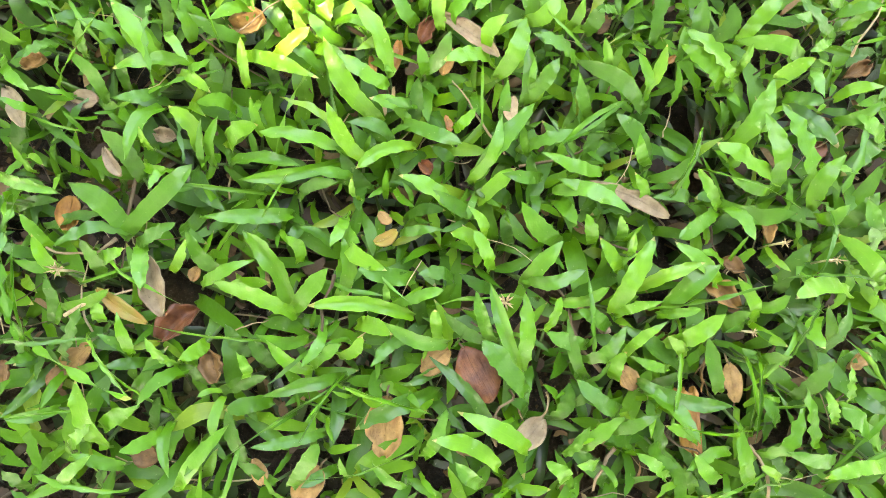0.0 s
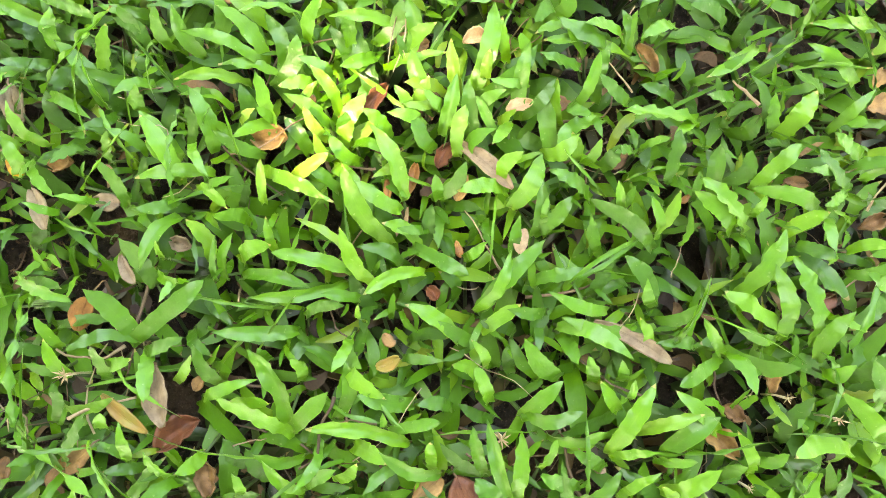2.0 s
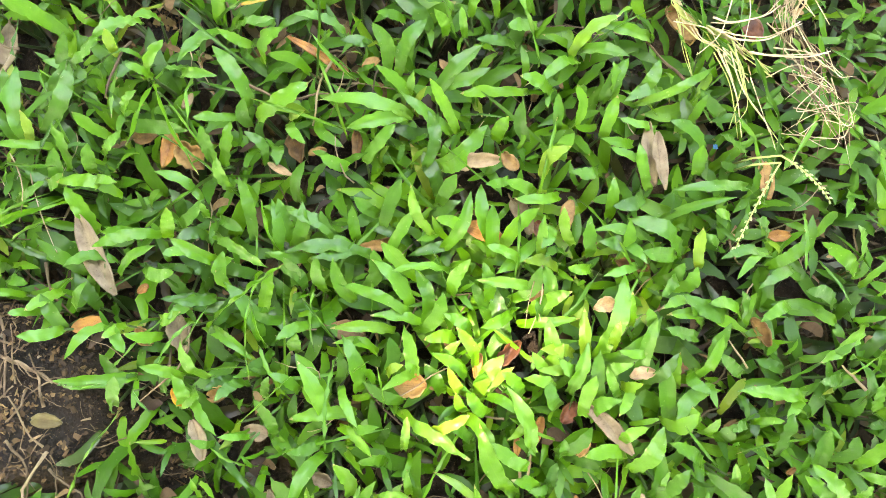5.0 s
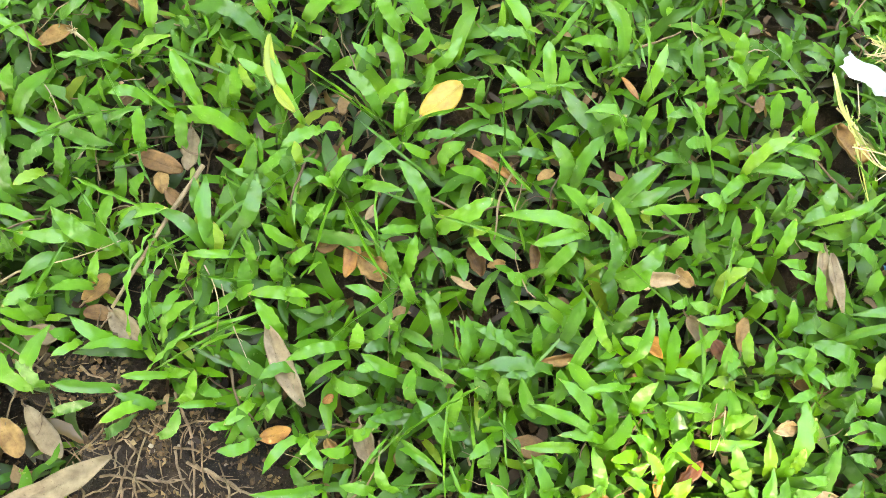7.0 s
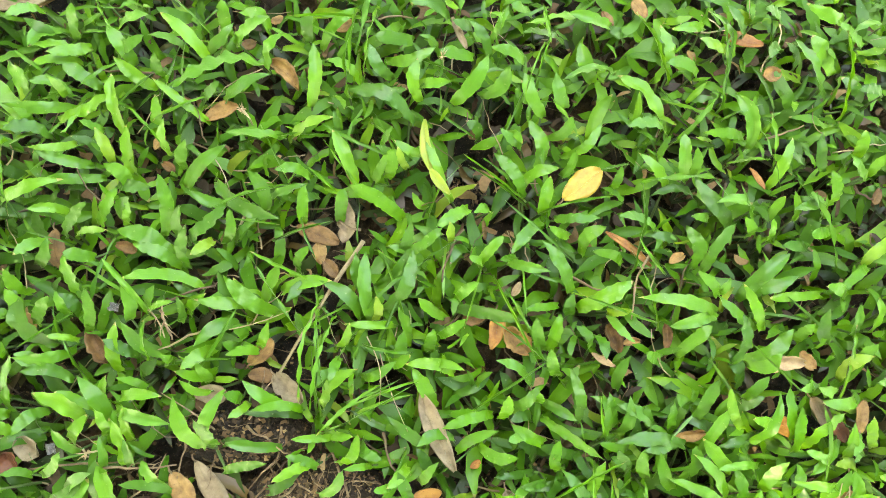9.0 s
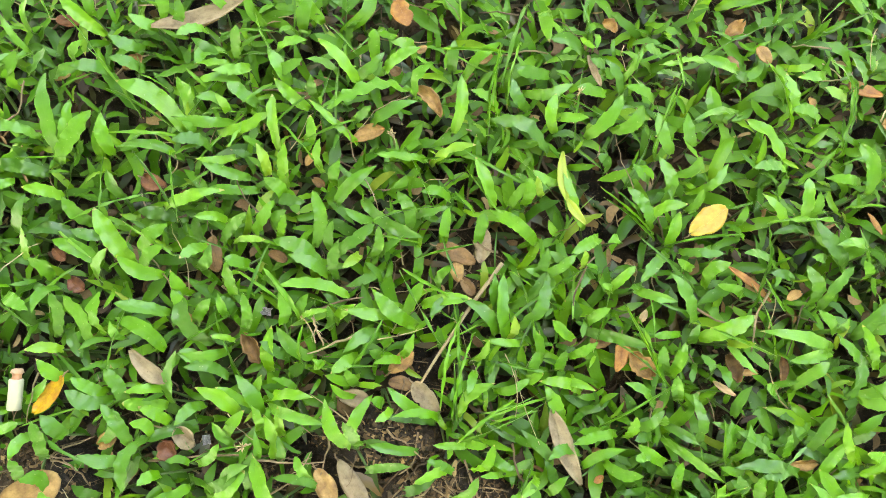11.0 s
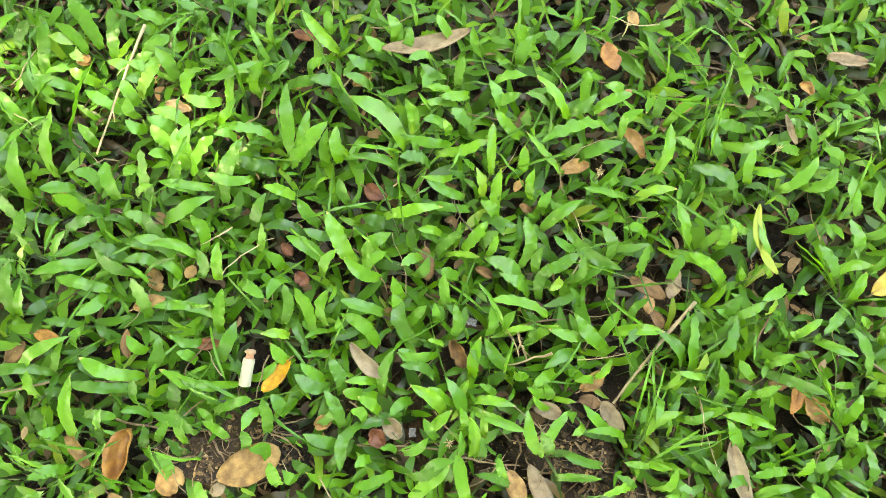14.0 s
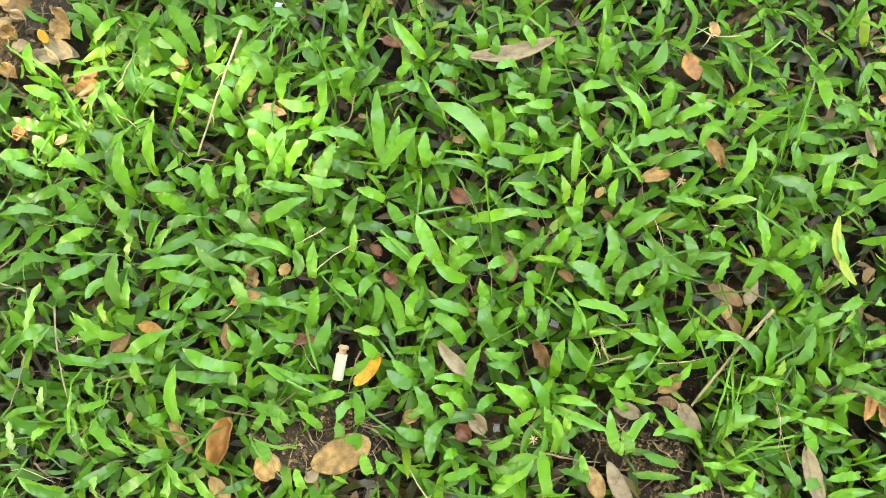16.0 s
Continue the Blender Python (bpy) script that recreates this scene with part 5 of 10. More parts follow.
thin_blade(-0.232, 0.152, 39, 43.8)
thin_blade(-0.242, 0.197, -90, 38.2)
thin_blade(-0.250, 0.204, -88, 43.8)
thin_blade(-0.217, 0.173, -129, 30.7)
thin_blade(-0.249, 0.199, -71, 32.4)
thin_blade(-0.616, 0.200, -110, 30.3)
thin_blade(-0.671, 0.197, -37, 46.9)
thin_blade(-0.720, 0.209, -11, 40.5)
thin_blade(-0.646, 0.253, -70, 37.0)
thin_blade(-0.565, 0.292, -86, 31.6)
thin_blade(-0.545, 0.278, -120, 25.0)
thin_blade(-0.580, 0.053, -81, 20.4)
thin_blade(-0.563, 0.056, -66, 15.3)
thin_blade(-0.541, 0.028, -2, 22.0)
thin_blade(-0.529, 0.043, 11, 33.0)
thin_blade(-0.470, 0.095, -1, 18.0)
thin_blade(-0.476, 0.059, -32, 19.3)
thin_blade(-0.498, 0.039, 3, 23.1)
thin_blade(-0.138, 0.138, -116, 17.3)
thin_blade(-0.181, 0.108, 8, 18.8)
thin_blade(-0.153, 0.110, -35, 11.6)

# ---- tufts that stand out: centre; then for each leaf its start (mm from there, height), way in degrees, length, rise and width in mm, and kind ----
tuft(-0.711, 0.234, (0.0, 0.0, 15, -178, 6.5, 13, 3.7, "t"))
tuft(-0.695, 0.202, (-8.7, -0.8, 12, 106, 14.7, 10, 6.6, "g"), (8.7, 0.8, 12, 162, 14.1, 11, 3.9, "y"))
tuft(-0.684, 0.164, (-10.2, 0.2, 3, 57, 13.5, 10, 7.3, "d"), (2.0, -11.1, 11, -130, 10.3, 10, 7.1, "g"), (8.2, 10.9, 10, -164, 20.3, 10, 7.1, "g"))
tuft(-0.680, 0.191, (0.0, 0.0, 13, -174, 16.3, 10, 7.1, "g"))
tuft(-0.673, 0.239, (-6.6, 6.2, 11, 170, 17.2, 10, 7.6, "g"), (-4.4, -3.8, 11, 57, 21.2, 10, 6.6, "g"), (11.0, -2.4, 9, 73, 15.6, 10, 6.6, "g"))
tuft(-0.661, 0.126, (-8.2, 0.0, 11, 42, 38.6, 10, 7.0, "g"), (-3.1, 17.5, 13, 177, 17.2, 10, 6.4, "g"), (2.3, -16.8, 2, 140, 14.6, 10, 6.4, "d"), (9.0, -0.7, 12, -146, 21.4, 10, 5.7, "g"))
tuft(-0.655, 0.165, (-10.6, -5.4, 11, 161, 11.3, 10, 7.4, "g"), (1.1, 13.9, 16, 123, 16.1, 13, 2.1, "t"), (9.5, -8.5, 14, 132, 10.1, 11, 7.3, "y"))
tuft(-0.656, 0.223, (-4.0, -0.8, 13, 106, 11.5, 11, 3.9, "y"), (4.0, 0.8, 14, -139, 27.6, 11, 3.2, "y"))
tuft(-0.646, 0.187, (-8.0, 1.6, 12, 79, 26.1, 11, 4.8, "y"), (-1.9, -10.7, 15, 135, 30.4, 13, 2.1, "t"), (10.0, 9.1, 12, 152, 18.4, 11, 7.1, "y"))
tuft(-0.633, 0.161, (-4.8, -2.7, 11, -164, 22.7, 10, 8.0, "g"), (-2.6, 12.0, 9, 59, 21.0, 10, 4.8, "g"), (2.9, -13.6, 5, 69, 17.7, 10, 6.4, "d"), (4.5, 4.2, 10, 133, 23.7, 10, 9.6, "g"))
tuft(-0.625, 0.226, (-11.9, 0.9, 10, 110, 30.2, 10, 7.5, "g"), (-2.7, -9.8, 11, 137, 18.9, 10, 7.4, "g"), (4.6, 10.9, 14, -116, 13.3, 11, 7.1, "y"), (10.0, -2.0, 12, -171, 19.5, 10, 6.4, "g"))
tuft(-0.630, 0.112, (-4.6, -3.9, 11, 45, 26.8, 11, 6.3, "y"), (-3.9, -10.7, 10, -132, 24.6, 10, 7.8, "g"), (-0.8, 14.7, 10, 141, 23.8, 10, 6.9, "g"), (9.3, -0.1, 11, -150, 9.8, 10, 6.9, "g"))
tuft(-0.618, 0.057, (-7.5, -0.1, 13, 95, 30.2, 10, 8.2, "g"), (-1.0, -6.9, 10, 70, 18.0, 10, 6.1, "g"), (8.5, 7.0, 12, -140, 16.3, 10, 7.6, "g"))
tuft(-0.624, 0.190, (0.0, 0.0, 13, 35, 16.9, 13, 2.1, "t"))
tuft(-0.617, 0.252, (-6.6, -5.1, 14, -27, 18.3, 11, 6.5, "y"), (-5.7, 1.9, 12, -152, 15.9, 11, 6.5, "y"), (-2.3, -3.2, 14, 164, 18.4, 11, 6.5, "y"), (1.2, 4.7, 12, 148, 27.5, 10, 8.8, "g"), (13.3, 1.8, 11, 113, 24.8, 10, 8.1, "g"))
tuft(-0.614, 0.133, (-9.0, -2.7, 11, -160, 17.2, 10, 4.7, "g"), (-8.5, -2.6, 12, 121, 15.1, 10, 7.2, "g"), (8.4, 7.8, 9, 156, 20.7, 10, 7.2, "g"), (9.1, -2.5, 10, 81, 17.7, 10, 6.2, "g"))
tuft(-0.617, 0.080, (0.0, 0.0, 9, 139, 14.4, 10, 6.8, "g"))
tuft(-0.608, 0.022, (-6.8, 8.2, 4, 178, 10.7, 10, 6.8, "d"), (-5.3, -5.8, 2, 161, 10.3, 10, 7.7, "d"), (12.1, -2.4, 11, 103, 15.8, 10, 6.9, "g"))
tuft(-0.603, 0.106, (-7.6, 1.8, 11, -120, 16.9, 10, 6.8, "g"), (7.6, -1.8, 11, -103, 15.1, 10, 5.6, "g"))
tuft(-0.601, 0.160, (-8.3, -3.4, 13, 120, 32.0, 10, 8.8, "g"), (-2.5, 15.1, 11, 110, 34.4, 10, 7.6, "g"), (10.7, -11.7, 5, -170, 13.9, 10, 6.3, "d"))
tuft(-0.594, 0.200, (-8.3, 1.5, 14, 90, 41.0, 13, 2.1, "t"), (8.3, -1.5, 11, 149, 11.7, 11, 6.3, "y"))
tuft(-0.589, 0.236, (-13.2, -3.9, 13, -177, 12.0, 11, 6.4, "y"), (2.3, 11.8, 11, 46, 15.7, 11, 7.1, "y"), (3.0, 6.0, 12, 168, 11.5, 11, 7.0, "y"), (7.9, -14.0, 13, 174, 19.0, 11, 7.0, "y"))
tuft(-0.590, -0.004, (-5.8, -2.7, 12, 119, 22.0, 10, 6.5, "g"), (-0.7, 13.3, 10, 178, 20.9, 10, 7.5, "g"), (6.5, -10.6, 2, 170, 17.4, 10, 6.6, "d"))
tuft(-0.580, 0.126, (-10.3, 0.7, 12, 138, 8.6, 11, 5.3, "y"), (-7.0, -8.0, 15, 96, 10.6, 11, 4.6, "y"), (-0.5, -14.6, 11, 135, 11.4, 10, 5.5, "g"), (1.5, 16.4, 10, 40, 26.9, 10, 6.8, "g"), (4.2, 3.1, 12, 78, 16.6, 11, 6.2, "y"), (12.1, 2.4, 1, 161, 12.5, 10, 6.9, "d"))
tuft(-0.581, 0.070, (-8.2, -4.8, 11, 118, 6.4, 11, 7.6, "y"), (-0.1, 10.8, 13, 130, 12.2, 11, 3.9, "y"), (2.3, -12.3, 9, -168, 21.9, 10, 6.1, "g"), (6.0, 6.3, 10, 172, 29.3, 10, 7.6, "g"))
tuft(-0.581, 0.021, (-6.2, -5.8, 12, -101, 6.9, 10, 6.0, "g"), (1.6, 9.2, 9, 36, 22.1, 10, 5.4, "g"), (4.6, -3.5, 11, 102, 22.3, 10, 2.4, "g"))
tuft(-0.575, 0.167, (-11.4, 2.1, 12, -149, 13.2, 10, 7.8, "g"), (0.3, -7.8, 9, 174, 16.0, 10, 7.8, "g"), (3.0, 8.6, 11, 170, 14.1, 10, 7.2, "g"), (8.1, -2.9, 3, -160, 13.9, 10, 5.7, "d"))
tuft(-0.578, 0.099, (-7.3, -4.9, 10, 111, 28.9, 10, 8.6, "g"), (-0.8, -4.8, 12, 94, 15.8, 11, 5.5, "y"), (8.0, 9.8, 4, -112, 13.9, 10, 6.2, "d"))
tuft(-0.575, 0.276, (-8.6, 5.4, 12, -167, 13.1, 11, 7.1, "y"), (2.3, -8.7, 16, 56, 22.6, 13, 2.1, "t"), (2.3, -11.7, 12, -89, 19.3, 11, 7.0, "y"), (4.0, 15.1, 16, -99, 28.1, 13, 1.4, "t"))
tuft(-0.571, 0.254, (-11.5, 2.7, 14, 49, 19.5, 11, 8.0, "y"), (-5.5, 1.8, 13, -139, 12.0, 11, 7.0, "y"), (-0.9, -14.3, 11, -179, 12.0, 10, 7.0, "g"), (8.3, 0.0, 12, 142, 16.1, 11, 8.0, "y"), (9.7, 9.7, 15, -170, 11.9, 13, 1.9, "t"))
tuft(-0.570, 0.226, (-3.8, 9.0, 14, 68, 19.5, 11, 7.9, "y"), (-3.5, 3.4, 15, 141, 10.3, 11, 7.3, "y"), (0.1, -4.4, 14, 125, 8.3, 11, 6.9, "y"), (7.3, -8.1, 12, -170, 8.1, 11, 7.8, "y"))
tuft(-0.558, 0.036, (-11.7, 4.0, 12, 110, 15.4, 11, 4.5, "y"), (2.3, -7.1, 4, 156, 12.4, 10, 6.0, "d"), (9.3, 3.1, 3, 126, 22.9, 10, 7.0, "d"))
tuft(-0.557, 0.073, (-10.0, 4.4, 2, 153, 14.2, 10, 6.2, "d"), (-6.0, -3.9, 15, 50, 33.2, 11, 6.6, "y"), (6.6, -0.9, 13, -152, 30.0, 10, 6.0, "g"), (9.4, 0.4, 10, 90, 16.7, 10, 5.4, "g"))
tuft(-0.563, -0.008, (-3.8, -6.9, 9, 177, 20.9, 10, 6.8, "g"), (1.2, 14.0, 11, -180, 12.8, 10, 6.5, "g"), (2.6, -7.2, 11, 179, 20.3, 10, 5.9, "g"))
tuft(-0.559, 0.288, (-4.5, 6.5, 9, 176, 14.7, 10, 7.1, "g"), (4.5, -6.5, 11, 28, 21.2, 10, 6.5, "g"))
tuft(-0.552, 0.147, (-9.6, 2.1, 10, -123, 23.2, 10, 6.2, "g"), (-4.8, -13.1, 9, -146, 29.4, 10, 7.7, "g"), (3.2, 14.0, 4, -173, 12.2, 10, 4.7, "d"), (11.1, -3.0, 9, -180, 17.7, 10, 6.8, "g"))
tuft(-0.551, 0.182, (-8.5, -7.6, 14, 122, 16.9, 11, 7.7, "y"), (-3.4, 12.3, 11, -110, 8.5, 10, 6.8, "g"), (1.7, -2.9, 13, 35, 12.1, 11, 4.6, "y"), (10.2, -1.7, 10, 128, 30.5, 10, 7.7, "g"))
tuft(-0.543, 0.271, (-12.9, -3.4, 15, 94, 21.3, 13, 1.6, "t"), (-4.0, -5.4, 12, -91, 22.4, 10, 8.0, "g"), (4.7, 4.1, 11, 140, 13.4, 10, 6.4, "g"), (5.7, 4.9, 12, -180, 10.6, 10, 7.1, "g"), (6.5, -0.2, 10, -58, 33.3, 10, 6.4, "g"))
tuft(-0.546, 0.008, (-7.8, 2.4, 15, 133, 29.8, 13, 2.2, "t"), (2.2, -15.3, 12, 99, 13.1, 11, 5.8, "y"), (2.6, 1.8, 11, -128, 19.6, 10, 7.3, "g"), (2.9, 11.2, 12, 150, 23.2, 11, 5.9, "y"))
tuft(-0.538, 0.056, (-11.4, 2.3, 11, 122, 13.3, 10, 6.0, "g"), (2.5, 5.6, 2, -180, 11.8, 10, 5.5, "d"), (8.9, -7.8, 11, -145, 7.9, 10, 6.5, "g"))
tuft(-0.541, 0.221, (-6.8, 1.4, 12, -180, 11.3, 11, 7.8, "y"), (-1.7, -7.4, 12, 159, 13.6, 11, 7.8, "y"), (-1.0, 8.3, 13, -172, 17.2, 11, 7.2, "y"), (-0.7, 23.3, 12, 36, 12.6, 10, 6.3, "g"), (-0.3, -15.9, 13, -157, 7.9, 11, 7.7, "y"), (10.6, -9.6, 13, 110, 17.6, 10, 7.1, "g"))
tuft(-0.538, 0.103, (-8.7, -2.0, 10, -163, 15.3, 10, 5.2, "g"), (-2.4, 17.8, 12, -107, 15.5, 10, 6.7, "g"), (-2.0, -13.8, 12, 90, 11.6, 10, 5.4, "g"), (13.1, -1.9, 1, 167, 14.6, 10, 6.2, "d"))
tuft(-0.538, 0.131, (-4.5, -6.8, 11, -171, 23.5, 10, 6.7, "g"), (4.5, 6.8, 12, 166, 20.8, 10, 7.6, "g"))
tuft(-0.528, 0.030, (-7.5, -5.2, 14, 115, 11.5, 13, 1.9, "t"), (-6.1, 8.1, 2, 141, 20.2, 10, 6.6, "d"), (3.6, -2.6, 14, 172, 18.0, 13, 2.2, "t"), (10.1, -0.3, 10, -143, 14.5, 10, 6.5, "g"))
tuft(-0.523, 0.159, (-11.8, 5.4, 11, 167, 13.1, 10, 6.7, "g"), (-4.1, 12.7, 11, 50, 29.6, 10, 8.5, "g"), (0.1, -1.6, 10, -163, 18.7, 10, 6.0, "g"), (3.7, -11.6, 12, -164, 16.4, 10, 6.0, "g"), (4.3, -1.2, 10, 147, 23.9, 10, 7.6, "g"), (7.7, -3.7, 10, 177, 21.1, 10, 6.7, "g"))
tuft(-0.526, 0.298, (-8.5, 2.6, 10, 102, 17.2, 10, 5.8, "g"), (8.5, -2.6, 13, 99, 15.6, 10, 5.8, "g"))
tuft(-0.525, 0.200, (-8.9, -3.4, 11, 79, 10.1, 10, 6.8, "g"), (-6.6, 5.5, 11, 123, 19.4, 11, 7.8, "y"), (-0.7, 4.1, 12, 80, 22.2, 11, 7.7, "y"), (4.1, -5.7, 11, -167, 17.0, 10, 6.2, "g"), (12.2, -0.4, 10, -161, 23.8, 10, 5.2, "g"))
tuft(-0.533, -0.002, (0.0, 0.0, 10, 55, 26.1, 10, 6.4, "g"))
tuft(-0.523, 0.249, (-6.4, -1.6, 15, -157, 17.1, 11, 7.2, "y"), (-5.1, -6.8, 10, -117, 15.6, 10, 6.3, "g"), (-5.0, 17.8, 12, 37, 19.0, 10, 8.0, "g"), (-1.0, -12.7, 11, 76, 15.7, 10, 6.9, "g"), (3.5, 10.9, 15, 133, 32.2, 13, 2.1, "t"), (14.0, -7.5, 11, -139, 15.5, 10, 4.7, "g"))
tuft(-0.513, 0.077, (-11.4, 2.1, 1, 166, 14.6, 10, 6.7, "d"), (-7.0, -17.2, 12, 19, 20.7, 10, 5.3, "g"), (8.9, 11.0, 12, -178, 29.1, 10, 7.4, "g"), (9.5, 4.1, 11, -165, 31.3, 10, 6.8, "g"))
tuft(-0.516, 0.136, (-7.6, 3.6, 13, 43, 22.2, 13, 2.3, "t"), (-3.2, 1.2, 17, 154, 9.3, 13, 2.5, "t"), (2.7, -15.4, 10, 139, 20.3, 10, 8.9, "g"), (8.1, 10.6, 10, 169, 10.3, 10, 5.1, "g"))
tuft(-0.510, 0.050, (-11.7, -1.0, 12, 112, 30.3, 10, 7.4, "g"), (3.2, 5.7, 14, 101, 11.3, 11, 5.8, "y"), (8.6, -4.7, 3, 141, 15.3, 10, 5.4, "d"))
tuft(-0.510, 0.274, (-6.2, 5.2, 12, -135, 33.9, 10, 7.0, "g"), (-5.7, 10.1, 11, 139, 20.0, 11, 3.5, "y"), (-0.3, -12.2, 9, 115, 13.2, 10, 7.0, "g"), (0.9, -2.5, 11, 58, 16.8, 10, 6.4, "g"), (11.3, -0.6, 9, 27, 24.6, 10, 6.4, "g"))
tuft(-0.501, 0.235, (-9.3, -4.7, 14, -155, 8.7, 11, 5.6, "y"), (9.3, 4.7, 12, -165, 24.9, 10, 6.2, "g"))
tuft(-0.502, 0.013, (-6.2, -4.3, 13, 94, 13.3, 10, 5.2, "g"), (6.2, 4.3, 12, 145, 20.7, 11, 5.8, "y"))
tuft(-0.502, 0.099, (-3.2, 3.1, 12, 150, 10.1, 10, 6.4, "g"), (3.2, -3.1, 10, 93, 16.2, 10, 7.3, "g"))
tuft(-0.496, 0.158, (-8.6, 2.6, 13, -168, 23.3, 10, 6.0, "g"), (-4.7, 8.6, 10, 134, 17.2, 10, 7.0, "g"), (1.5, -7.2, 12, 112, 13.4, 10, 6.9, "g"), (11.8, -4.1, 15, 108, 17.2, 11, 6.5, "y"))
tuft(-0.497, 0.032, (-6.3, 2.7, 13, 72, 21.0, 13, 1.9, "t"), (6.3, -2.7, 2, 149, 11.6, 10, 5.3, "d"))
tuft(-0.498, 0.199, (-4.8, -0.9, 12, 91, 34.9, 10, 8.6, "g"), (0.3, -11.0, 4, 81, 17.8, 10, 7.8, "d"), (4.6, 11.9, 15, -163, 21.3, 11, 6.1, "y"))
tuft(-0.486, 0.072, (-12.0, 3.0, 11, 104, 11.8, 10, 6.3, "g"), (-3.8, -0.4, 9, -168, 10.7, 10, 4.3, "g"), (6.9, -10.8, 9, 73, 14.7, 10, 5.1, "g"), (9.0, 8.2, 10, 108, 15.7, 10, 8.1, "g"))
tuft(-0.480, 0.129, (-10.4, 4.8, 16, 20, 15.9, 13, 2.0, "t"), (-0.5, 5.1, 9, -164, 31.1, 10, 5.4, "g"), (3.1, -9.0, 12, -163, 16.4, 10, 5.3, "g"), (7.8, -0.9, 11, 105, 21.7, 10, 6.5, "g"))
tuft(-0.489, 0.053, (0.0, 0.0, 2, 88, 13.1, 10, 5.2, "d"))
tuft(-0.485, 0.309, (-3.2, 3.8, 13, 104, 8.0, 10, 5.8, "g"), (3.2, -3.8, 12, 155, 25.9, 10, 7.1, "g"))
tuft(-0.478, 0.284, (-9.2, -0.7, 11, 64, 11.0, 11, 5.4, "y"), (9.2, 0.7, 11, -157, 15.1, 10, 7.0, "g"))
tuft(-0.479, 0.232, (-7.6, -8.8, 1, -173, 21.8, 10, 7.0, "d"), (1.1, 4.5, 13, 119, 38.9, 10, 7.8, "g"), (3.0, 5.2, 12, 90, 23.4, 10, 5.6, "g"), (3.6, -1.0, 10, 67, 30.1, 10, 8.4, "g"))
tuft(-0.477, 0.026, (-6.5, -6.9, 13, 140, 14.0, 11, 5.2, "y"), (6.5, 6.9, 1, -138, 15.9, 10, 5.0, "d"))
tuft(-0.474, 0.190, (-6.3, -1.0, 12, 88, 16.5, 10, 7.3, "g"), (2.8, 14.4, 1, 125, 7.3, 10, 6.3, "d"), (3.5, -13.4, 12, 103, 13.1, 11, 5.4, "y"))
tuft(-0.466, 0.108, (-11.6, -0.5, 11, 169, 7.6, 10, 5.8, "g"), (0.7, 5.8, 11, 83, 21.8, 10, 7.3, "g"), (10.9, -5.3, 10, -170, 36.3, 10, 5.8, "g"))
tuft(-0.462, 0.157, (-10.7, -0.5, 12, -11, 18.7, 10, 6.6, "g"), (4.0, -14.1, 2, 103, 16.0, 10, 6.7, "d"), (6.7, 14.6, 10, 157, 10.7, 10, 6.6, "g"))
tuft(-0.462, 0.049, (-5.3, -7.7, 1, 130, 18.7, 10, 6.5, "d"), (-1.3, -2.0, 10, 130, 14.9, 10, 5.6, "g"), (6.6, 9.7, 3, 161, 19.7, 10, 6.4, "d"))
tuft(-0.457, 0.077, (-9.2, 0.7, 11, -174, 18.6, 10, 6.3, "g"), (-7.3, -10.5, 10, 124, 17.8, 10, 6.4, "g"), (-4.5, -3.7, 11, 152, 16.3, 10, 5.7, "g"), (1.5, 10.5, 11, 40, 21.9, 10, 5.7, "g"), (1.5, 2.8, 12, 132, 9.4, 10, 4.4, "g"), (2.3, 14.9, 12, 167, 25.5, 10, 2.6, "g"), (3.3, -14.5, 14, -172, 19.5, 13, 1.9, "t"), (12.3, -0.1, 9, 163, 13.7, 10, 5.1, "g"))
tuft(-0.455, 0.203, (-10.9, 9.2, 13, -170, 14.3, 10, 6.1, "g"), (3.0, -9.4, 5, -168, 23.1, 10, 6.8, "d"), (7.9, 0.2, 10, 153, 15.6, 10, 7.0, "g"))
tuft(-0.451, 0.310, (-5.4, -8.4, 11, -175, 14.0, 10, 7.1, "g"), (-1.5, 5.8, 11, -177, 12.1, 10, 6.5, "g"), (-0.6, -19.7, 11, -176, 13.9, 10, 7.0, "g"), (0.9, 13.2, 13, 126, 10.9, 10, 6.4, "g"), (6.6, 9.1, 10, 81, 12.0, 10, 5.8, "g"))
tuft(-0.451, 0.242, (0.0, 0.0, 11, 112, 17.7, 10, 7.1, "g"))
tuft(-0.440, 0.165, (-9.9, 1.3, 12, -100, 13.0, 10, 6.6, "g"), (-1.0, -19.6, 11, 111, 19.6, 10, 5.9, "g"), (-0.3, -14.1, 3, -40, 19.8, 10, 5.4, "d"), (3.4, 20.5, 9, 171, 21.6, 10, 7.6, "g"), (7.8, 11.9, 11, 76, 15.9, 10, 6.9, "g"))
tuft(-0.435, 0.112, (-9.6, -1.3, 9, 53, 17.2, 10, 5.2, "g"), (3.4, -13.3, 12, -106, 13.4, 10, 5.7, "g"), (6.2, 14.6, 11, 155, 13.9, 10, 6.4, "g"))
tuft(-0.438, 0.045, (0.0, 0.0, 14, 127, 11.7, 11, 5.1, "y"))
tuft(-0.424, 0.142, (-11.8, -3.2, 13, -163, 10.8, 11, 5.3, "y"), (-0.2, 3.2, 9, 135, 26.4, 10, 6.8, "g"), (4.2, 10.9, 12, 105, 17.5, 10, 5.9, "g"), (7.8, -10.9, 3, 26, 14.6, 10, 6.0, "d"))
tuft(-0.435, 0.211, (-0.5, 10.0, 11, 133, 12.1, 10, 6.1, "g"), (0.5, -10.0, 10, -163, 16.5, 10, 6.1, "g"))
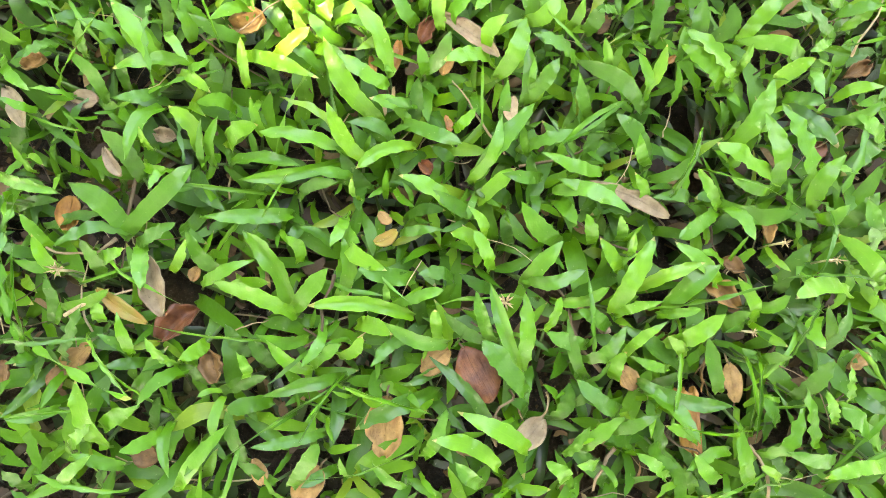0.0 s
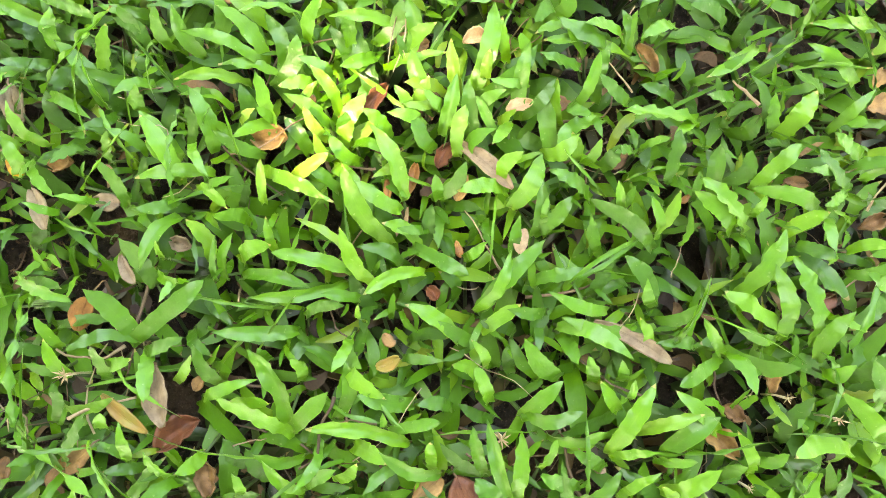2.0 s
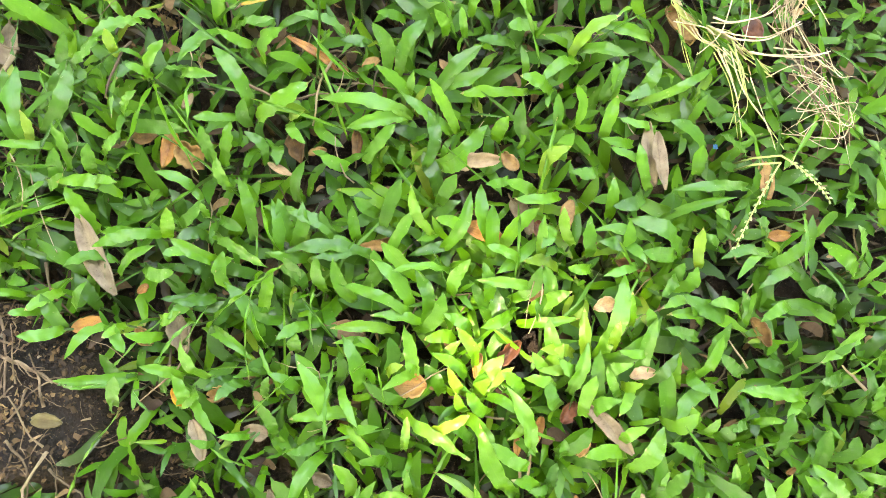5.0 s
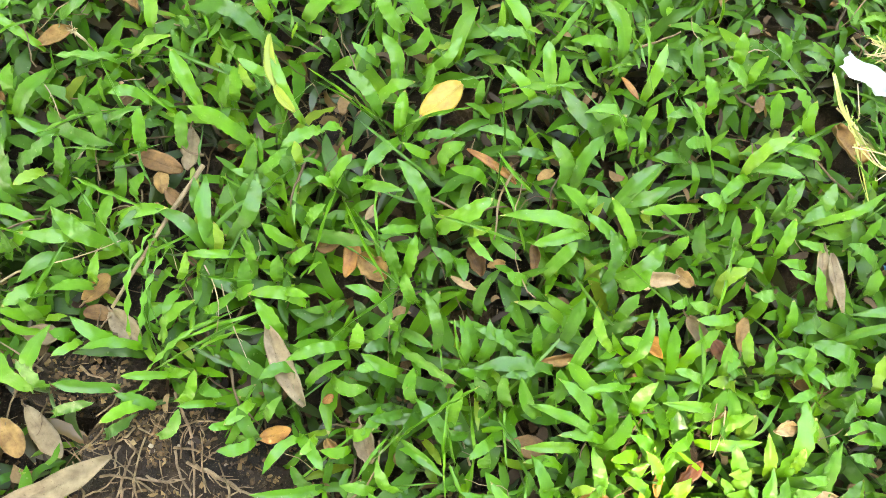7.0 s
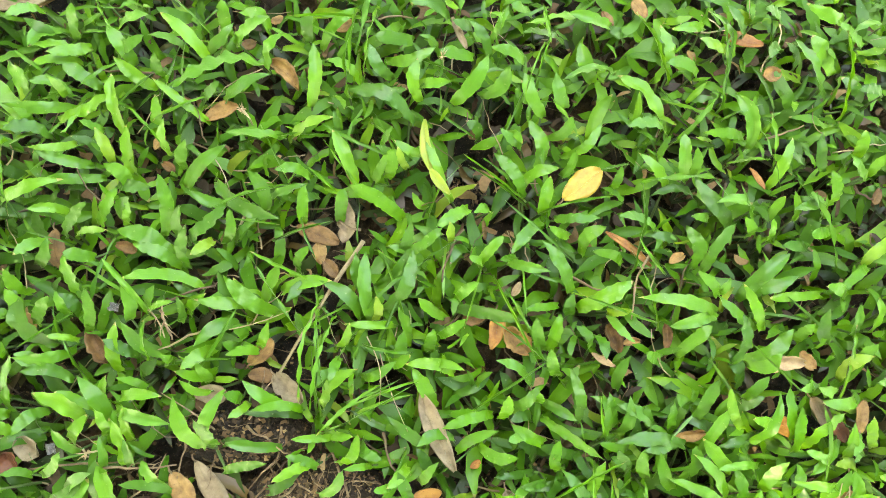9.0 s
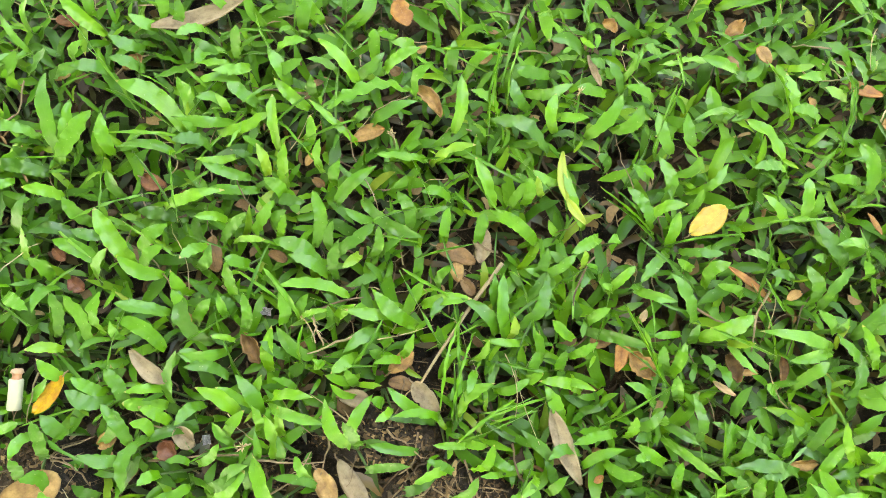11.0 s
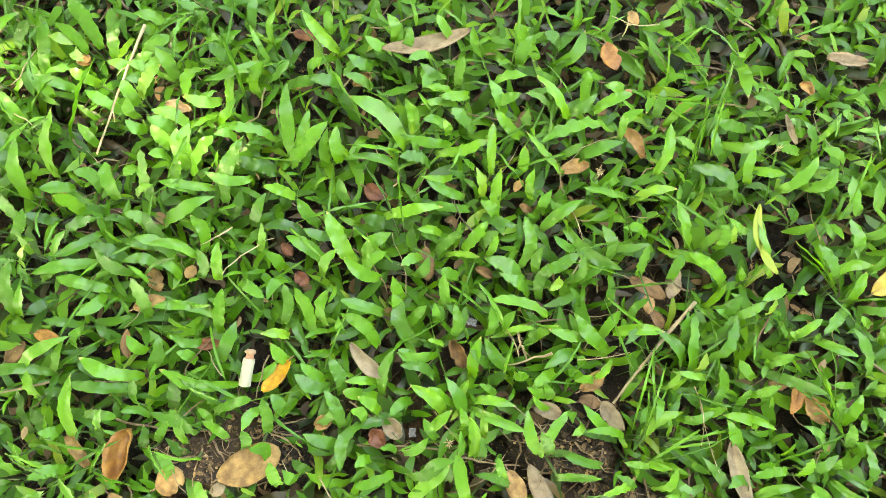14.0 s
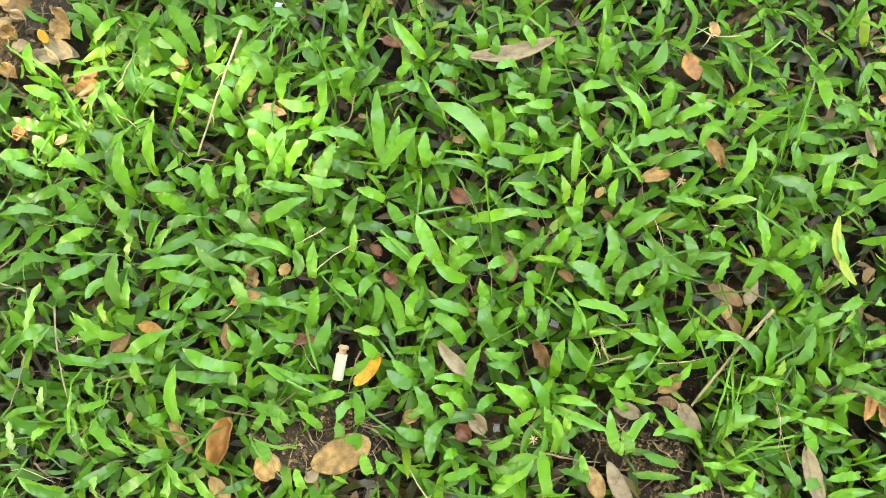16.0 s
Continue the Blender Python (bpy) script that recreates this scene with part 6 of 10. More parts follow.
tuft(-0.426, 0.080, (-6.9, -4.4, 10, 107, 10.1, 10, 5.7, "g"), (0.7, 8.3, 10, 117, 17.7, 10, 6.3, "g"), (6.2, -3.9, 10, 167, 8.4, 10, 7.1, "g"))
tuft(-0.414, 0.319, (-10.9, 1.6, 13, -132, 14.7, 10, 5.3, "g"), (-5.1, 17.0, 14, 155, 10.7, 11, 5.5, "y"), (-0.2, -11.5, 10, 164, 13.8, 10, 5.9, "g"), (0.7, -6.6, 10, -119, 15.7, 10, 7.0, "g"), (5.5, 7.8, 2, -156, 10.2, 10, 5.2, "d"), (10.0, -8.2, 12, 101, 12.9, 10, 5.9, "g"))
tuft(-0.414, 0.261, (-7.4, 6.4, 9, 164, 39.1, 10, 10.1, "g"), (-4.8, -2.4, 15, -158, 28.9, 13, 1.9, "t"), (-2.3, 9.2, 11, 124, 20.5, 10, 7.2, "g"), (-2.2, -11.7, 11, -170, 28.5, 10, 5.6, "g"), (4.1, 1.2, 13, 151, 3.9, 11, 4.2, "y"), (12.6, -2.6, 12, -165, 16.0, 10, 7.1, "g"))
tuft(-0.411, 0.193, (-10.0, -2.4, 11, 138, 28.8, 10, 9.0, "g"), (-2.1, 0.3, 11, 66, 19.8, 10, 7.5, "g"), (0.8, -6.4, 11, 63, 16.1, 10, 6.0, "g"), (3.9, 14.8, 2, 61, 8.0, 10, 6.2, "d"), (7.4, -6.3, 11, 171, 19.4, 10, 7.5, "g"))
tuft(-0.410, 0.102, (-10.1, -1.4, 11, 140, 11.5, 10, 7.2, "g"), (10.1, 1.4, 11, 81, 15.5, 10, 5.7, "g"))
tuft(-0.409, 0.226, (-2.6, 11.0, 1, 179, 7.4, 10, 5.8, "d"), (-1.9, -4.3, 12, 31, 29.8, 10, 6.9, "g"), (4.5, -6.7, 4, -169, 19.9, 10, 6.8, "d"))
tuft(-0.400, 0.290, (-10.2, -1.8, 14, 162, 11.4, 13, 1.9, "t"), (-0.6, 8.8, 10, -150, 19.1, 10, 5.8, "g"), (-0.6, 13.5, 10, -168, 21.0, 10, 5.3, "g"), (1.3, -8.8, 11, -177, 14.5, 10, 5.6, "g"), (2.7, -11.7, 15, 142, 5.5, 11, 4.8, "y"), (3.6, 16.4, 12, -142, 17.1, 10, 6.3, "g"), (3.8, -16.4, 12, -163, 26.4, 10, 5.7, "g"))
tuft(-0.402, 0.072, (-6.3, -5.7, 12, 127, 12.6, 10, 6.2, "g"), (1.5, 0.9, 12, 155, 6.9, 11, 6.2, "y"), (4.8, 4.8, 3, 159, 10.2, 10, 5.8, "d"))
tuft(-0.398, 0.159, (-9.8, -7.0, 13, 124, 7.5, 11, 4.4, "y"), (-2.7, 0.7, 4, -132, 18.2, 10, 5.4, "d"), (4.1, 11.0, 11, -175, 21.4, 10, 6.8, "g"), (8.3, -4.8, 11, 164, 23.3, 10, 7.3, "g"))
tuft(-0.403, 0.123, (-4.9, 1.8, 12, 166, 14.2, 10, 5.8, "g"), (-1.5, -1.2, 13, 179, 16.8, 10, 7.2, "g"), (6.4, -0.6, 11, 130, 18.8, 10, 6.6, "g"))
tuft(-0.387, 0.263, (-11.3, 4.4, 11, 33, 28.6, 10, 6.3, "g"), (0.6, -7.6, 14, -149, 15.8, 11, 4.2, "y"), (10.7, 3.2, 11, -177, 7.0, 10, 4.9, "g"))
tuft(-0.386, 0.330, (-12.0, 4.1, 11, 134, 14.3, 10, 5.8, "g"), (1.4, -11.3, 12, 26, 18.5, 10, 6.5, "g"), (10.6, 7.2, 11, 81, 14.7, 10, 7.4, "g"))
tuft(-0.382, 0.112, (-7.5, -5.4, 11, 136, 19.6, 10, 6.3, "g"), (-7.4, -15.3, 12, -177, 16.0, 10, 6.2, "g"), (0.4, -2.5, 13, -87, 22.7, 10, 6.5, "g"), (3.1, 14.7, 9, -168, 16.2, 10, 6.4, "g"), (3.2, 0.4, 12, 155, 8.7, 10, 5.7, "g"), (8.2, 8.2, 10, 162, 13.1, 10, 5.8, "g"))
tuft(-0.381, 0.210, (-7.3, -2.6, 2, 121, 16.3, 10, 6.8, "d"), (-3.9, -2.9, 11, -127, 12.1, 10, 6.0, "g"), (-2.8, -14.2, 12, 71, 11.6, 10, 6.0, "g"), (0.7, 13.3, 12, -158, 12.5, 11, 4.7, "y"), (3.6, 2.6, 11, 58, 18.6, 10, 5.5, "g"), (9.6, 3.7, 12, 12, 16.5, 11, 3.3, "y"))
tuft(-0.388, 0.082, (0.0, 0.0, 4, 68, 21.3, 10, 5.8, "d"))
tuft(-0.380, 0.300, (-5.5, -12.0, 12, 164, 14.9, 10, 6.9, "g"), (-1.3, 7.0, 11, 29, 16.7, 10, 6.4, "g"), (6.8, 5.0, 11, 138, 17.6, 10, 7.0, "g"))
tuft(-0.379, 0.170, (-6.0, -3.6, 12, 109, 15.4, 10, 6.5, "g"), (-5.8, 12.3, 11, 140, 12.4, 10, 6.0, "g"), (1.9, -0.7, 10, 65, 14.6, 10, 5.9, "g"), (9.9, -8.0, 10, 135, 26.6, 10, 8.1, "g"))
tuft(-0.370, 0.129, (-10.3, 5.3, 10, -161, 16.0, 10, 5.2, "g"), (-6.3, 1.4, 10, 95, 24.0, 10, 6.6, "g"), (7.1, -9.7, 4, -151, 20.5, 10, 5.8, "d"), (9.4, 3.1, 10, -119, 12.7, 10, 5.8, "g"))
tuft(-0.368, 0.251, (-9.6, 3.2, 4, 157, 12.8, 10, 4.9, "d"), (-8.7, -3.7, 13, -177, 20.6, 10, 5.6, "g"), (-3.3, -8.3, 9, -159, 22.0, 10, 5.1, "g"), (1.2, 18.1, 12, 110, 23.8, 11, 5.1, "y"), (1.4, 1.4, 13, 120, 12.2, 11, 5.3, "y"), (7.3, -9.3, 10, -0, 18.5, 10, 6.2, "g"), (11.6, -1.4, 10, 104, 20.1, 10, 6.5, "g"))
tuft(-0.356, 0.099, (-12.6, -2.7, 13, -134, 6.4, 10, 5.6, "g"), (-1.3, 5.7, 11, -175, 7.6, 10, 3.8, "g"), (0.7, -6.4, 9, -141, 18.4, 10, 6.2, "g"), (3.3, 6.6, 11, 56, 15.2, 10, 4.6, "g"), (10.0, -3.2, 10, 38, 19.6, 10, 5.7, "g"))
tuft(-0.359, 0.345, (-8.9, -0.2, 11, 149, 20.3, 10, 7.1, "g"), (1.9, 12.4, 9, -179, 10.3, 10, 7.1, "g"), (7.1, -12.1, 12, -168, 12.7, 10, 6.5, "g"))
tuft(-0.357, 0.223, (-6.8, -1.7, 9, 71, 17.8, 10, 6.7, "g"), (-4.7, -18.5, 10, -171, 9.0, 10, 6.1, "g"), (1.9, 2.5, 10, 57, 11.2, 10, 6.7, "g"), (2.9, 18.5, 12, 151, 11.9, 10, 6.7, "g"), (6.7, -0.9, 10, 92, 11.6, 10, 4.7, "g"))
tuft(-0.358, 0.173, (-5.3, 3.7, 12, 115, 8.1, 11, 4.6, "y"), (-2.2, 13.4, 13, 119, 17.6, 10, 5.9, "g"), (-2.1, 5.3, 9, 153, 10.3, 10, 5.9, "g"), (1.1, -13.2, 13, -160, 20.6, 10, 5.8, "g"), (3.3, -7.2, 14, -176, 8.0, 11, 3.2, "y"), (5.3, -2.1, 10, 103, 17.9, 10, 5.4, "g"))
tuft(-0.358, 0.150, (-3.9, 0.9, 13, 164, 13.9, 10, 6.6, "g"), (3.9, -0.9, 12, -173, 16.9, 10, 5.8, "g"))
tuft(-0.351, 0.299, (-8.8, -5.1, 11, 158, 19.3, 10, 6.4, "g"), (-4.0, 1.5, 10, 119, 9.3, 10, 5.8, "g"), (12.8, 3.6, 4, -143, 17.0, 10, 5.7, "d"))
tuft(-0.345, 0.270, (-7.5, 1.5, 9, 96, 15.3, 10, 6.0, "g"), (2.4, 7.1, 3, 111, 15.7, 10, 5.0, "d"), (5.1, -8.6, 13, 109, 12.7, 11, 4.8, "y"))
tuft(-0.339, 0.320, (-10.0, -3.3, 12, 179, 15.1, 10, 5.3, "g"), (0.7, -4.6, 13, 150, 26.8, 10, 6.7, "g"), (1.9, -2.7, 12, 52, 17.0, 10, 5.9, "g"), (7.4, 10.7, 9, 109, 13.1, 10, 6.6, "g"))
tuft(-0.338, 0.126, (-6.3, -4.2, 10, 65, 15.1, 10, 5.7, "g"), (-4.5, 8.3, 13, 167, 20.3, 10, 7.3, "g"), (-4.4, -13.2, 1, 136, 10.9, 10, 4.5, "d"), (-1.8, -6.5, 12, 144, 12.1, 10, 4.8, "g"), (-0.7, -26.9, 13, 51, 18.0, 10, 6.4, "g"), (0.1, 12.8, 12, 166, 15.7, 10, 4.7, "g"), (2.6, 16.7, 9, 90, 10.5, 10, 4.5, "g"), (6.4, 10.5, 11, 137, 19.9, 10, 7.2, "g"), (8.5, 2.5, 12, 115, 10.6, 11, 4.7, "y"))
tuft(-0.333, 0.094, (-6.9, -7.6, 10, 65, 25.8, 10, 7.6, "g"), (6.9, 7.6, 11, 96, 16.3, 10, 5.6, "g"))
tuft(-0.326, 0.159, (-8.3, -1.6, 10, 99, 20.6, 10, 6.4, "g"), (-7.8, 21.6, 15, 107, 14.9, 11, 5.9, "y"), (-3.0, -14.5, 12, 17, 21.7, 10, 5.2, "g"), (-1.5, 6.4, 10, 166, 13.8, 10, 5.8, "g"), (-1.3, -1.8, 3, 39, 11.3, 10, 5.9, "d"), (-0.4, -19.0, 15, 1, 28.7, 11, 5.2, "y"), (6.7, 6.8, 17, 96, 16.5, 13, 1.7, "t"), (6.9, -7.1, 11, 171, 9.5, 11, 4.0, "y"), (8.7, 9.3, 10, 152, 20.7, 10, 6.7, "g"))
tuft(-0.328, 0.290, (-4.1, 2.0, 13, 40, 10.6, 10, 4.9, "g"), (-2.1, -7.1, 11, 156, 28.7, 10, 4.3, "g"), (6.2, 5.1, 11, 41, 23.1, 10, 7.8, "g"))
tuft(-0.324, 0.252, (-7.6, 4.1, 12, 85, 11.7, 10, 5.7, "g"), (-3.2, -3.2, 12, 52, 25.3, 10, 6.5, "g"), (10.9, -0.9, 11, -19, 35.1, 10, 6.5, "g"))
tuft(-0.321, 0.218, (-9.7, 6.4, 13, 109, 24.6, 10, 6.6, "g"), (-6.0, -4.5, 9, 167, 24.7, 10, 8.3, "g"), (-1.7, 4.4, 13, 96, 13.3, 10, 5.5, "g"), (-1.1, -7.9, 9, 168, 19.3, 10, 6.1, "g"), (1.2, 3.8, 10, 50, 24.7, 10, 7.0, "g"), (4.7, -7.9, 13, 96, 17.9, 10, 5.9, "g"), (12.7, 5.8, 12, -113, 9.9, 11, 5.0, "y"))
tuft(-0.321, 0.121, (-6.6, 4.3, 9, 87, 14.2, 10, 4.4, "g"), (-5.7, -7.3, 11, 101, 13.7, 10, 3.9, "g"), (2.5, -2.5, 10, 119, 19.8, 10, 6.3, "g"), (3.6, 8.4, 13, 111, 12.1, 11, 4.4, "y"), (6.1, -2.9, 12, 109, 10.5, 10, 4.4, "g"))
tuft(-0.318, 0.187, (-9.5, -1.1, 15, 141, 28.2, 11, 2.7, "y"), (-9.4, -0.7, 11, 81, 10.6, 10, 5.4, "g"), (-7.4, -1.6, 15, 27, 13.7, 11, 3.5, "y"), (5.4, -2.8, 9, 102, 10.0, 10, 4.9, "g"), (8.3, 1.4, 10, 50, 13.4, 10, 5.4, "g"), (12.6, 4.9, 4, 150, 17.5, 10, 4.7, "d"))
tuft(-0.313, 0.324, (-9.9, 0.5, 15, 38, 18.7, 11, 6.7, "y"), (0.7, -5.7, 10, -144, 42.2, 10, 8.0, "g"), (1.6, 13.8, 11, -176, 11.7, 11, 6.5, "y"), (7.6, -8.6, 15, 67, 15.1, 11, 6.4, "y"))
tuft(-0.303, 0.107, (-10.7, -11.2, 11, 122, 24.6, 10, 7.0, "g"), (4.3, 6.7, 13, 132, 12.2, 11, 4.6, "y"), (6.4, 4.6, 12, -177, 17.5, 10, 4.4, "g"))
tuft(-0.302, 0.168, (-11.6, -2.3, 12, 17, 6.3, 11, 4.3, "y"), (-7.0, -1.7, 13, 160, 2.6, 11, 4.0, "y"), (7.8, 6.9, 11, -128, 14.1, 10, 6.2, "g"), (10.8, -2.9, 10, -168, 14.8, 10, 5.8, "g"))
tuft(-0.306, 0.214, (-4.2, -10.8, 13, -169, 30.9, 10, 6.3, "g"), (4.2, 10.8, 12, 89, 13.6, 10, 5.0, "g"))
tuft(-0.293, 0.242, (-14.7, 0.4, 13, 176, 13.0, 10, 5.0, "g"), (-5.2, -15.2, 9, 51, 14.8, 10, 5.2, "g"), (5.8, 3.6, 13, 128, 16.5, 10, 6.5, "g"), (6.9, 2.9, 1, -117, 5.8, 10, 4.6, "d"), (7.2, 8.3, 13, 30, 17.3, 10, 4.4, "g"))
tuft(-0.285, 0.289, (-5.6, -6.8, 11, -167, 24.7, 10, 5.4, "g"), (-0.3, -6.8, 11, 34, 21.8, 11, 5.4, "y"), (5.9, 13.6, 15, 99, 24.7, 11, 6.6, "y"))
tuft(-0.282, 0.165, (-8.8, -3.9, 11, 139, 8.4, 10, 5.3, "g"), (-8.4, -9.1, 13, 165, 11.2, 10, 4.0, "g"), (-0.6, 14.4, 9, -174, 5.4, 10, 5.0, "g"), (0.1, 17.6, 9, 129, 5.9, 10, 5.5, "g"), (6.5, -9.4, 11, 162, 5.3, 10, 5.4, "g"), (11.1, -9.7, 14, -125, 7.5, 11, 4.1, "y"))
tuft(-0.286, 0.335, (-3.9, 0.2, 12, 98, 11.9, 10, 6.2, "g"), (3.9, -0.2, 10, 53, 23.7, 10, 5.4, "g"))
tuft(-0.282, 0.132, (-6.2, 1.2, 14, 126, 22.0, 11, 6.7, "y"), (-4.6, 1.5, 14, 75, 26.3, 11, 5.9, "y"), (1.1, 1.9, 5, 21, 14.2, 10, 4.0, "d"), (1.1, 2.4, 12, 138, 13.5, 10, 6.2, "g"), (8.6, -7.0, 13, 23, 20.8, 10, 4.3, "g"))
tuft(-0.278, 0.191, (-9.2, -2.4, 12, -131, 18.2, 10, 6.7, "g"), (-7.0, 7.5, 10, -170, 21.0, 10, 6.0, "g"), (0.9, 11.0, 10, 75, 16.6, 10, 5.6, "g"), (4.9, -12.5, 14, -154, 11.0, 11, 4.5, "y"), (5.1, 6.5, 10, 155, 25.7, 10, 7.6, "g"), (5.3, -10.0, 13, 71, 10.3, 11, 4.5, "y"))
tuft(-0.274, 0.250, (-10.2, 2.4, 4, -161, 8.1, 10, 4.6, "d"), (-3.4, -19.0, 15, 24, 27.7, 13, 1.2, "t"), (1.6, 15.5, 11, -166, 13.4, 10, 5.1, "g"), (4.9, -7.0, 11, 96, 15.8, 10, 5.5, "g"), (7.1, 8.2, 3, -139, 9.6, 10, 4.9, "d"))
tuft(-0.261, 0.215, (-8.1, -6.6, 11, 21, 22.8, 10, 6.3, "g"), (-4.1, 4.2, 10, 70, 11.4, 10, 4.4, "g"), (4.4, 0.3, 17, 169, 28.4, 13, 1.6, "t"), (7.7, 2.1, 12, -127, 17.8, 10, 5.1, "g"))
tuft(-0.265, 0.350, (0.0, 0.0, 17, -157, 34.9, 13, 1.7, "t"))
tuft(-0.256, 0.292, (-7.1, -3.3, 12, 108, 8.2, 10, 3.2, "g"), (-6.9, 19.5, 17, 94, 34.0, 13, 1.4, "t"), (-1.2, -12.7, 1, 12, 11.4, 10, 4.7, "d"), (15.2, -3.5, 10, 65, 7.9, 10, 3.8, "g"))
tuft(-0.251, 0.326, (-9.2, -6.3, 10, 167, 16.2, 10, 5.9, "g"), (3.6, 7.3, 10, 19, 22.6, 10, 5.9, "g"), (5.5, -1.0, 10, 138, 16.1, 10, 6.5, "g"))
tuft(-0.246, 0.154, (-11.7, 3.3, 11, 156, 18.4, 10, 5.9, "g"), (-8.1, -15.2, 10, -174, 20.9, 10, 4.9, "g"), (-3.9, 0.4, 4, -169, 23.3, 10, 5.5, "d"), (-2.7, 3.3, 11, -168, 19.5, 10, 4.9, "g"), (5.5, 4.6, 14, 98, 28.7, 13, 1.4, "t"), (5.9, -9.6, 12, -61, 3.4, 11, 2.9, "y"), (7.4, 8.3, 12, 56, 21.0, 11, 5.9, "y"), (7.5, 5.0, 13, 109, 27.4, 13, 1.2, "t"))
tuft(-0.250, 0.262, (-7.6, -1.4, 14, 158, 12.8, 13, 1.5, "t"), (-1.8, -14.7, 11, 91, 12.4, 10, 6.0, "g"), (-0.1, 6.5, 12, 125, 23.3, 10, 6.6, "g"), (9.6, 9.5, 9, 63, 15.4, 10, 5.4, "g"))
tuft(-0.257, 0.118, (0.0, 0.0, 2, 38, 20.7, 10, 5.0, "d"))
tuft(-0.243, 0.185, (-10.9, 4.2, 16, 136, 42.8, 13, 1.3, "t"), (-9.3, 2.0, 10, 121, 14.4, 10, 4.5, "g"), (5.9, 3.4, 13, 71, 10.3, 11, 3.8, "y"), (6.8, -1.9, 12, -92, 10.9, 10, 4.5, "g"), (7.5, -7.6, 11, -129, 13.8, 10, 4.8, "g"))
tuft(-0.232, 0.356, (-7.2, -8.9, 10, -158, 17.4, 10, 6.6, "g"), (7.2, 8.9, 10, -174, 17.8, 10, 6.7, "g"))
tuft(-0.230, 0.140, (-6.5, -4.3, 13, -142, 16.7, 10, 5.2, "g"), (-4.8, -5.1, 13, 168, 12.3, 10, 4.3, "g"), (-4.4, 10.9, 9, 2, 12.7, 10, 4.2, "g"), (-1.8, 8.0, 13, -169, 14.5, 11, 3.6, "y"), (-0.1, -16.8, 9, 58, 14.7, 10, 4.8, "g"), (5.2, -1.7, 12, 66, 14.6, 10, 4.8, "g"), (12.3, 9.0, 9, -24, 11.3, 10, 4.9, "g"))
tuft(-0.230, 0.284, (-5.2, 1.8, 11, -169, 7.7, 10, 4.0, "g"), (-4.4, -13.0, 3, -94, 9.0, 10, 4.6, "d"), (-3.7, -11.2, 12, 92, 11.5, 10, 5.7, "g"), (-0.9, 22.8, 10, 172, 31.2, 10, 7.3, "g"), (4.1, -5.0, 13, 132, 6.9, 11, 3.7, "y"), (10.1, 4.6, 11, 179, 13.6, 10, 4.8, "g"))
tuft(-0.225, 0.209, (-8.1, 7.1, 10, 112, 17.1, 10, 5.9, "g"), (-6.9, -3.7, 12, 153, 21.9, 10, 6.4, "g"), (-0.8, 11.3, 11, 60, 22.1, 10, 5.7, "g"), (-0.2, -6.2, 11, 107, 31.7, 10, 6.3, "g"), (1.2, -5.4, 14, 95, 8.8, 11, 4.3, "y"), (5.3, 2.3, 11, 75, 27.5, 10, 6.9, "g"), (9.5, -5.4, 10, -166, 21.5, 10, 3.8, "g"))
tuft(-0.228, 0.173, (-4.1, -4.0, 1, 43, 17.3, 10, 5.0, "d"), (4.1, 4.0, 11, 36, 16.4, 10, 4.5, "g"))
tuft(-0.219, 0.322, (-10.5, 1.6, 12, -1, 16.4, 11, 5.3, "y"), (-10.0, -5.3, 11, 102, 16.3, 10, 6.5, "g"), (3.0, 11.4, 2, -158, 8.1, 10, 6.1, "d"), (7.8, -4.9, 2, -171, 16.5, 10, 5.1, "d"), (9.7, -2.8, 13, 63, 25.1, 10, 7.6, "g"))
tuft(-0.218, 0.248, (-6.3, 7.3, 12, 165, 26.5, 10, 6.8, "g"), (-1.3, -11.2, 13, 80, 13.9, 10, 5.2, "g"), (2.4, -10.2, 12, 47, 19.2, 10, 5.2, "g"), (5.2, 14.2, 9, 153, 8.3, 10, 4.0, "g"))
tuft(-0.205, 0.191, (-10.0, -2.9, 9, 13, 10.4, 10, 5.1, "g"), (-5.3, -4.3, 2, 166, 17.6, 10, 4.4, "d"), (-3.6, -3.3, 10, 94, 13.8, 10, 6.0, "g"), (-2.9, 13.4, 2, 145, 21.9, 10, 4.7, "d"), (-1.8, 5.1, 10, 119, 16.0, 10, 4.6, "g"), (4.4, -11.0, 14, -146, 34.5, 13, 1.4, "t"), (8.5, 4.4, 10, 91, 9.5, 10, 5.6, "g"), (10.8, -1.4, 13, -0, 14.9, 10, 4.3, "g"))
tuft(-0.198, 0.140, (-13.2, -0.1, 11, -166, 11.3, 11, 3.2, "y"), (-4.1, 16.2, 3, 168, 24.8, 10, 3.0, "d"), (-2.7, -6.0, 14, -159, 6.1, 11, 3.6, "y"), (2.8, 2.7, 13, -125, 10.4, 11, 4.8, "y"), (7.0, -10.5, 12, 121, 13.1, 10, 5.3, "g"), (10.1, -2.2, 12, 66, 11.0, 10, 4.8, "g"))
tuft(-0.204, 0.352, (-6.6, 8.9, 11, -156, 10.3, 10, 6.0, "g"), (-3.2, -7.7, 11, -162, 15.9, 10, 6.0, "g"), (4.8, 2.2, 12, 76, 16.3, 11, 3.9, "y"), (5.0, -3.5, 10, 137, 15.9, 10, 6.0, "g"))
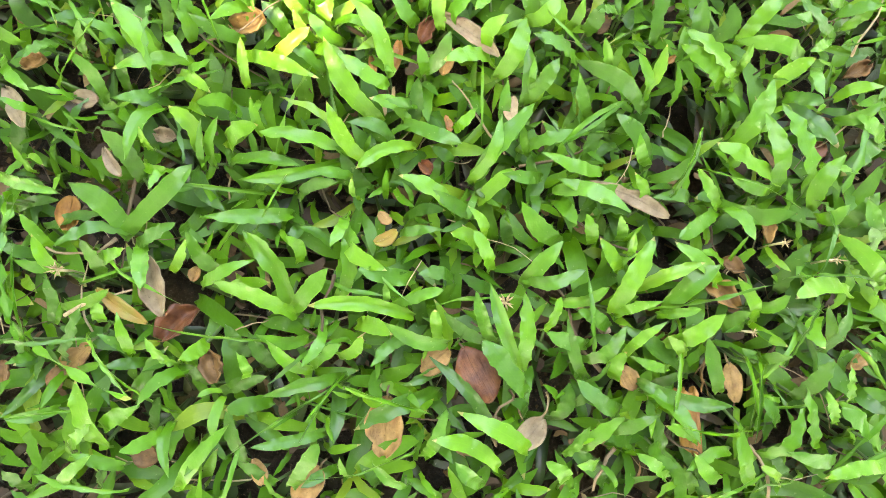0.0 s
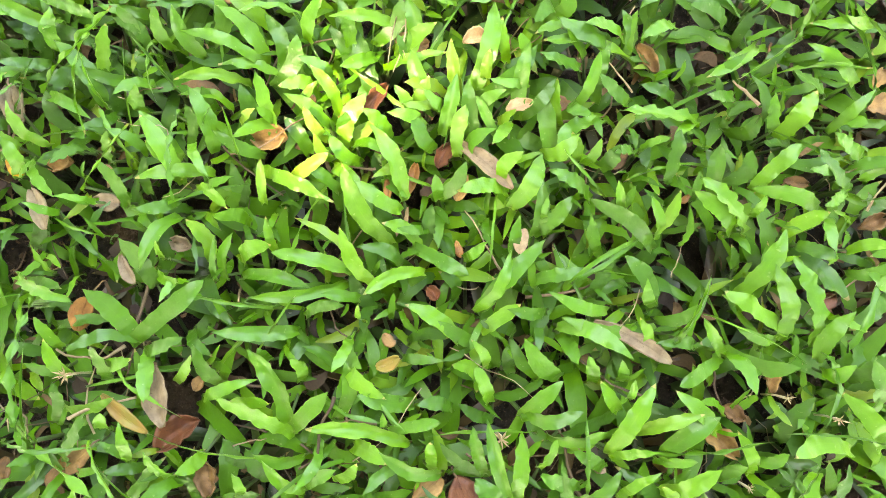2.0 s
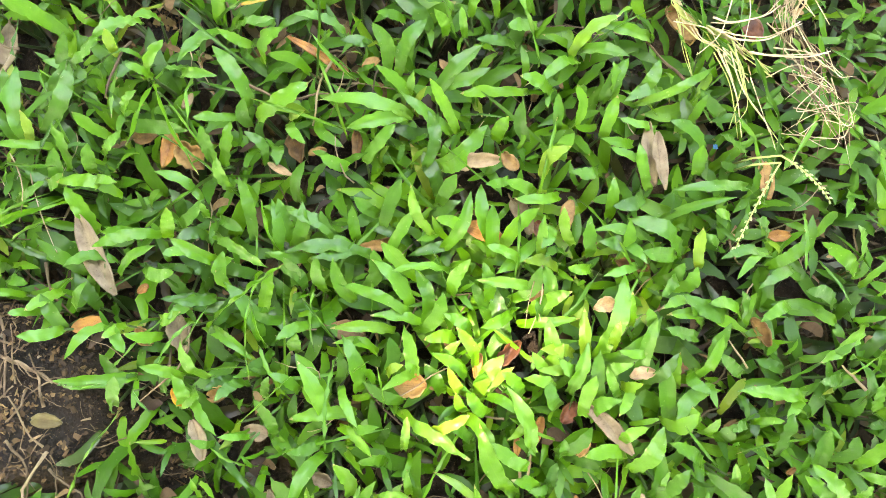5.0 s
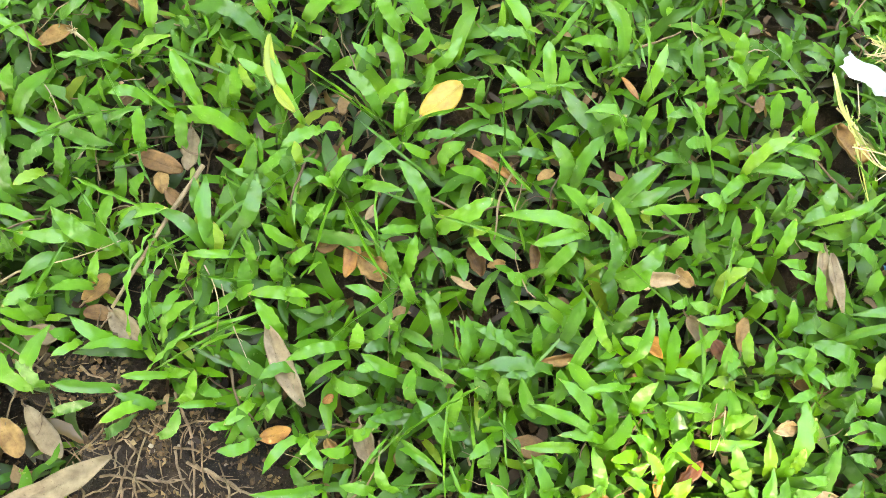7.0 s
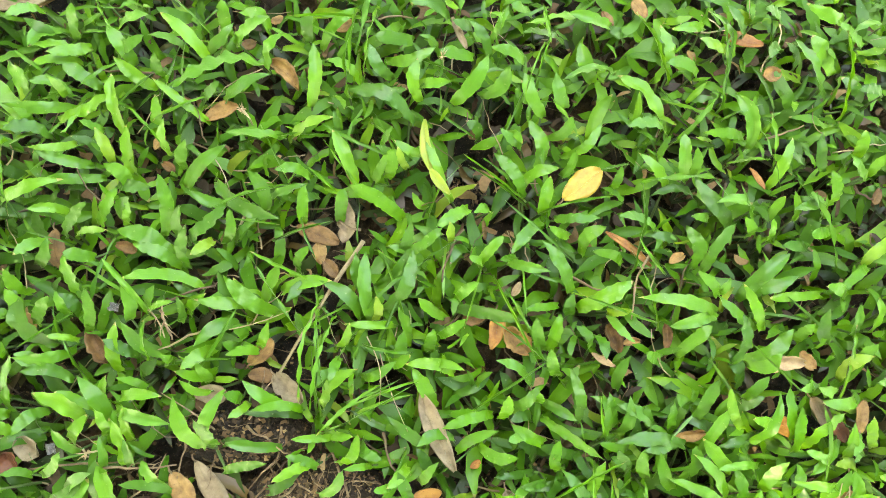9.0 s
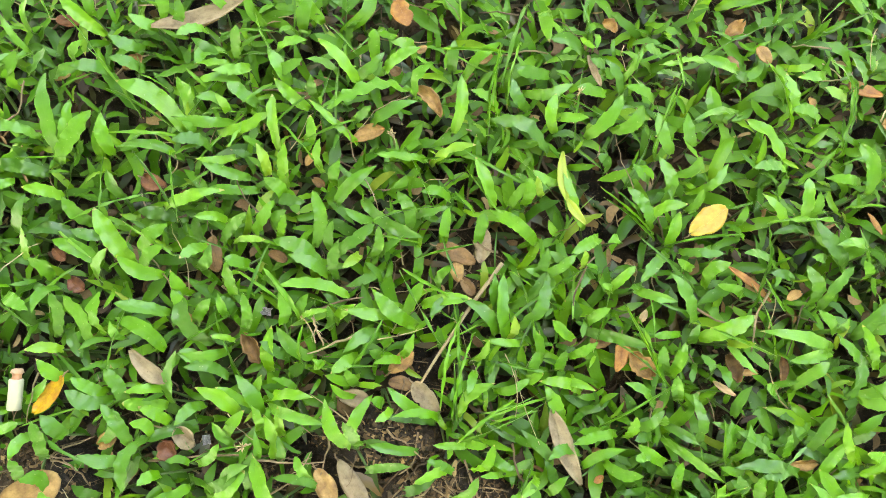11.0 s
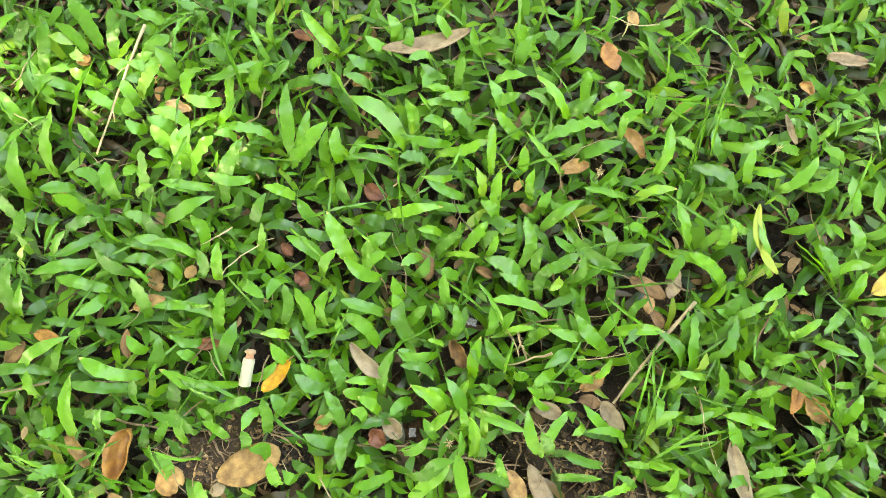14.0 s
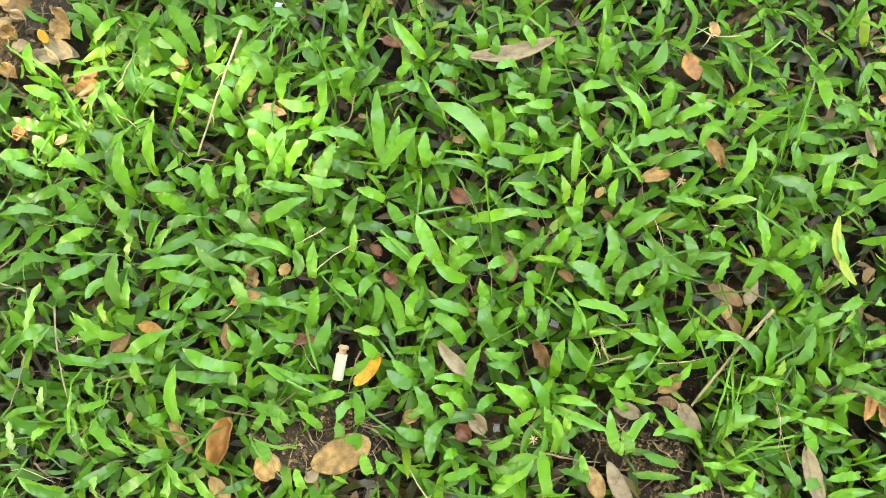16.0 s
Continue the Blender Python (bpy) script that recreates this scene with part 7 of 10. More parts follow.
tuft(-0.196, 0.233, (-11.3, 1.9, 9, 170, 18.3, 10, 4.7, "g"), (-9.1, -9.7, 1, 127, 7.6, 10, 4.8, "d"), (-1.0, 14.7, 14, 107, 5.7, 11, 4.4, "y"), (6.8, 14.7, 3, -120, 12.6, 10, 5.4, "d"), (6.9, -10.4, 2, 135, 12.6, 10, 5.3, "d"), (7.8, -11.2, 12, 48, 10.2, 11, 5.1, "y"))
tuft(-0.193, 0.267, (-10.5, 3.0, 13, 121, 31.7, 11, 4.5, "y"), (0.0, -2.1, 12, -133, 17.6, 11, 6.1, "y"), (10.5, -0.9, 14, -148, 7.1, 11, 5.3, "y"))
tuft(-0.196, 0.315, (-0.8, 9.8, 12, 55, 16.3, 10, 7.3, "g"), (0.8, -9.8, 1, 146, 8.2, 10, 5.6, "d"))
tuft(-0.191, 0.211, (-2.4, 0.9, 11, 160, 13.2, 10, 5.1, "g"), (-1.7, -7.8, 12, 42, 13.0, 10, 4.6, "g"), (4.2, 6.9, 9, -1, 30.0, 10, 6.0, "g"))
tuft(-0.180, 0.136, (-10.5, -7.6, 14, -157, 10.9, 11, 4.8, "y"), (-3.8, 4.1, 3, 125, 13.6, 10, 5.4, "d"), (0.2, 9.6, 4, 95, 18.9, 10, 1.5, "d"), (6.9, -3.1, 12, -122, 17.0, 11, 4.3, "y"), (7.2, -3.0, 13, -34, 16.1, 11, 4.8, "y"))
tuft(-0.183, 0.160, (-7.1, -6.3, 10, 156, 18.9, 10, 5.4, "g"), (-6.4, 11.6, 10, 133, 18.2, 10, 6.5, "g"), (4.4, -0.3, 12, -157, 14.7, 10, 5.3, "g"), (9.1, -5.0, 11, 39, 19.1, 10, 4.9, "g"))
tuft(-0.177, 0.180, (-7.4, 8.1, 11, -177, 20.3, 10, 5.4, "g"), (7.4, -8.1, 10, -167, 12.6, 10, 4.5, "g"))
tuft(-0.172, 0.367, (-10.0, 8.7, 9, -168, 10.8, 10, 5.2, "g"), (1.8, -4.9, 14, 127, 12.2, 13, 1.2, "t"), (8.2, -3.8, 11, -168, 20.7, 10, 5.4, "g"))
tuft(-0.174, 0.243, (-8.1, -3.0, 14, 58, 15.0, 11, 4.7, "y"), (-6.6, -2.5, 13, -176, 6.6, 11, 3.9, "y"), (6.2, 0.8, 13, -8, 16.8, 11, 4.9, "y"), (8.5, 4.8, 10, -144, 9.7, 10, 4.0, "g"))
tuft(-0.177, 0.343, (-4.1, 4.6, 12, -175, 16.4, 11, 5.4, "y"), (4.1, -4.6, 14, 84, 17.4, 13, 1.2, "t"))
tuft(-0.167, 0.109, (-11.4, -1.7, 17, 15, 16.0, 13, 1.1, "t"), (2.9, 3.6, 4, 139, 12.7, 10, 4.9, "d"), (3.0, -6.6, 11, 82, 11.0, 10, 5.2, "g"), (5.4, 4.7, 9, -169, 25.4, 10, 5.3, "g"))
tuft(-0.164, 0.302, (-9.6, 0.8, 10, 164, 12.5, 10, 5.5, "g"), (-5.2, -19.8, 11, 36, 17.7, 10, 5.4, "g"), (-3.0, 18.4, 14, 129, 18.6, 11, 6.4, "y"), (0.6, -8.3, 12, 116, 21.1, 10, 6.5, "g"), (3.7, 7.4, 13, 49, 11.6, 10, 5.4, "g"), (13.5, 1.5, 9, 50, 20.7, 10, 4.7, "g"))
tuft(-0.162, 0.273, (-7.9, 4.2, 13, 151, 22.2, 13, 1.1, "t"), (-7.3, 2.6, 15, 160, 33.1, 13, 1.0, "t"), (-6.5, 5.6, 13, 142, 22.1, 10, 6.1, "g"), (-5.3, -0.0, 13, 162, 31.0, 13, 1.1, "t"), (4.4, -1.3, 12, 89, 15.2, 10, 5.9, "g"), (4.5, -6.4, 11, -119, 21.8, 10, 5.9, "g"), (5.6, -1.4, 15, 20, 30.9, 13, 1.3, "t"), (12.6, -3.3, 12, 10, 18.0, 10, 5.3, "g"))
tuft(-0.155, 0.133, (-11.2, 1.1, 13, -115, 6.6, 11, 3.6, "y"), (1.9, 5.9, 12, 19, 10.1, 10, 4.9, "g"), (3.4, -1.0, 12, -173, 10.8, 10, 4.4, "g"), (5.9, -6.0, 3, -174, 9.7, 10, 4.2, "d"))
tuft(-0.156, 0.167, (-8.6, -8.7, 12, -2, 15.8, 10, 5.4, "g"), (-7.1, 6.1, 11, -153, 22.7, 10, 5.0, "g"), (-2.1, 5.7, 12, 84, 10.0, 10, 5.6, "g"), (0.1, 11.6, 10, 43, 15.2, 10, 5.1, "g"), (8.8, 1.3, 12, -147, 7.8, 11, 4.5, "y"), (8.9, -16.1, 3, 144, 15.6, 10, 5.7, "d"))
tuft(-0.145, 0.182, (-13.2, 0.6, 2, 113, 11.0, 10, 5.2, "d"), (-3.5, 9.4, 13, 161, 17.4, 10, 4.5, "g"), (1.4, -6.6, 5, -163, 9.3, 10, 5.2, "d"), (1.8, 1.1, 12, 106, 4.2, 10, 3.8, "g"), (6.1, 1.5, 10, -21, 13.8, 10, 4.5, "g"), (7.3, -5.9, 12, -23, 28.4, 10, 4.6, "g"))
tuft(-0.151, 0.337, (-5.5, -8.9, 12, 122, 14.0, 10, 7.4, "g"), (5.5, 8.9, 10, 126, 16.7, 10, 7.5, "g"))
tuft(-0.142, 0.376, (-10.4, 2.6, 11, -157, 33.7, 10, 5.5, "g"), (-0.2, -0.7, 13, -174, 21.3, 10, 6.0, "g"), (10.6, -1.9, 3, 178, 10.1, 10, 5.6, "d"))
tuft(-0.151, 0.293, (0.0, 0.0, 10, 74, 10.5, 10, 4.1, "g"))
tuft(-0.142, 0.213, (-8.7, -2.1, 13, 134, 24.9, 13, 1.0, "t"), (-3.2, -5.8, 11, 118, 14.2, 10, 5.6, "g"), (-0.1, -5.1, 10, 87, 15.6, 10, 5.6, "g"), (-0.0, 15.8, 10, -159, 15.1, 10, 3.9, "g"), (5.5, -15.8, 11, 123, 11.0, 11, 5.6, "y"), (6.5, 13.1, 11, 98, 8.3, 10, 5.7, "g"))
tuft(-0.138, 0.115, (-9.7, -5.2, 5, 78, 10.9, 10, 5.0, "d"), (-2.3, 16.2, 15, 57, 16.9, 13, 1.1, "t"), (-1.1, 2.9, 15, 172, 12.8, 11, 4.3, "y"), (-0.6, -8.4, 11, 29, 10.8, 11, 3.7, "y"), (0.9, -8.0, 13, 103, 10.6, 11, 5.2, "y"), (4.3, -2.1, 13, -44, 19.9, 11, 3.8, "y"), (8.6, 4.5, 14, 131, 14.6, 11, 5.2, "y"))
tuft(-0.139, 0.260, (-3.6, 2.9, 11, 178, 11.5, 10, 4.5, "g"), (3.6, -2.9, 11, 57, 13.6, 10, 6.4, "g"))
tuft(-0.135, 0.153, (-6.9, -3.7, 11, -116, 11.0, 10, 4.9, "g"), (-4.3, 3.2, 4, 140, 14.2, 10, 6.3, "d"), (-3.5, -1.6, 2, -165, 18.2, 10, 3.8, "d"), (-2.2, 13.1, 11, 164, 16.8, 10, 5.5, "g"), (0.9, -14.5, 10, -24, 24.5, 10, 4.4, "g"), (1.4, -3.0, 13, -162, 13.0, 10, 4.2, "g"), (4.0, 15.2, 10, -104, 8.0, 10, 3.0, "g"), (4.3, -11.4, 16, 43, 36.6, 13, 1.1, "t"), (6.3, 2.6, 11, 102, 13.1, 10, 5.4, "g"))
tuft(-0.126, 0.232, (-11.9, 5.9, 12, 133, 24.0, 10, 6.5, "g"), (-4.5, -1.7, 13, 39, 24.2, 10, 7.8, "g"), (8.0, -1.1, 12, 8, 8.7, 11, 3.9, "y"), (8.4, -3.1, 14, -44, 14.6, 11, 4.6, "y"))
tuft(-0.137, 0.351, (0.0, 0.0, 13, -151, 26.3, 10, 5.4, "g"))
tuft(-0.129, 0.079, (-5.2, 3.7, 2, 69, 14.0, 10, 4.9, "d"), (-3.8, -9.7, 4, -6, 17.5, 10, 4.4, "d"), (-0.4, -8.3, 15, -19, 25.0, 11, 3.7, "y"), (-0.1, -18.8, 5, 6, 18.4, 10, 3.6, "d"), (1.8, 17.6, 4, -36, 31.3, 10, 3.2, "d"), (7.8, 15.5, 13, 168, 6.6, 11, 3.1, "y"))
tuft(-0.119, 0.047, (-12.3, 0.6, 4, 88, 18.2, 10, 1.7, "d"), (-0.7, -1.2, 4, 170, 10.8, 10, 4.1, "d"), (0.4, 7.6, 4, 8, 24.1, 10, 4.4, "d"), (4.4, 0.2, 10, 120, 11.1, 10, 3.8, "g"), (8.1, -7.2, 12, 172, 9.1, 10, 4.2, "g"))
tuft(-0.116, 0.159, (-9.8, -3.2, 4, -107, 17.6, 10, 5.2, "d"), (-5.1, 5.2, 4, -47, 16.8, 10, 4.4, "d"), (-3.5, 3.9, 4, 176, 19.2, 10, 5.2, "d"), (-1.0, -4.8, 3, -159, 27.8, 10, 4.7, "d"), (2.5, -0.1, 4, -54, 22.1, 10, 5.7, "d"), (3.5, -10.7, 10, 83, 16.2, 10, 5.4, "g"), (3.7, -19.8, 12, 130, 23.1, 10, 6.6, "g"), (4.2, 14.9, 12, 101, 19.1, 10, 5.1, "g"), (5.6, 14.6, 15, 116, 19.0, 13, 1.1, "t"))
tuft(-0.123, 0.298, (-1.9, -6.0, 10, 88, 7.9, 10, 4.1, "g"), (1.9, 6.0, 14, -143, 18.0, 13, 1.5, "t"))
tuft(-0.118, 0.209, (-6.4, 1.9, 12, 132, 11.9, 10, 4.4, "g"), (-2.9, 9.6, 11, -70, 10.7, 10, 5.2, "g"), (9.3, -11.5, 10, 81, 14.5, 10, 5.1, "g"))
tuft(-0.112, 0.179, (-11.6, 0.5, 11, 112, 22.2, 10, 5.0, "g"), (4.7, 0.6, 11, 115, 16.0, 10, 5.8, "g"), (6.9, -1.2, 12, 86, 15.4, 10, 5.8, "g"))
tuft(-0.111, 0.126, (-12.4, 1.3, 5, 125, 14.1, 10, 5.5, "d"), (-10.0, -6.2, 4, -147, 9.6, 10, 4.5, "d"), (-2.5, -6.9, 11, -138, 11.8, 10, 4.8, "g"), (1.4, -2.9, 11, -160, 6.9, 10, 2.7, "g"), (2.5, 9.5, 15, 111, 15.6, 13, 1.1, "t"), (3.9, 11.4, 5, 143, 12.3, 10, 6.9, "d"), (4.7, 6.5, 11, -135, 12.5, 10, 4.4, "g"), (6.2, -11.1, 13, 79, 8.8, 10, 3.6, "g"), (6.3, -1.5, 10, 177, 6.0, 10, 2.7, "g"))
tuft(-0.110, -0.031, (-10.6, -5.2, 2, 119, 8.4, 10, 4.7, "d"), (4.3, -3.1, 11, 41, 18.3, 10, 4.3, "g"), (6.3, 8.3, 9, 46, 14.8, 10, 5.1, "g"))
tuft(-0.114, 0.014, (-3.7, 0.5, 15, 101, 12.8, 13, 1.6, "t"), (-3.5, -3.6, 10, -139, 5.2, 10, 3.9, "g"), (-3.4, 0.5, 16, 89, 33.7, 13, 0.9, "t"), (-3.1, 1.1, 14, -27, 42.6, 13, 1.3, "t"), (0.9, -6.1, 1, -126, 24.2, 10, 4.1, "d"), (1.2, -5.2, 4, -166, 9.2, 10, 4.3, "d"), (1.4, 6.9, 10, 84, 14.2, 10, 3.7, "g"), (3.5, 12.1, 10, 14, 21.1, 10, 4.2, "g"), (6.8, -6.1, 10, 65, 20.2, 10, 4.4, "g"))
tuft(-0.107, 0.255, (-8.3, 0.6, 10, 180, 15.4, 10, 4.8, "g"), (-3.6, -0.1, 14, 97, 36.6, 13, 1.2, "t"), (11.9, -0.5, 13, 149, 20.6, 13, 1.5, "t"))
tuft(-0.103, 0.355, (-9.5, -0.9, 11, 99, 23.8, 10, 6.0, "g"), (-6.3, -1.3, 14, 133, 32.7, 13, 1.7, "t"), (6.5, -3.2, 1, -10, 13.9, 10, 5.2, "d"), (9.3, 5.3, 12, -169, 18.1, 10, 6.0, "g"))
tuft(-0.103, 0.107, (-8.9, -2.7, 16, 48, 27.5, 13, 0.7, "t"), (-4.9, -7.8, 15, -179, 7.6, 11, 2.8, "y"), (-0.0, 17.5, 4, 98, 5.8, 10, 4.3, "d"), (4.4, -6.4, 10, 126, 15.1, 10, 4.6, "g"), (9.4, -0.6, 4, 87, 11.1, 10, 4.0, "d"))
tuft(-0.101, 0.034, (-8.2, 3.8, 12, 115, 12.9, 10, 4.7, "g"), (-1.3, -13.9, 3, -167, 5.8, 10, 4.1, "d"), (4.0, 8.0, 11, 13, 12.3, 10, 4.7, "g"), (5.4, 2.1, 9, 117, 12.7, 10, 5.9, "g"))
tuft(-0.098, -0.013, (-10.2, 4.6, 12, -169, 11.0, 10, 3.9, "g"), (0.1, 4.4, 15, -177, 18.9, 13, 0.8, "t"), (4.1, -2.1, 9, 28, 18.6, 10, 5.5, "g"), (5.9, -6.9, 11, 108, 22.6, 10, 5.9, "g"))
tuft(-0.103, 0.327, (-4.2, 3.5, 10, 148, 30.8, 10, 8.9, "g"), (-1.9, -0.5, 11, -165, 21.4, 10, 5.9, "g"), (6.1, -3.0, 11, 57, 24.3, 11, 2.9, "y"))
tuft(-0.097, 0.282, (-6.4, -6.1, 13, -177, 19.0, 10, 4.8, "g"), (-2.9, 16.7, 9, 148, 19.4, 10, 5.5, "g"), (9.3, -10.6, 3, 180, 14.8, 10, 4.9, "d"))
tuft(-0.094, 0.150, (-9.2, -3.2, 10, 178, 14.3, 10, 4.5, "g"), (-7.8, 11.0, 13, 119, 9.7, 10, 4.9, "g"), (-3.9, 10.9, 11, 151, 10.9, 10, 5.0, "g"), (-1.1, -15.6, 12, 94, 7.5, 10, 5.4, "g"), (-0.1, -0.5, 4, 130, 11.1, 10, 4.5, "d"), (0.3, -4.7, 13, -141, 11.4, 10, 4.9, "g"), (4.4, 10.9, 11, 110, 13.4, 10, 5.5, "g"), (5.1, -0.5, 2, 169, 12.9, 10, 3.1, "d"), (12.3, -8.4, 17, 134, 20.1, 13, 1.1, "t"))
tuft(-0.092, 0.380, (-9.3, -3.2, 2, -170, 12.6, 10, 5.6, "d"), (-2.0, 6.8, 11, -149, 20.0, 10, 5.2, "g"), (11.4, -3.5, 11, -175, 15.1, 11, 6.0, "y"))
tuft(-0.090, 0.183, (-10.6, 4.4, 9, 173, 19.3, 10, 5.1, "g"), (-8.2, -9.9, 10, -174, 16.6, 10, 4.5, "g"), (-3.5, 6.7, 3, -145, 12.0, 10, 5.3, "d"), (0.5, -0.3, 11, 160, 20.7, 10, 5.5, "g"), (1.5, 1.4, 10, 138, 10.0, 10, 4.9, "g"), (9.5, 1.2, 9, 106, 12.4, 10, 4.9, "g"), (10.8, -3.4, 11, -154, 18.7, 10, 5.0, "g"))
tuft(-0.092, -0.032, (-4.6, -4.3, 2, 62, 11.2, 10, 4.0, "d"), (4.6, 4.3, 9, 154, 13.5, 10, 4.1, "g"))
tuft(-0.082, 0.117, (-10.6, 2.4, 13, 153, 11.4, 10, 4.3, "g"), (-5.2, 2.6, 4, -176, 14.9, 10, 3.8, "d"), (-0.5, 2.9, 9, 132, 17.9, 10, 6.2, "g"), (-0.1, -2.9, 2, 89, 15.6, 10, 5.5, "d"), (1.7, 1.4, 12, 162, 9.0, 11, 4.8, "y"), (2.3, -5.8, 13, 123, 23.1, 10, 6.6, "g"), (2.3, -15.0, 12, -153, 12.7, 10, 4.4, "g"), (3.7, 8.2, 9, 92, 11.2, 10, 4.0, "g"), (6.4, 6.2, 14, -51, 16.2, 11, 3.7, "y"))
tuft(-0.086, 0.303, (-7.1, 0.9, 13, 108, 18.1, 11, 6.2, "y"), (-3.6, 2.1, 12, 96, 10.7, 11, 5.4, "y"), (2.6, -5.5, 3, -166, 23.8, 10, 5.0, "d"), (8.1, 2.5, 16, -160, 40.7, 13, 1.7, "t"))
tuft(-0.086, 0.012, (-6.1, 8.9, 14, 76, 5.9, 11, 4.6, "y"), (0.4, -2.2, 9, 136, 9.6, 10, 3.1, "g"), (1.7, -1.4, 12, 100, 11.9, 10, 4.2, "g"), (3.9, -5.3, 3, -175, 10.2, 10, 4.1, "d"))
tuft(-0.081, 0.210, (-9.3, 4.5, 11, 179, 10.4, 10, 5.7, "g"), (-1.6, 9.0, 11, 54, 17.2, 10, 5.7, "g"), (4.5, -12.1, 2, -139, 14.4, 10, 5.3, "d"), (6.4, -1.3, 1, -151, 13.3, 10, 4.8, "d"))
tuft(-0.082, 0.052, (-6.1, -0.3, 13, -166, 19.4, 10, 4.5, "g"), (-5.9, 0.3, 12, 138, 21.8, 10, 7.3, "g"), (-5.5, -0.2, 13, 41, 32.2, 10, 6.4, "g"), (-2.6, 20.4, 11, 129, 16.6, 10, 6.5, "g"), (-1.3, -4.9, 13, 24, 16.0, 10, 4.7, "g"), (-0.2, -5.3, 12, -75, 15.4, 11, 5.4, "y"), (10.8, 3.9, 3, -36, 14.2, 10, 4.2, "d"), (10.9, -14.0, 14, 53, 11.4, 11, 3.7, "y"))
tuft(-0.074, -0.007, (-10.8, 1.5, 5, 56, 20.6, 10, 4.3, "d"), (-5.5, -10.1, 1, 74, 12.0, 10, 4.1, "d"), (0.2, -9.4, 10, -153, 10.7, 10, 4.9, "g"), (3.2, -7.5, 9, -79, 14.5, 10, 4.2, "g"), (5.8, 14.1, 14, 131, 10.5, 11, 3.9, "y"), (7.2, 11.4, 12, -139, 15.1, 10, 5.3, "g"))
tuft(-0.073, 0.080, (-10.7, -3.4, 10, -20, 11.5, 10, 3.4, "g"), (-6.5, 1.0, 14, 100, 4.0, 11, 2.4, "y"), (-6.2, 15.6, 12, -109, 20.3, 10, 5.6, "g"), (-0.2, -6.6, 12, -119, 8.6, 10, 3.1, "g"), (4.9, -4.6, 4, -50, 21.5, 10, 6.2, "d"), (8.0, 3.1, 10, 125, 13.5, 10, 5.8, "g"), (10.7, -5.1, 12, 85, 14.6, 10, 2.6, "g"))
tuft(-0.073, 0.253, (-7.8, 8.7, 10, 119, 17.9, 10, 6.4, "g"), (-2.8, 9.6, 10, 66, 22.9, 10, 6.1, "g"), (3.3, -11.5, 13, -177, 35.7, 10, 6.5, "g"), (3.6, -4.1, 15, 156, 15.2, 11, 4.7, "y"), (3.7, -2.7, 13, 76, 4.9, 11, 3.9, "y"))
tuft(-0.073, 0.339, (-7.2, 6.4, 14, 100, 36.5, 13, 1.4, "t"), (7.2, -6.4, 9, -164, 22.8, 10, 5.0, "g"))
tuft(-0.070, 0.107, (-8.5, -6.0, 1, -164, 8.6, 10, 4.3, "d"), (-3.3, 0.9, 11, -30, 16.2, 10, 3.9, "g"), (-0.5, 7.3, 10, -165, 22.5, 10, 5.2, "g"), (0.4, 1.3, 12, 14, 11.2, 10, 3.7, "g"), (11.9, -3.5, 4, 67, 10.8, 10, 3.5, "d"))
tuft(-0.067, 0.159, (-10.8, -0.1, 12, 124, 16.8, 10, 5.7, "g"), (-9.0, 19.4, 12, -172, 30.6, 10, 6.3, "g"), (-6.6, 5.4, 10, 83, 14.6, 10, 6.3, "g"), (-3.3, -20.6, 10, 120, 5.8, 10, 4.2, "g"), (0.6, 18.1, 11, 70, 22.3, 10, 5.1, "g"), (1.9, -19.6, 11, 176, 15.1, 10, 4.4, "g"), (6.8, -10.3, 12, -173, 21.6, 11, 4.5, "y"), (8.5, 9.7, 3, 171, 14.7, 10, 3.9, "d"), (12.0, -2.1, 14, 169, 27.5, 11, 4.5, "y"))
tuft(-0.073, 0.386, (-4.2, -9.8, 9, 132, 22.7, 10, 6.1, "g"), (-0.9, 0.2, 13, 145, 14.8, 10, 6.1, "g"), (5.1, 9.6, 10, 108, 6.7, 10, 6.8, "g"))
tuft(-0.065, 0.287, (-12.4, -1.0, 10, -164, 11.4, 10, 4.1, "g"), (-1.8, -0.6, 9, 144, 28.4, 10, 7.6, "g"), (7.1, 7.3, 12, -176, 18.6, 10, 6.2, "g"), (7.1, -5.7, 12, 138, 7.7, 10, 4.8, "g"))
tuft(-0.061, 0.128, (-12.1, 1.4, 15, 38, 8.5, 13, 1.2, "t"), (-7.7, -4.0, 12, 114, 20.6, 10, 6.5, "g"), (-2.5, -2.0, 9, 132, 7.2, 10, 3.2, "g"), (1.3, 1.3, 10, 89, 15.9, 10, 6.0, "g"), (2.7, 2.7, 13, 40, 6.3, 11, 3.7, "y"), (3.3, -8.7, 16, 106, 14.8, 13, 1.0, "t"), (5.0, 15.5, 3, 151, 15.5, 10, 5.6, "d"), (9.9, -6.2, 12, 162, 16.5, 10, 4.8, "g"))
tuft(-0.061, 0.193, (-12.7, 3.3, 10, 162, 10.0, 10, 5.2, "g"), (-9.4, -0.8, 12, 75, 17.7, 10, 5.8, "g"), (3.1, -6.9, 2, 171, 18.4, 10, 4.7, "d"), (8.8, 5.8, 2, 37, 13.7, 10, 5.3, "d"), (10.2, -1.4, 13, 124, 18.3, 11, 4.5, "y"))
tuft(-0.067, 0.322, (-4.2, -6.6, 13, 4, 13.3, 13, 1.7, "t"), (4.2, 6.6, 13, 125, 23.1, 10, 7.0, "g"))
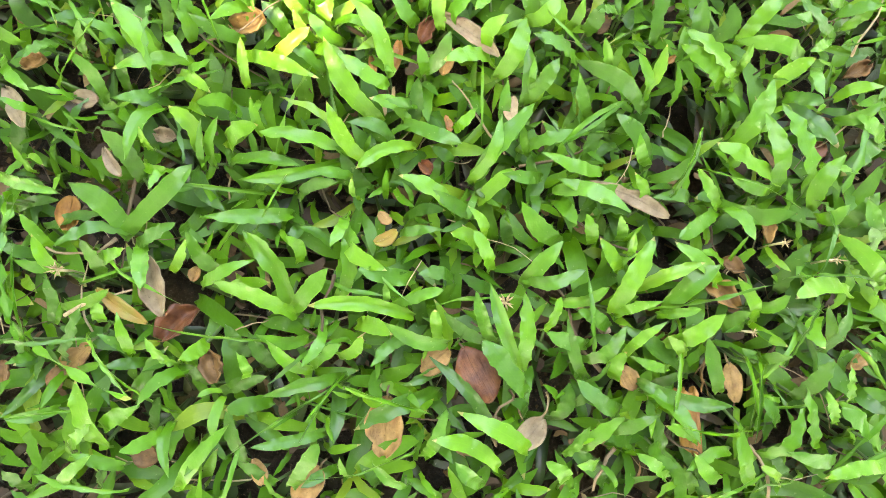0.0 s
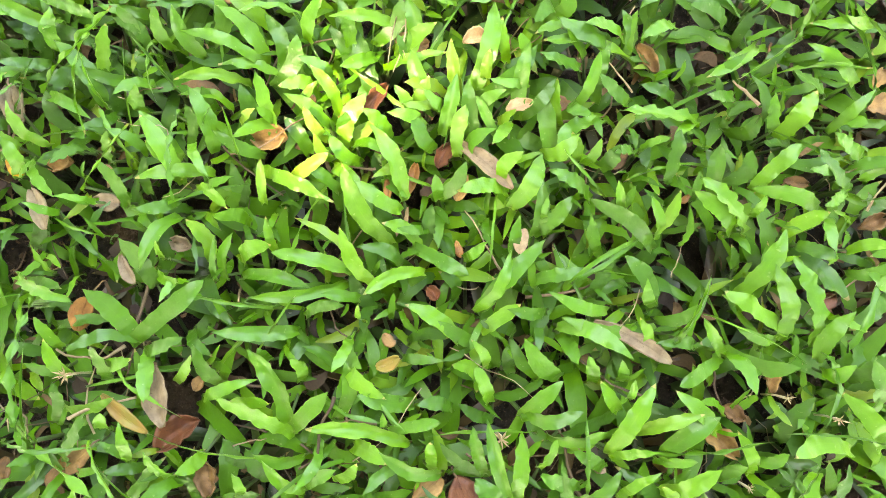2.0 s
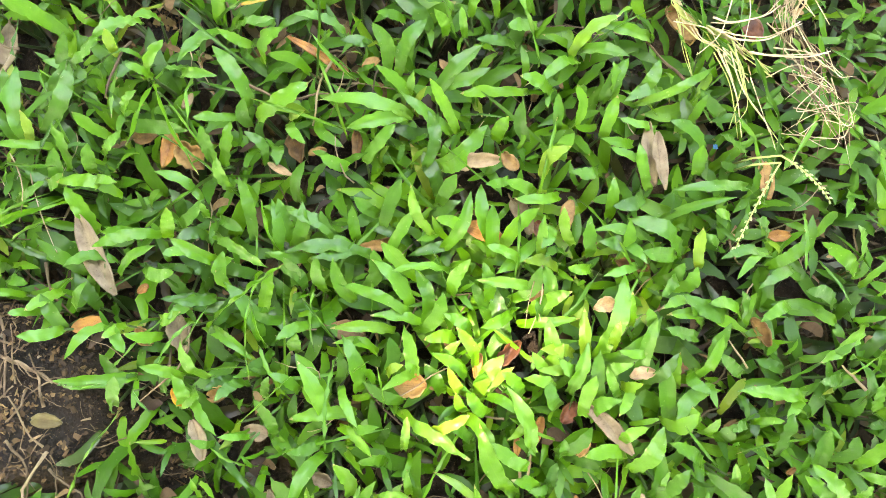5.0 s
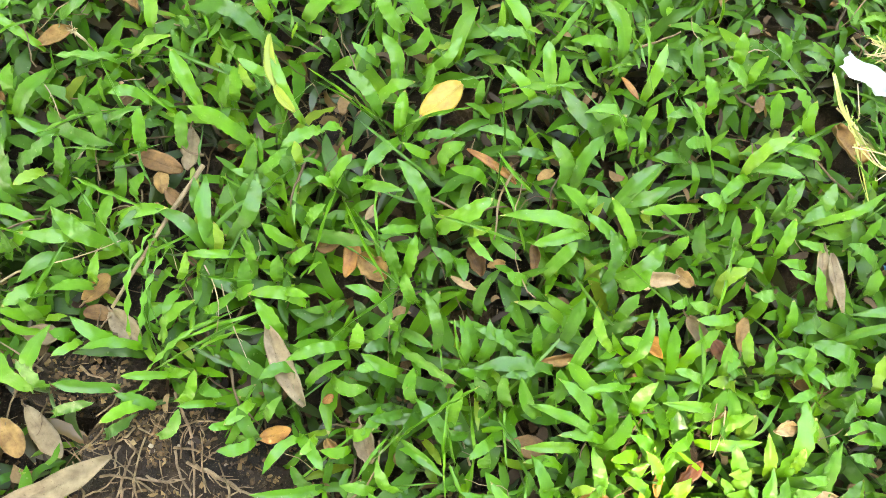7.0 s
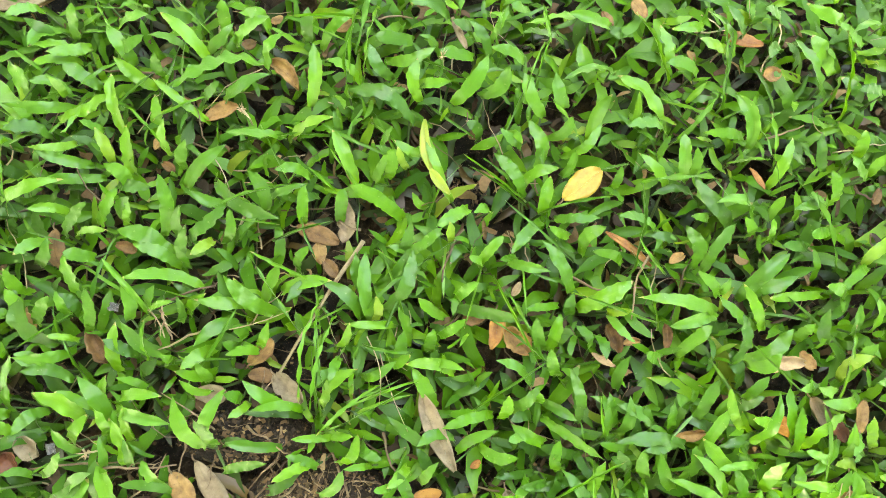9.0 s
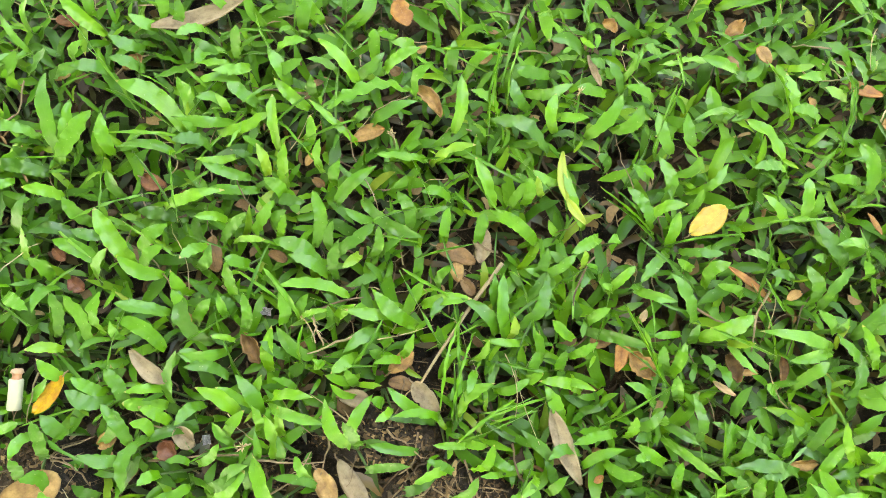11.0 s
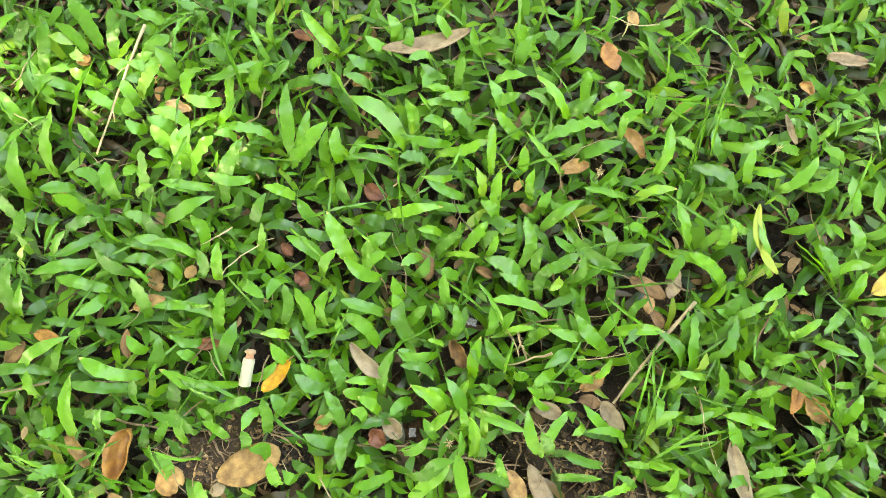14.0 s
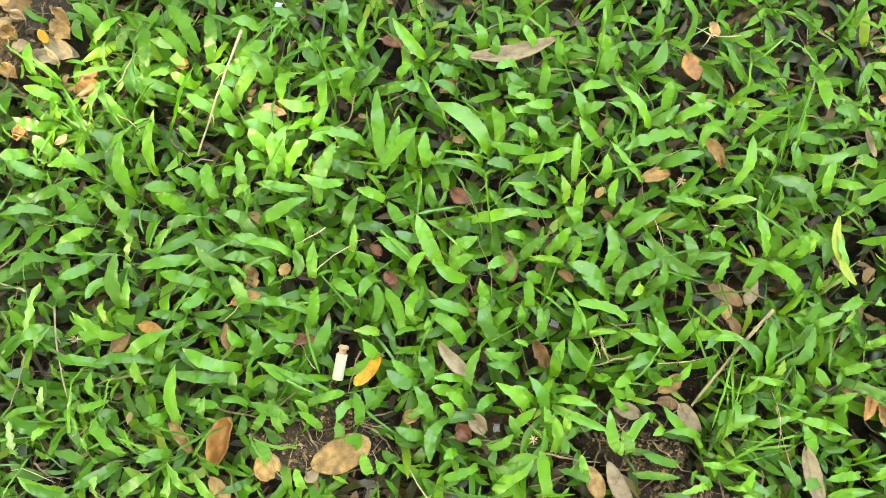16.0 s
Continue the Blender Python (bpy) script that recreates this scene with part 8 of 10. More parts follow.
tuft(-0.056, 0.244, (-13.0, -3.1, 11, -151, 24.9, 11, 5.8, "y"), (-2.4, -5.2, 2, -170, 16.6, 10, 5.4, "d"), (-1.1, 8.6, 12, 54, 26.9, 10, 7.1, "g"), (1.5, 12.3, 13, 25, 19.1, 10, 6.3, "g"), (5.9, -6.9, 12, 155, 24.5, 10, 5.5, "g"), (9.0, -5.7, 13, 130, 21.4, 10, 4.7, "g"))
tuft(-0.057, -0.027, (-8.9, -6.3, 13, 49, 27.8, 10, 4.8, "g"), (-0.8, 6.7, 12, -115, 8.6, 10, 2.8, "g"), (9.7, -0.4, 2, 104, 19.3, 10, 4.8, "d"))
tuft(-0.057, 0.029, (-3.5, 4.4, 13, 26, 19.0, 10, 4.5, "g"), (-2.8, -15.4, 10, -137, 8.0, 10, 5.2, "g"), (0.5, 9.3, 9, 124, 16.0, 10, 5.5, "g"), (5.8, 1.8, 13, 10, 14.8, 10, 4.7, "g"))
tuft(-0.052, 0.084, (-7.3, -7.3, 11, 76, 14.5, 10, 4.4, "g"), (-1.2, 13.0, 9, -174, 9.8, 10, 4.9, "g"), (-1.0, -2.0, 13, 25, 12.0, 10, 5.8, "g"), (-0.1, -7.0, 10, -6, 24.5, 10, 5.1, "g"), (9.7, 3.2, 12, 101, 10.1, 10, 3.4, "g"))
tuft(-0.047, 0.001, (-11.2, -1.9, 4, 140, 12.1, 10, 4.3, "d"), (-9.3, -4.7, 3, 18, 19.7, 10, 4.3, "d"), (1.1, 8.8, 4, 124, 11.5, 10, 5.3, "d"), (1.8, 1.0, 14, 91, 7.6, 11, 3.5, "y"), (8.3, -7.9, 4, -172, 12.8, 10, 5.6, "d"), (9.4, 4.8, 4, 122, 12.8, 10, 5.1, "d"))
tuft(-0.051, 0.216, (-5.4, 5.0, 13, 97, 19.4, 10, 5.7, "g"), (0.2, 6.6, 9, 48, 23.8, 10, 7.0, "g"), (1.3, -5.0, 4, 121, 16.8, 10, 6.6, "d"), (1.6, 4.1, 12, 38, 11.3, 10, 6.5, "g"), (2.3, -10.7, 10, 62, 11.2, 10, 5.7, "g"))
tuft(-0.047, 0.162, (-7.0, -2.4, 12, 136, 22.9, 10, 6.8, "g"), (-5.1, 9.8, 12, 149, 19.9, 10, 6.0, "g"), (-1.5, -11.7, 10, 65, 17.3, 10, 6.2, "g"), (-0.8, -8.5, 10, -180, 20.0, 10, 4.5, "g"), (0.1, -6.7, 10, 110, 18.9, 10, 5.7, "g"), (5.4, 14.2, 13, -168, 21.2, 11, 3.8, "y"), (8.9, 5.3, 13, 67, 14.9, 10, 5.8, "g"))
tuft(-0.050, 0.386, (-4.5, 11.1, 10, 170, 12.0, 10, 6.8, "g"), (-3.2, -2.1, 11, -124, 14.6, 10, 5.5, "g"), (7.6, -9.0, 3, 124, 12.4, 10, 6.2, "d"))
tuft(-0.040, 0.283, (-9.3, -2.3, 14, 113, 7.6, 11, 3.5, "y"), (-8.3, 10.3, 10, 75, 8.7, 10, 4.6, "g"), (1.5, -19.9, 1, 144, 14.4, 10, 4.9, "d"), (3.4, 12.1, 11, 122, 11.8, 11, 3.5, "y"), (12.6, -0.2, 9, -166, 16.0, 10, 5.4, "g"))
tuft(-0.044, 0.121, (-5.5, -4.6, 11, -23, 30.8, 10, 5.2, "g"), (-3.8, 10.9, 12, 112, 19.3, 10, 5.7, "g"), (-3.4, -16.8, 15, 90, 12.2, 11, 3.4, "y"), (-3.2, 13.9, 12, 166, 4.3, 11, 3.7, "y"), (-2.9, 12.7, 13, -141, 14.2, 11, 4.2, "y"), (5.2, -13.0, 4, 106, 10.8, 10, 4.1, "d"), (5.4, -9.0, 15, 31, 16.6, 11, 4.8, "y"), (8.3, 6.1, 2, 131, 12.4, 10, 5.5, "d"))
tuft(-0.040, 0.319, (-8.7, -7.6, 9, 79, 22.4, 10, 5.5, "g"), (8.7, 7.6, 5, -178, 13.0, 10, 4.8, "d"))
tuft(-0.031, 0.190, (-12.0, -2.4, 10, 73, 22.8, 10, 5.8, "g"), (-7.7, 2.4, 12, 161, 10.0, 10, 5.1, "g"), (-5.2, 1.0, 2, -155, 23.1, 10, 4.8, "d"), (6.6, 1.8, 9, 110, 23.2, 10, 5.9, "g"), (7.2, -3.2, 10, 97, 18.4, 10, 6.1, "g"), (11.2, 0.5, 10, 52, 20.5, 10, 6.4, "g"))
tuft(-0.032, 0.051, (-8.7, -3.4, 9, 121, 4.8, 10, 4.4, "g"), (-2.9, 9.3, 3, -35, 10.7, 10, 3.3, "d"), (-1.3, 7.3, 11, -175, 25.5, 10, 5.6, "g"), (1.1, -22.8, 12, 124, 27.0, 10, 6.7, "g"), (3.1, 13.7, 10, 15, 14.1, 10, 4.1, "g"), (4.2, -9.5, 13, 112, 7.8, 10, 4.3, "g"), (4.6, 5.3, 2, -119, 9.8, 10, 4.3, "d"))
tuft(-0.027, 0.136, (-10.4, 4.6, 11, 56, 8.5, 11, 4.2, "y"), (-5.4, 10.9, 9, -180, 12.7, 10, 5.5, "g"), (-0.8, 13.6, 10, 142, 13.8, 10, 5.5, "g"), (-0.6, -0.8, 14, 155, 15.1, 11, 4.4, "y"), (0.5, -7.2, 14, 132, 11.7, 11, 4.3, "y"), (2.1, -14.3, 13, 130, 8.7, 10, 4.2, "g"), (2.6, 4.9, 12, 129, 16.1, 11, 4.9, "y"), (5.6, -6.8, 11, 63, 16.8, 11, 6.4, "y"), (6.3, -4.9, 10, 89, 6.8, 10, 6.3, "g"))
tuft(-0.027, -0.033, (-9.7, -1.9, 3, 137, 12.6, 10, 3.8, "d"), (-2.0, -1.0, 11, 56, 17.4, 10, 5.3, "g"), (11.7, 3.0, 4, -156, 10.2, 10, 3.8, "d"))
tuft(-0.026, 0.366, (-5.8, 0.1, 12, 134, 25.3, 10, 6.0, "g"), (0.7, 11.6, 9, 141, 19.7, 10, 7.6, "g"), (5.1, -11.7, 15, 102, 36.3, 13, 1.4, "t"))
tuft(-0.021, 0.017, (-9.6, 6.9, 13, 160, 26.0, 10, 5.7, "g"), (-8.6, 7.6, 11, 48, 17.6, 10, 6.0, "g"), (-5.1, -2.3, 10, 174, 14.3, 10, 4.8, "g"), (-3.4, -12.7, 11, 141, 16.1, 10, 4.7, "g"), (-2.1, -11.4, 11, 37, 12.4, 10, 4.3, "g"), (1.6, 3.7, 12, -111, 15.4, 11, 3.8, "y"), (6.9, 13.1, 9, 85, 18.4, 10, 5.6, "g"), (7.0, -8.1, 11, 39, 10.8, 10, 4.3, "g"), (13.3, 3.1, 10, -17, 12.9, 10, 6.0, "g"))
tuft(-0.019, 0.234, (-10.2, 3.0, 10, 65, 8.4, 10, 6.0, "g"), (-2.2, -14.6, 13, -144, 10.3, 11, 3.9, "y"), (2.4, 4.8, 12, 107, 13.6, 10, 5.7, "g"), (10.0, 6.8, 9, 11, 7.3, 10, 4.5, "g"))
tuft(-0.014, 0.320, (-10.7, 4.5, 9, 112, 15.6, 10, 5.6, "g"), (-9.6, -13.8, 12, -150, 21.1, 10, 5.5, "g"), (-6.5, -13.8, 13, 115, 13.6, 10, 5.5, "g"), (5.6, 14.7, 10, 103, 9.4, 10, 6.2, "g"), (9.5, 2.6, 13, 160, 14.8, 10, 6.1, "g"), (11.6, 5.7, 11, 69, 8.9, 10, 4.7, "g"))
tuft(-0.015, 0.120, (-9.1, -0.4, 11, -45, 15.3, 11, 5.4, "y"), (-6.9, -9.2, 11, 145, 13.5, 10, 4.5, "g"), (-5.9, -14.1, 1, 90, 11.7, 10, 5.4, "d"), (-1.6, 8.5, 12, -22, 13.4, 10, 4.3, "g"), (-0.4, 2.5, 9, 146, 12.3, 10, 5.3, "g"), (10.8, 9.9, 13, 137, 13.2, 10, 5.3, "g"), (13.2, 2.8, 13, -126, 10.4, 11, 3.8, "y"))
tuft(-0.013, 0.402, (-10.9, 2.4, 13, -178, 23.9, 10, 6.7, "g"), (0.9, -7.4, 11, 165, 19.3, 10, 6.1, "g"), (10.0, 5.1, 12, -150, 21.1, 10, 5.5, "g"))
tuft(-0.021, 0.296, (-2.4, 2.9, 11, 142, 12.9, 10, 6.0, "g"), (2.4, -2.9, 10, -150, 13.9, 10, 5.5, "g"))
tuft(-0.012, 0.166, (-10.3, 1.6, 11, 109, 13.5, 10, 5.3, "g"), (-9.1, -6.5, 5, 126, 17.6, 10, 5.1, "d"), (-0.9, -2.7, 11, -142, 13.4, 10, 5.0, "g"), (-0.1, 3.3, 11, 58, 15.8, 10, 6.1, "g"), (0.9, -16.0, 3, 114, 24.5, 10, 7.1, "d"), (1.0, 17.8, 15, 168, 16.0, 11, 4.5, "y"), (4.7, -6.5, 10, 16, 21.3, 10, 4.5, "g"), (5.5, 9.1, 14, -174, 21.4, 11, 4.5, "y"), (8.1, -0.1, 10, 33, 16.5, 10, 6.3, "g"))
tuft(-0.014, -0.002, (-5.9, -15.2, 10, -172, 21.7, 10, 4.0, "g"), (-0.7, 2.6, 14, -118, 20.1, 13, 0.8, "t"), (-0.6, 0.9, 4, -94, 20.5, 10, 5.4, "d"), (0.1, 4.1, 10, -163, 24.2, 10, 4.8, "g"), (1.8, 4.4, 14, -128, 17.5, 13, 1.0, "t"), (1.8, 2.5, 13, -148, 40.1, 13, 0.8, "t"), (3.4, 0.8, 15, -15, 29.3, 13, 1.0, "t"))
tuft(-0.011, 0.256, (-9.2, 4.6, 10, -162, 27.9, 10, 4.5, "g"), (1.6, 5.7, 13, 177, 12.8, 10, 6.1, "g"), (7.5, -10.3, 11, 101, 11.9, 10, 4.5, "g"))
tuft(-0.011, 0.071, (-6.0, 5.5, 11, -165, 31.5, 10, 4.7, "g"), (-2.8, 13.1, 12, 144, 23.8, 11, 3.2, "y"), (-2.6, 10.3, 12, 172, 27.4, 11, 5.4, "y"), (-1.6, -13.0, 10, -62, 11.7, 10, 5.1, "g"), (-1.3, -14.1, 13, -113, 10.5, 11, 4.1, "y"), (0.2, 0.8, 11, 178, 11.6, 10, 4.2, "g"), (3.2, -7.1, 12, 109, 4.9, 11, 2.2, "y"), (5.0, 6.7, 13, 124, 22.3, 10, 5.6, "g"), (6.0, -2.2, 5, 130, 14.4, 10, 5.5, "d"))
tuft(-0.000, 0.058, (-12.1, -6.8, 12, -45, 18.8, 10, 5.6, "g"), (-3.7, 12.7, 3, -113, 10.6, 10, 4.6, "d"), (7.4, -6.1, 11, 3, 12.7, 10, 3.7, "g"), (8.5, 0.2, 1, 8, 14.1, 10, 4.3, "d"))
tuft(-0.004, 0.214, (-6.1, 1.2, 12, 178, 13.5, 11, 5.1, "y"), (-3.4, 10.3, 11, 49, 13.6, 11, 6.0, "y"), (-2.0, -19.2, 12, -130, 22.3, 10, 4.9, "g"), (2.9, -12.2, 14, -108, 11.3, 11, 4.6, "y"), (3.7, 18.0, 12, 71, 7.7, 11, 5.7, "y"), (4.8, 1.9, 10, -162, 19.3, 10, 5.2, "g"))
tuft(-0.004, 0.366, (-3.5, -2.2, 4, 146, 15.9, 10, 6.1, "d"), (3.5, 2.2, 12, -164, 17.2, 10, 5.4, "g"))
tuft(0.008, 0.190, (-11.7, -1.5, 14, 99, 13.7, 11, 4.3, "y"), (-3.9, -4.8, 11, -176, 14.2, 11, 5.1, "y"), (-1.9, 1.8, 12, -153, 9.3, 10, 3.8, "g"), (0.0, 5.4, 15, 119, 12.7, 11, 4.5, "y"), (8.6, -3.4, 14, -162, 10.5, 11, 4.5, "y"), (8.9, 2.5, 11, 103, 14.6, 10, 5.9, "g"))
tuft(0.006, 0.095, (-9.2, -0.8, 13, 124, 29.7, 10, 7.2, "g"), (-4.5, 9.6, 15, 153, 16.0, 11, 5.4, "y"), (-3.9, 16.0, 14, 117, 24.8, 11, 6.2, "y"), (-3.0, -9.1, 11, 166, 14.2, 10, 5.0, "g"), (1.8, -2.9, 10, -26, 22.0, 10, 5.2, "g"), (3.8, -2.8, 9, 153, 14.5, 10, 5.3, "g"), (4.5, 3.3, 13, -169, 8.8, 10, 3.5, "g"), (4.6, -12.0, 12, -151, 21.0, 10, 4.7, "g"), (5.9, -1.3, 4, 85, 14.5, 10, 5.7, "d"))
tuft(0.006, 0.282, (-7.2, -0.5, 14, 44, 21.5, 11, 5.9, "y"), (-5.1, -3.1, 10, -133, 21.7, 10, 4.9, "g"), (-3.8, 0.9, 12, -10, 19.5, 10, 5.9, "g"), (16.1, 2.7, 4, 146, 19.9, 10, 4.1, "d"))
tuft(0.008, -0.032, (-9.0, -4.4, 2, 118, 9.1, 10, 3.6, "d"), (1.3, -2.4, 11, 142, 13.7, 10, 4.0, "g"), (7.7, 6.9, 10, 69, 17.6, 10, 4.7, "g"))
tuft(0.007, 0.152, (-6.7, 12.9, 11, 98, 18.6, 10, 5.8, "g"), (-6.3, 7.0, 11, 117, 11.6, 10, 3.7, "g"), (-3.4, -7.8, 11, 61, 10.7, 11, 5.4, "y"), (2.1, -5.2, 13, 118, 16.5, 11, 6.1, "y"), (7.1, -5.7, 12, -165, 14.3, 11, 4.2, "y"), (7.2, -1.1, 11, -176, 14.8, 11, 5.0, "y"))
tuft(0.011, 0.015, (-10.2, -10.0, 3, -94, 11.9, 10, 4.7, "d"), (-9.4, 12.5, 12, 87, 6.3, 11, 2.6, "y"), (-6.1, 11.2, 11, 18, 17.3, 10, 4.3, "g"), (-2.1, 8.5, 12, 176, 32.2, 10, 5.1, "g"), (-0.6, -0.1, 10, -144, 14.9, 10, 4.1, "g"), (8.4, -19.5, 1, -156, 29.9, 10, 6.2, "d"), (9.4, -0.7, 11, 99, 10.0, 10, 4.1, "g"), (10.7, -1.9, 13, 160, 20.9, 10, 5.3, "g"))
tuft(0.014, 0.250, (-9.8, -1.3, 12, 101, 13.6, 10, 4.7, "g"), (0.9, 13.1, 11, 65, 16.7, 10, 5.9, "g"), (1.9, -21.5, 13, -159, 15.0, 10, 5.2, "g"), (2.3, -4.3, 12, 79, 14.6, 10, 5.5, "g"), (4.7, 14.0, 11, 103, 11.9, 10, 5.3, "g"))
tuft(0.016, 0.136, (-11.1, 3.3, 13, 132, 11.7, 11, 4.4, "y"), (-7.8, -0.8, 14, 171, 12.7, 11, 4.8, "y"), (-4.4, -7.0, 12, 126, 11.8, 10, 6.6, "g"), (-1.0, 0.4, 12, 78, 17.8, 11, 5.4, "y"), (-0.6, 8.7, 14, 160, 8.0, 11, 5.4, "y"), (4.0, 14.5, 12, 107, 17.3, 11, 4.9, "y"), (4.9, -8.3, 14, 86, 14.2, 11, 5.4, "y"), (7.5, -1.8, 12, 114, 4.2, 10, 4.6, "g"), (8.6, -9.0, 12, 44, 11.7, 11, 5.8, "y"))
tuft(0.018, 0.036, (-7.1, -0.0, 10, 173, 18.5, 10, 6.1, "g"), (7.1, 0.0, 11, 175, 10.9, 10, 4.9, "g"))
tuft(0.017, -0.018, (-6.0, 1.6, 4, -39, 5.2, 10, 3.7, "d"), (6.0, -1.6, 11, -73, 5.1, 10, 4.0, "g"))
tuft(0.024, 0.304, (-12.1, 2.3, 10, 111, 11.8, 10, 5.8, "g"), (0.6, 5.6, 12, 135, 16.1, 10, 6.0, "g"), (3.8, 1.4, 10, 104, 11.6, 10, 5.5, "g"), (7.7, -9.4, 11, -176, 22.4, 10, 5.5, "g"))
tuft(0.012, 0.337, (0.0, 0.0, 11, 128, 12.7, 10, 5.0, "g"))
tuft(0.019, 0.107, (-5.1, 4.2, 9, 49, 15.7, 10, 5.3, "g"), (-3.7, 3.4, 11, 103, 6.7, 10, 4.3, "g"), (-0.3, 2.8, 3, -10, 12.7, 10, 4.7, "d"), (9.1, -10.5, 3, 117, 10.4, 10, 4.9, "d"))
tuft(0.032, 0.196, (-10.4, 1.3, 9, 78, 10.4, 10, 4.9, "g"), (-8.8, 15.0, 10, 95, 13.9, 10, 5.2, "g"), (-3.2, 2.3, 12, -41, 11.4, 11, 4.6, "y"), (-2.8, -2.7, 13, 87, 13.3, 11, 5.1, "y"), (3.4, -13.9, 4, -151, 14.4, 10, 5.2, "d"), (4.9, -5.1, 13, -155, 16.2, 11, 3.8, "y"), (7.2, -3.5, 11, 168, 20.4, 10, 6.4, "g"), (9.7, 6.7, 11, 180, 24.6, 10, 5.1, "g"))
tuft(0.030, 0.070, (-6.1, 3.9, 1, 124, 11.9, 10, 5.2, "d"), (-4.5, -9.6, 13, 150, 20.4, 10, 5.9, "g"), (-3.6, 19.0, 13, 39, 8.0, 10, 4.2, "g"), (2.6, 1.6, 13, 64, 21.6, 11, 4.4, "y"), (2.9, -11.1, 10, 155, 16.2, 10, 5.2, "g"), (4.0, 2.5, 12, 51, 31.3, 10, 6.4, "g"), (4.8, -6.3, 11, 39, 14.7, 10, 5.2, "g"))
tuft(0.038, 0.010, (-13.5, -3.9, 3, -154, 16.7, 10, 3.7, "d"), (0.6, 4.6, 11, 110, 17.5, 10, 4.4, "g"), (3.3, 3.7, 5, 153, 21.2, 10, 4.5, "d"), (9.6, -4.4, 13, 110, 29.2, 10, 4.8, "g"))
tuft(0.030, 0.147, (-4.6, 5.8, 11, 81, 32.6, 10, 6.9, "g"), (-3.7, -11.3, 13, 101, 17.8, 10, 6.1, "g"), (-3.3, -6.0, 5, 172, 6.1, 10, 3.9, "d"), (-2.5, -3.8, 13, 35, 10.6, 11, 4.9, "y"), (-2.2, 3.7, 10, 43, 27.5, 10, 7.4, "g"), (-0.1, 8.1, 11, 90, 9.8, 11, 4.2, "y"), (4.3, -10.0, 12, 129, 12.3, 11, 3.7, "y"), (5.0, -5.7, 13, 17, 4.9, 11, 4.2, "y"), (7.1, 19.2, 11, 106, 12.7, 10, 4.5, "g"))
tuft(0.034, 0.259, (-5.3, 7.3, 12, 64, 14.5, 10, 5.9, "g"), (-4.7, -15.2, 11, -170, 15.1, 10, 4.7, "g"), (-2.2, 4.0, 13, 32, 30.9, 11, 4.0, "y"), (4.7, -6.5, 11, -177, 17.5, 11, 4.0, "y"), (7.6, 10.4, 10, -154, 20.3, 10, 5.4, "g"))
tuft(0.043, 0.044, (-9.7, 2.9, 10, 156, 9.4, 10, 4.9, "g"), (-7.2, 6.6, 12, 119, 9.7, 10, 3.9, "g"), (-4.6, -4.8, 13, 117, 13.3, 11, 4.9, "y"), (-2.2, -11.9, 4, 158, 13.4, 10, 4.5, "d"), (3.4, 5.5, 4, 107, 10.0, 10, 4.6, "d"), (3.5, 19.6, 5, 170, 12.2, 10, 5.6, "d"), (8.2, -9.2, 9, 48, 17.6, 10, 5.9, "g"), (8.6, -8.6, 11, 8, 18.3, 10, 4.9, "g"))
tuft(0.036, 0.229, (-2.2, 8.4, 12, 179, 15.1, 10, 4.7, "g"), (0.2, -5.0, 10, -138, 16.9, 10, 5.8, "g"), (2.0, -3.4, 12, 119, 16.0, 11, 4.7, "y"))
tuft(0.041, -0.025, (-6.6, -9.3, 11, 134, 11.9, 10, 5.0, "g"), (-1.9, 9.3, 4, 132, 33.0, 10, 4.4, "d"), (-0.8, -2.8, 12, 156, 23.8, 10, 5.7, "g"), (9.2, 2.8, 12, 151, 25.6, 10, 6.4, "g"))
tuft(0.047, 0.119, (-9.6, 0.3, 15, 45, 9.4, 11, 5.5, "y"), (-7.9, 22.5, 13, -117, 13.8, 10, 4.6, "g"), (-7.0, -3.7, 11, -170, 18.2, 10, 5.6, "g"), (-3.7, -8.8, 13, 67, 18.4, 10, 6.8, "g"), (4.9, -18.1, 11, 94, 19.0, 10, 5.1, "g"), (6.0, 10.6, 14, 28, 10.9, 11, 6.1, "y"), (7.5, -14.7, 14, 94, 7.0, 11, 2.5, "y"), (9.8, 11.8, 9, 106, 20.7, 10, 6.7, "g"))
tuft(0.038, 0.333, (-0.8, 8.2, 4, 168, 15.2, 10, 5.7, "d"), (0.8, -8.2, 10, 104, 23.0, 10, 5.6, "g"))
tuft(0.042, 0.313, (0.0, 0.0, 16, 150, 15.0, 13, 1.5, "t"))
tuft(0.052, 0.151, (-9.6, -5.1, 12, 85, 23.9, 10, 5.9, "g"), (-7.1, -6.4, 11, 51, 14.9, 10, 4.9, "g"), (-6.5, 5.9, 12, -170, 14.6, 11, 3.8, "y"), (-6.4, 13.5, 12, 121, 8.9, 10, 4.3, "g"), (6.0, -7.1, 9, 100, 13.7, 10, 5.5, "g"), (10.7, 0.2, 12, -57, 8.6, 10, 5.0, "g"), (12.8, -1.0, 14, 74, 17.4, 11, 4.2, "y"))
tuft(0.051, 0.087, (-6.5, 5.1, 10, 88, 12.7, 10, 4.6, "g"), (-0.2, -4.1, 10, 12, 22.7, 10, 5.1, "g"), (1.1, 14.0, 11, 49, 16.3, 10, 5.6, "g"), (5.7, -15.0, 12, -176, 14.1, 10, 4.5, "g"))
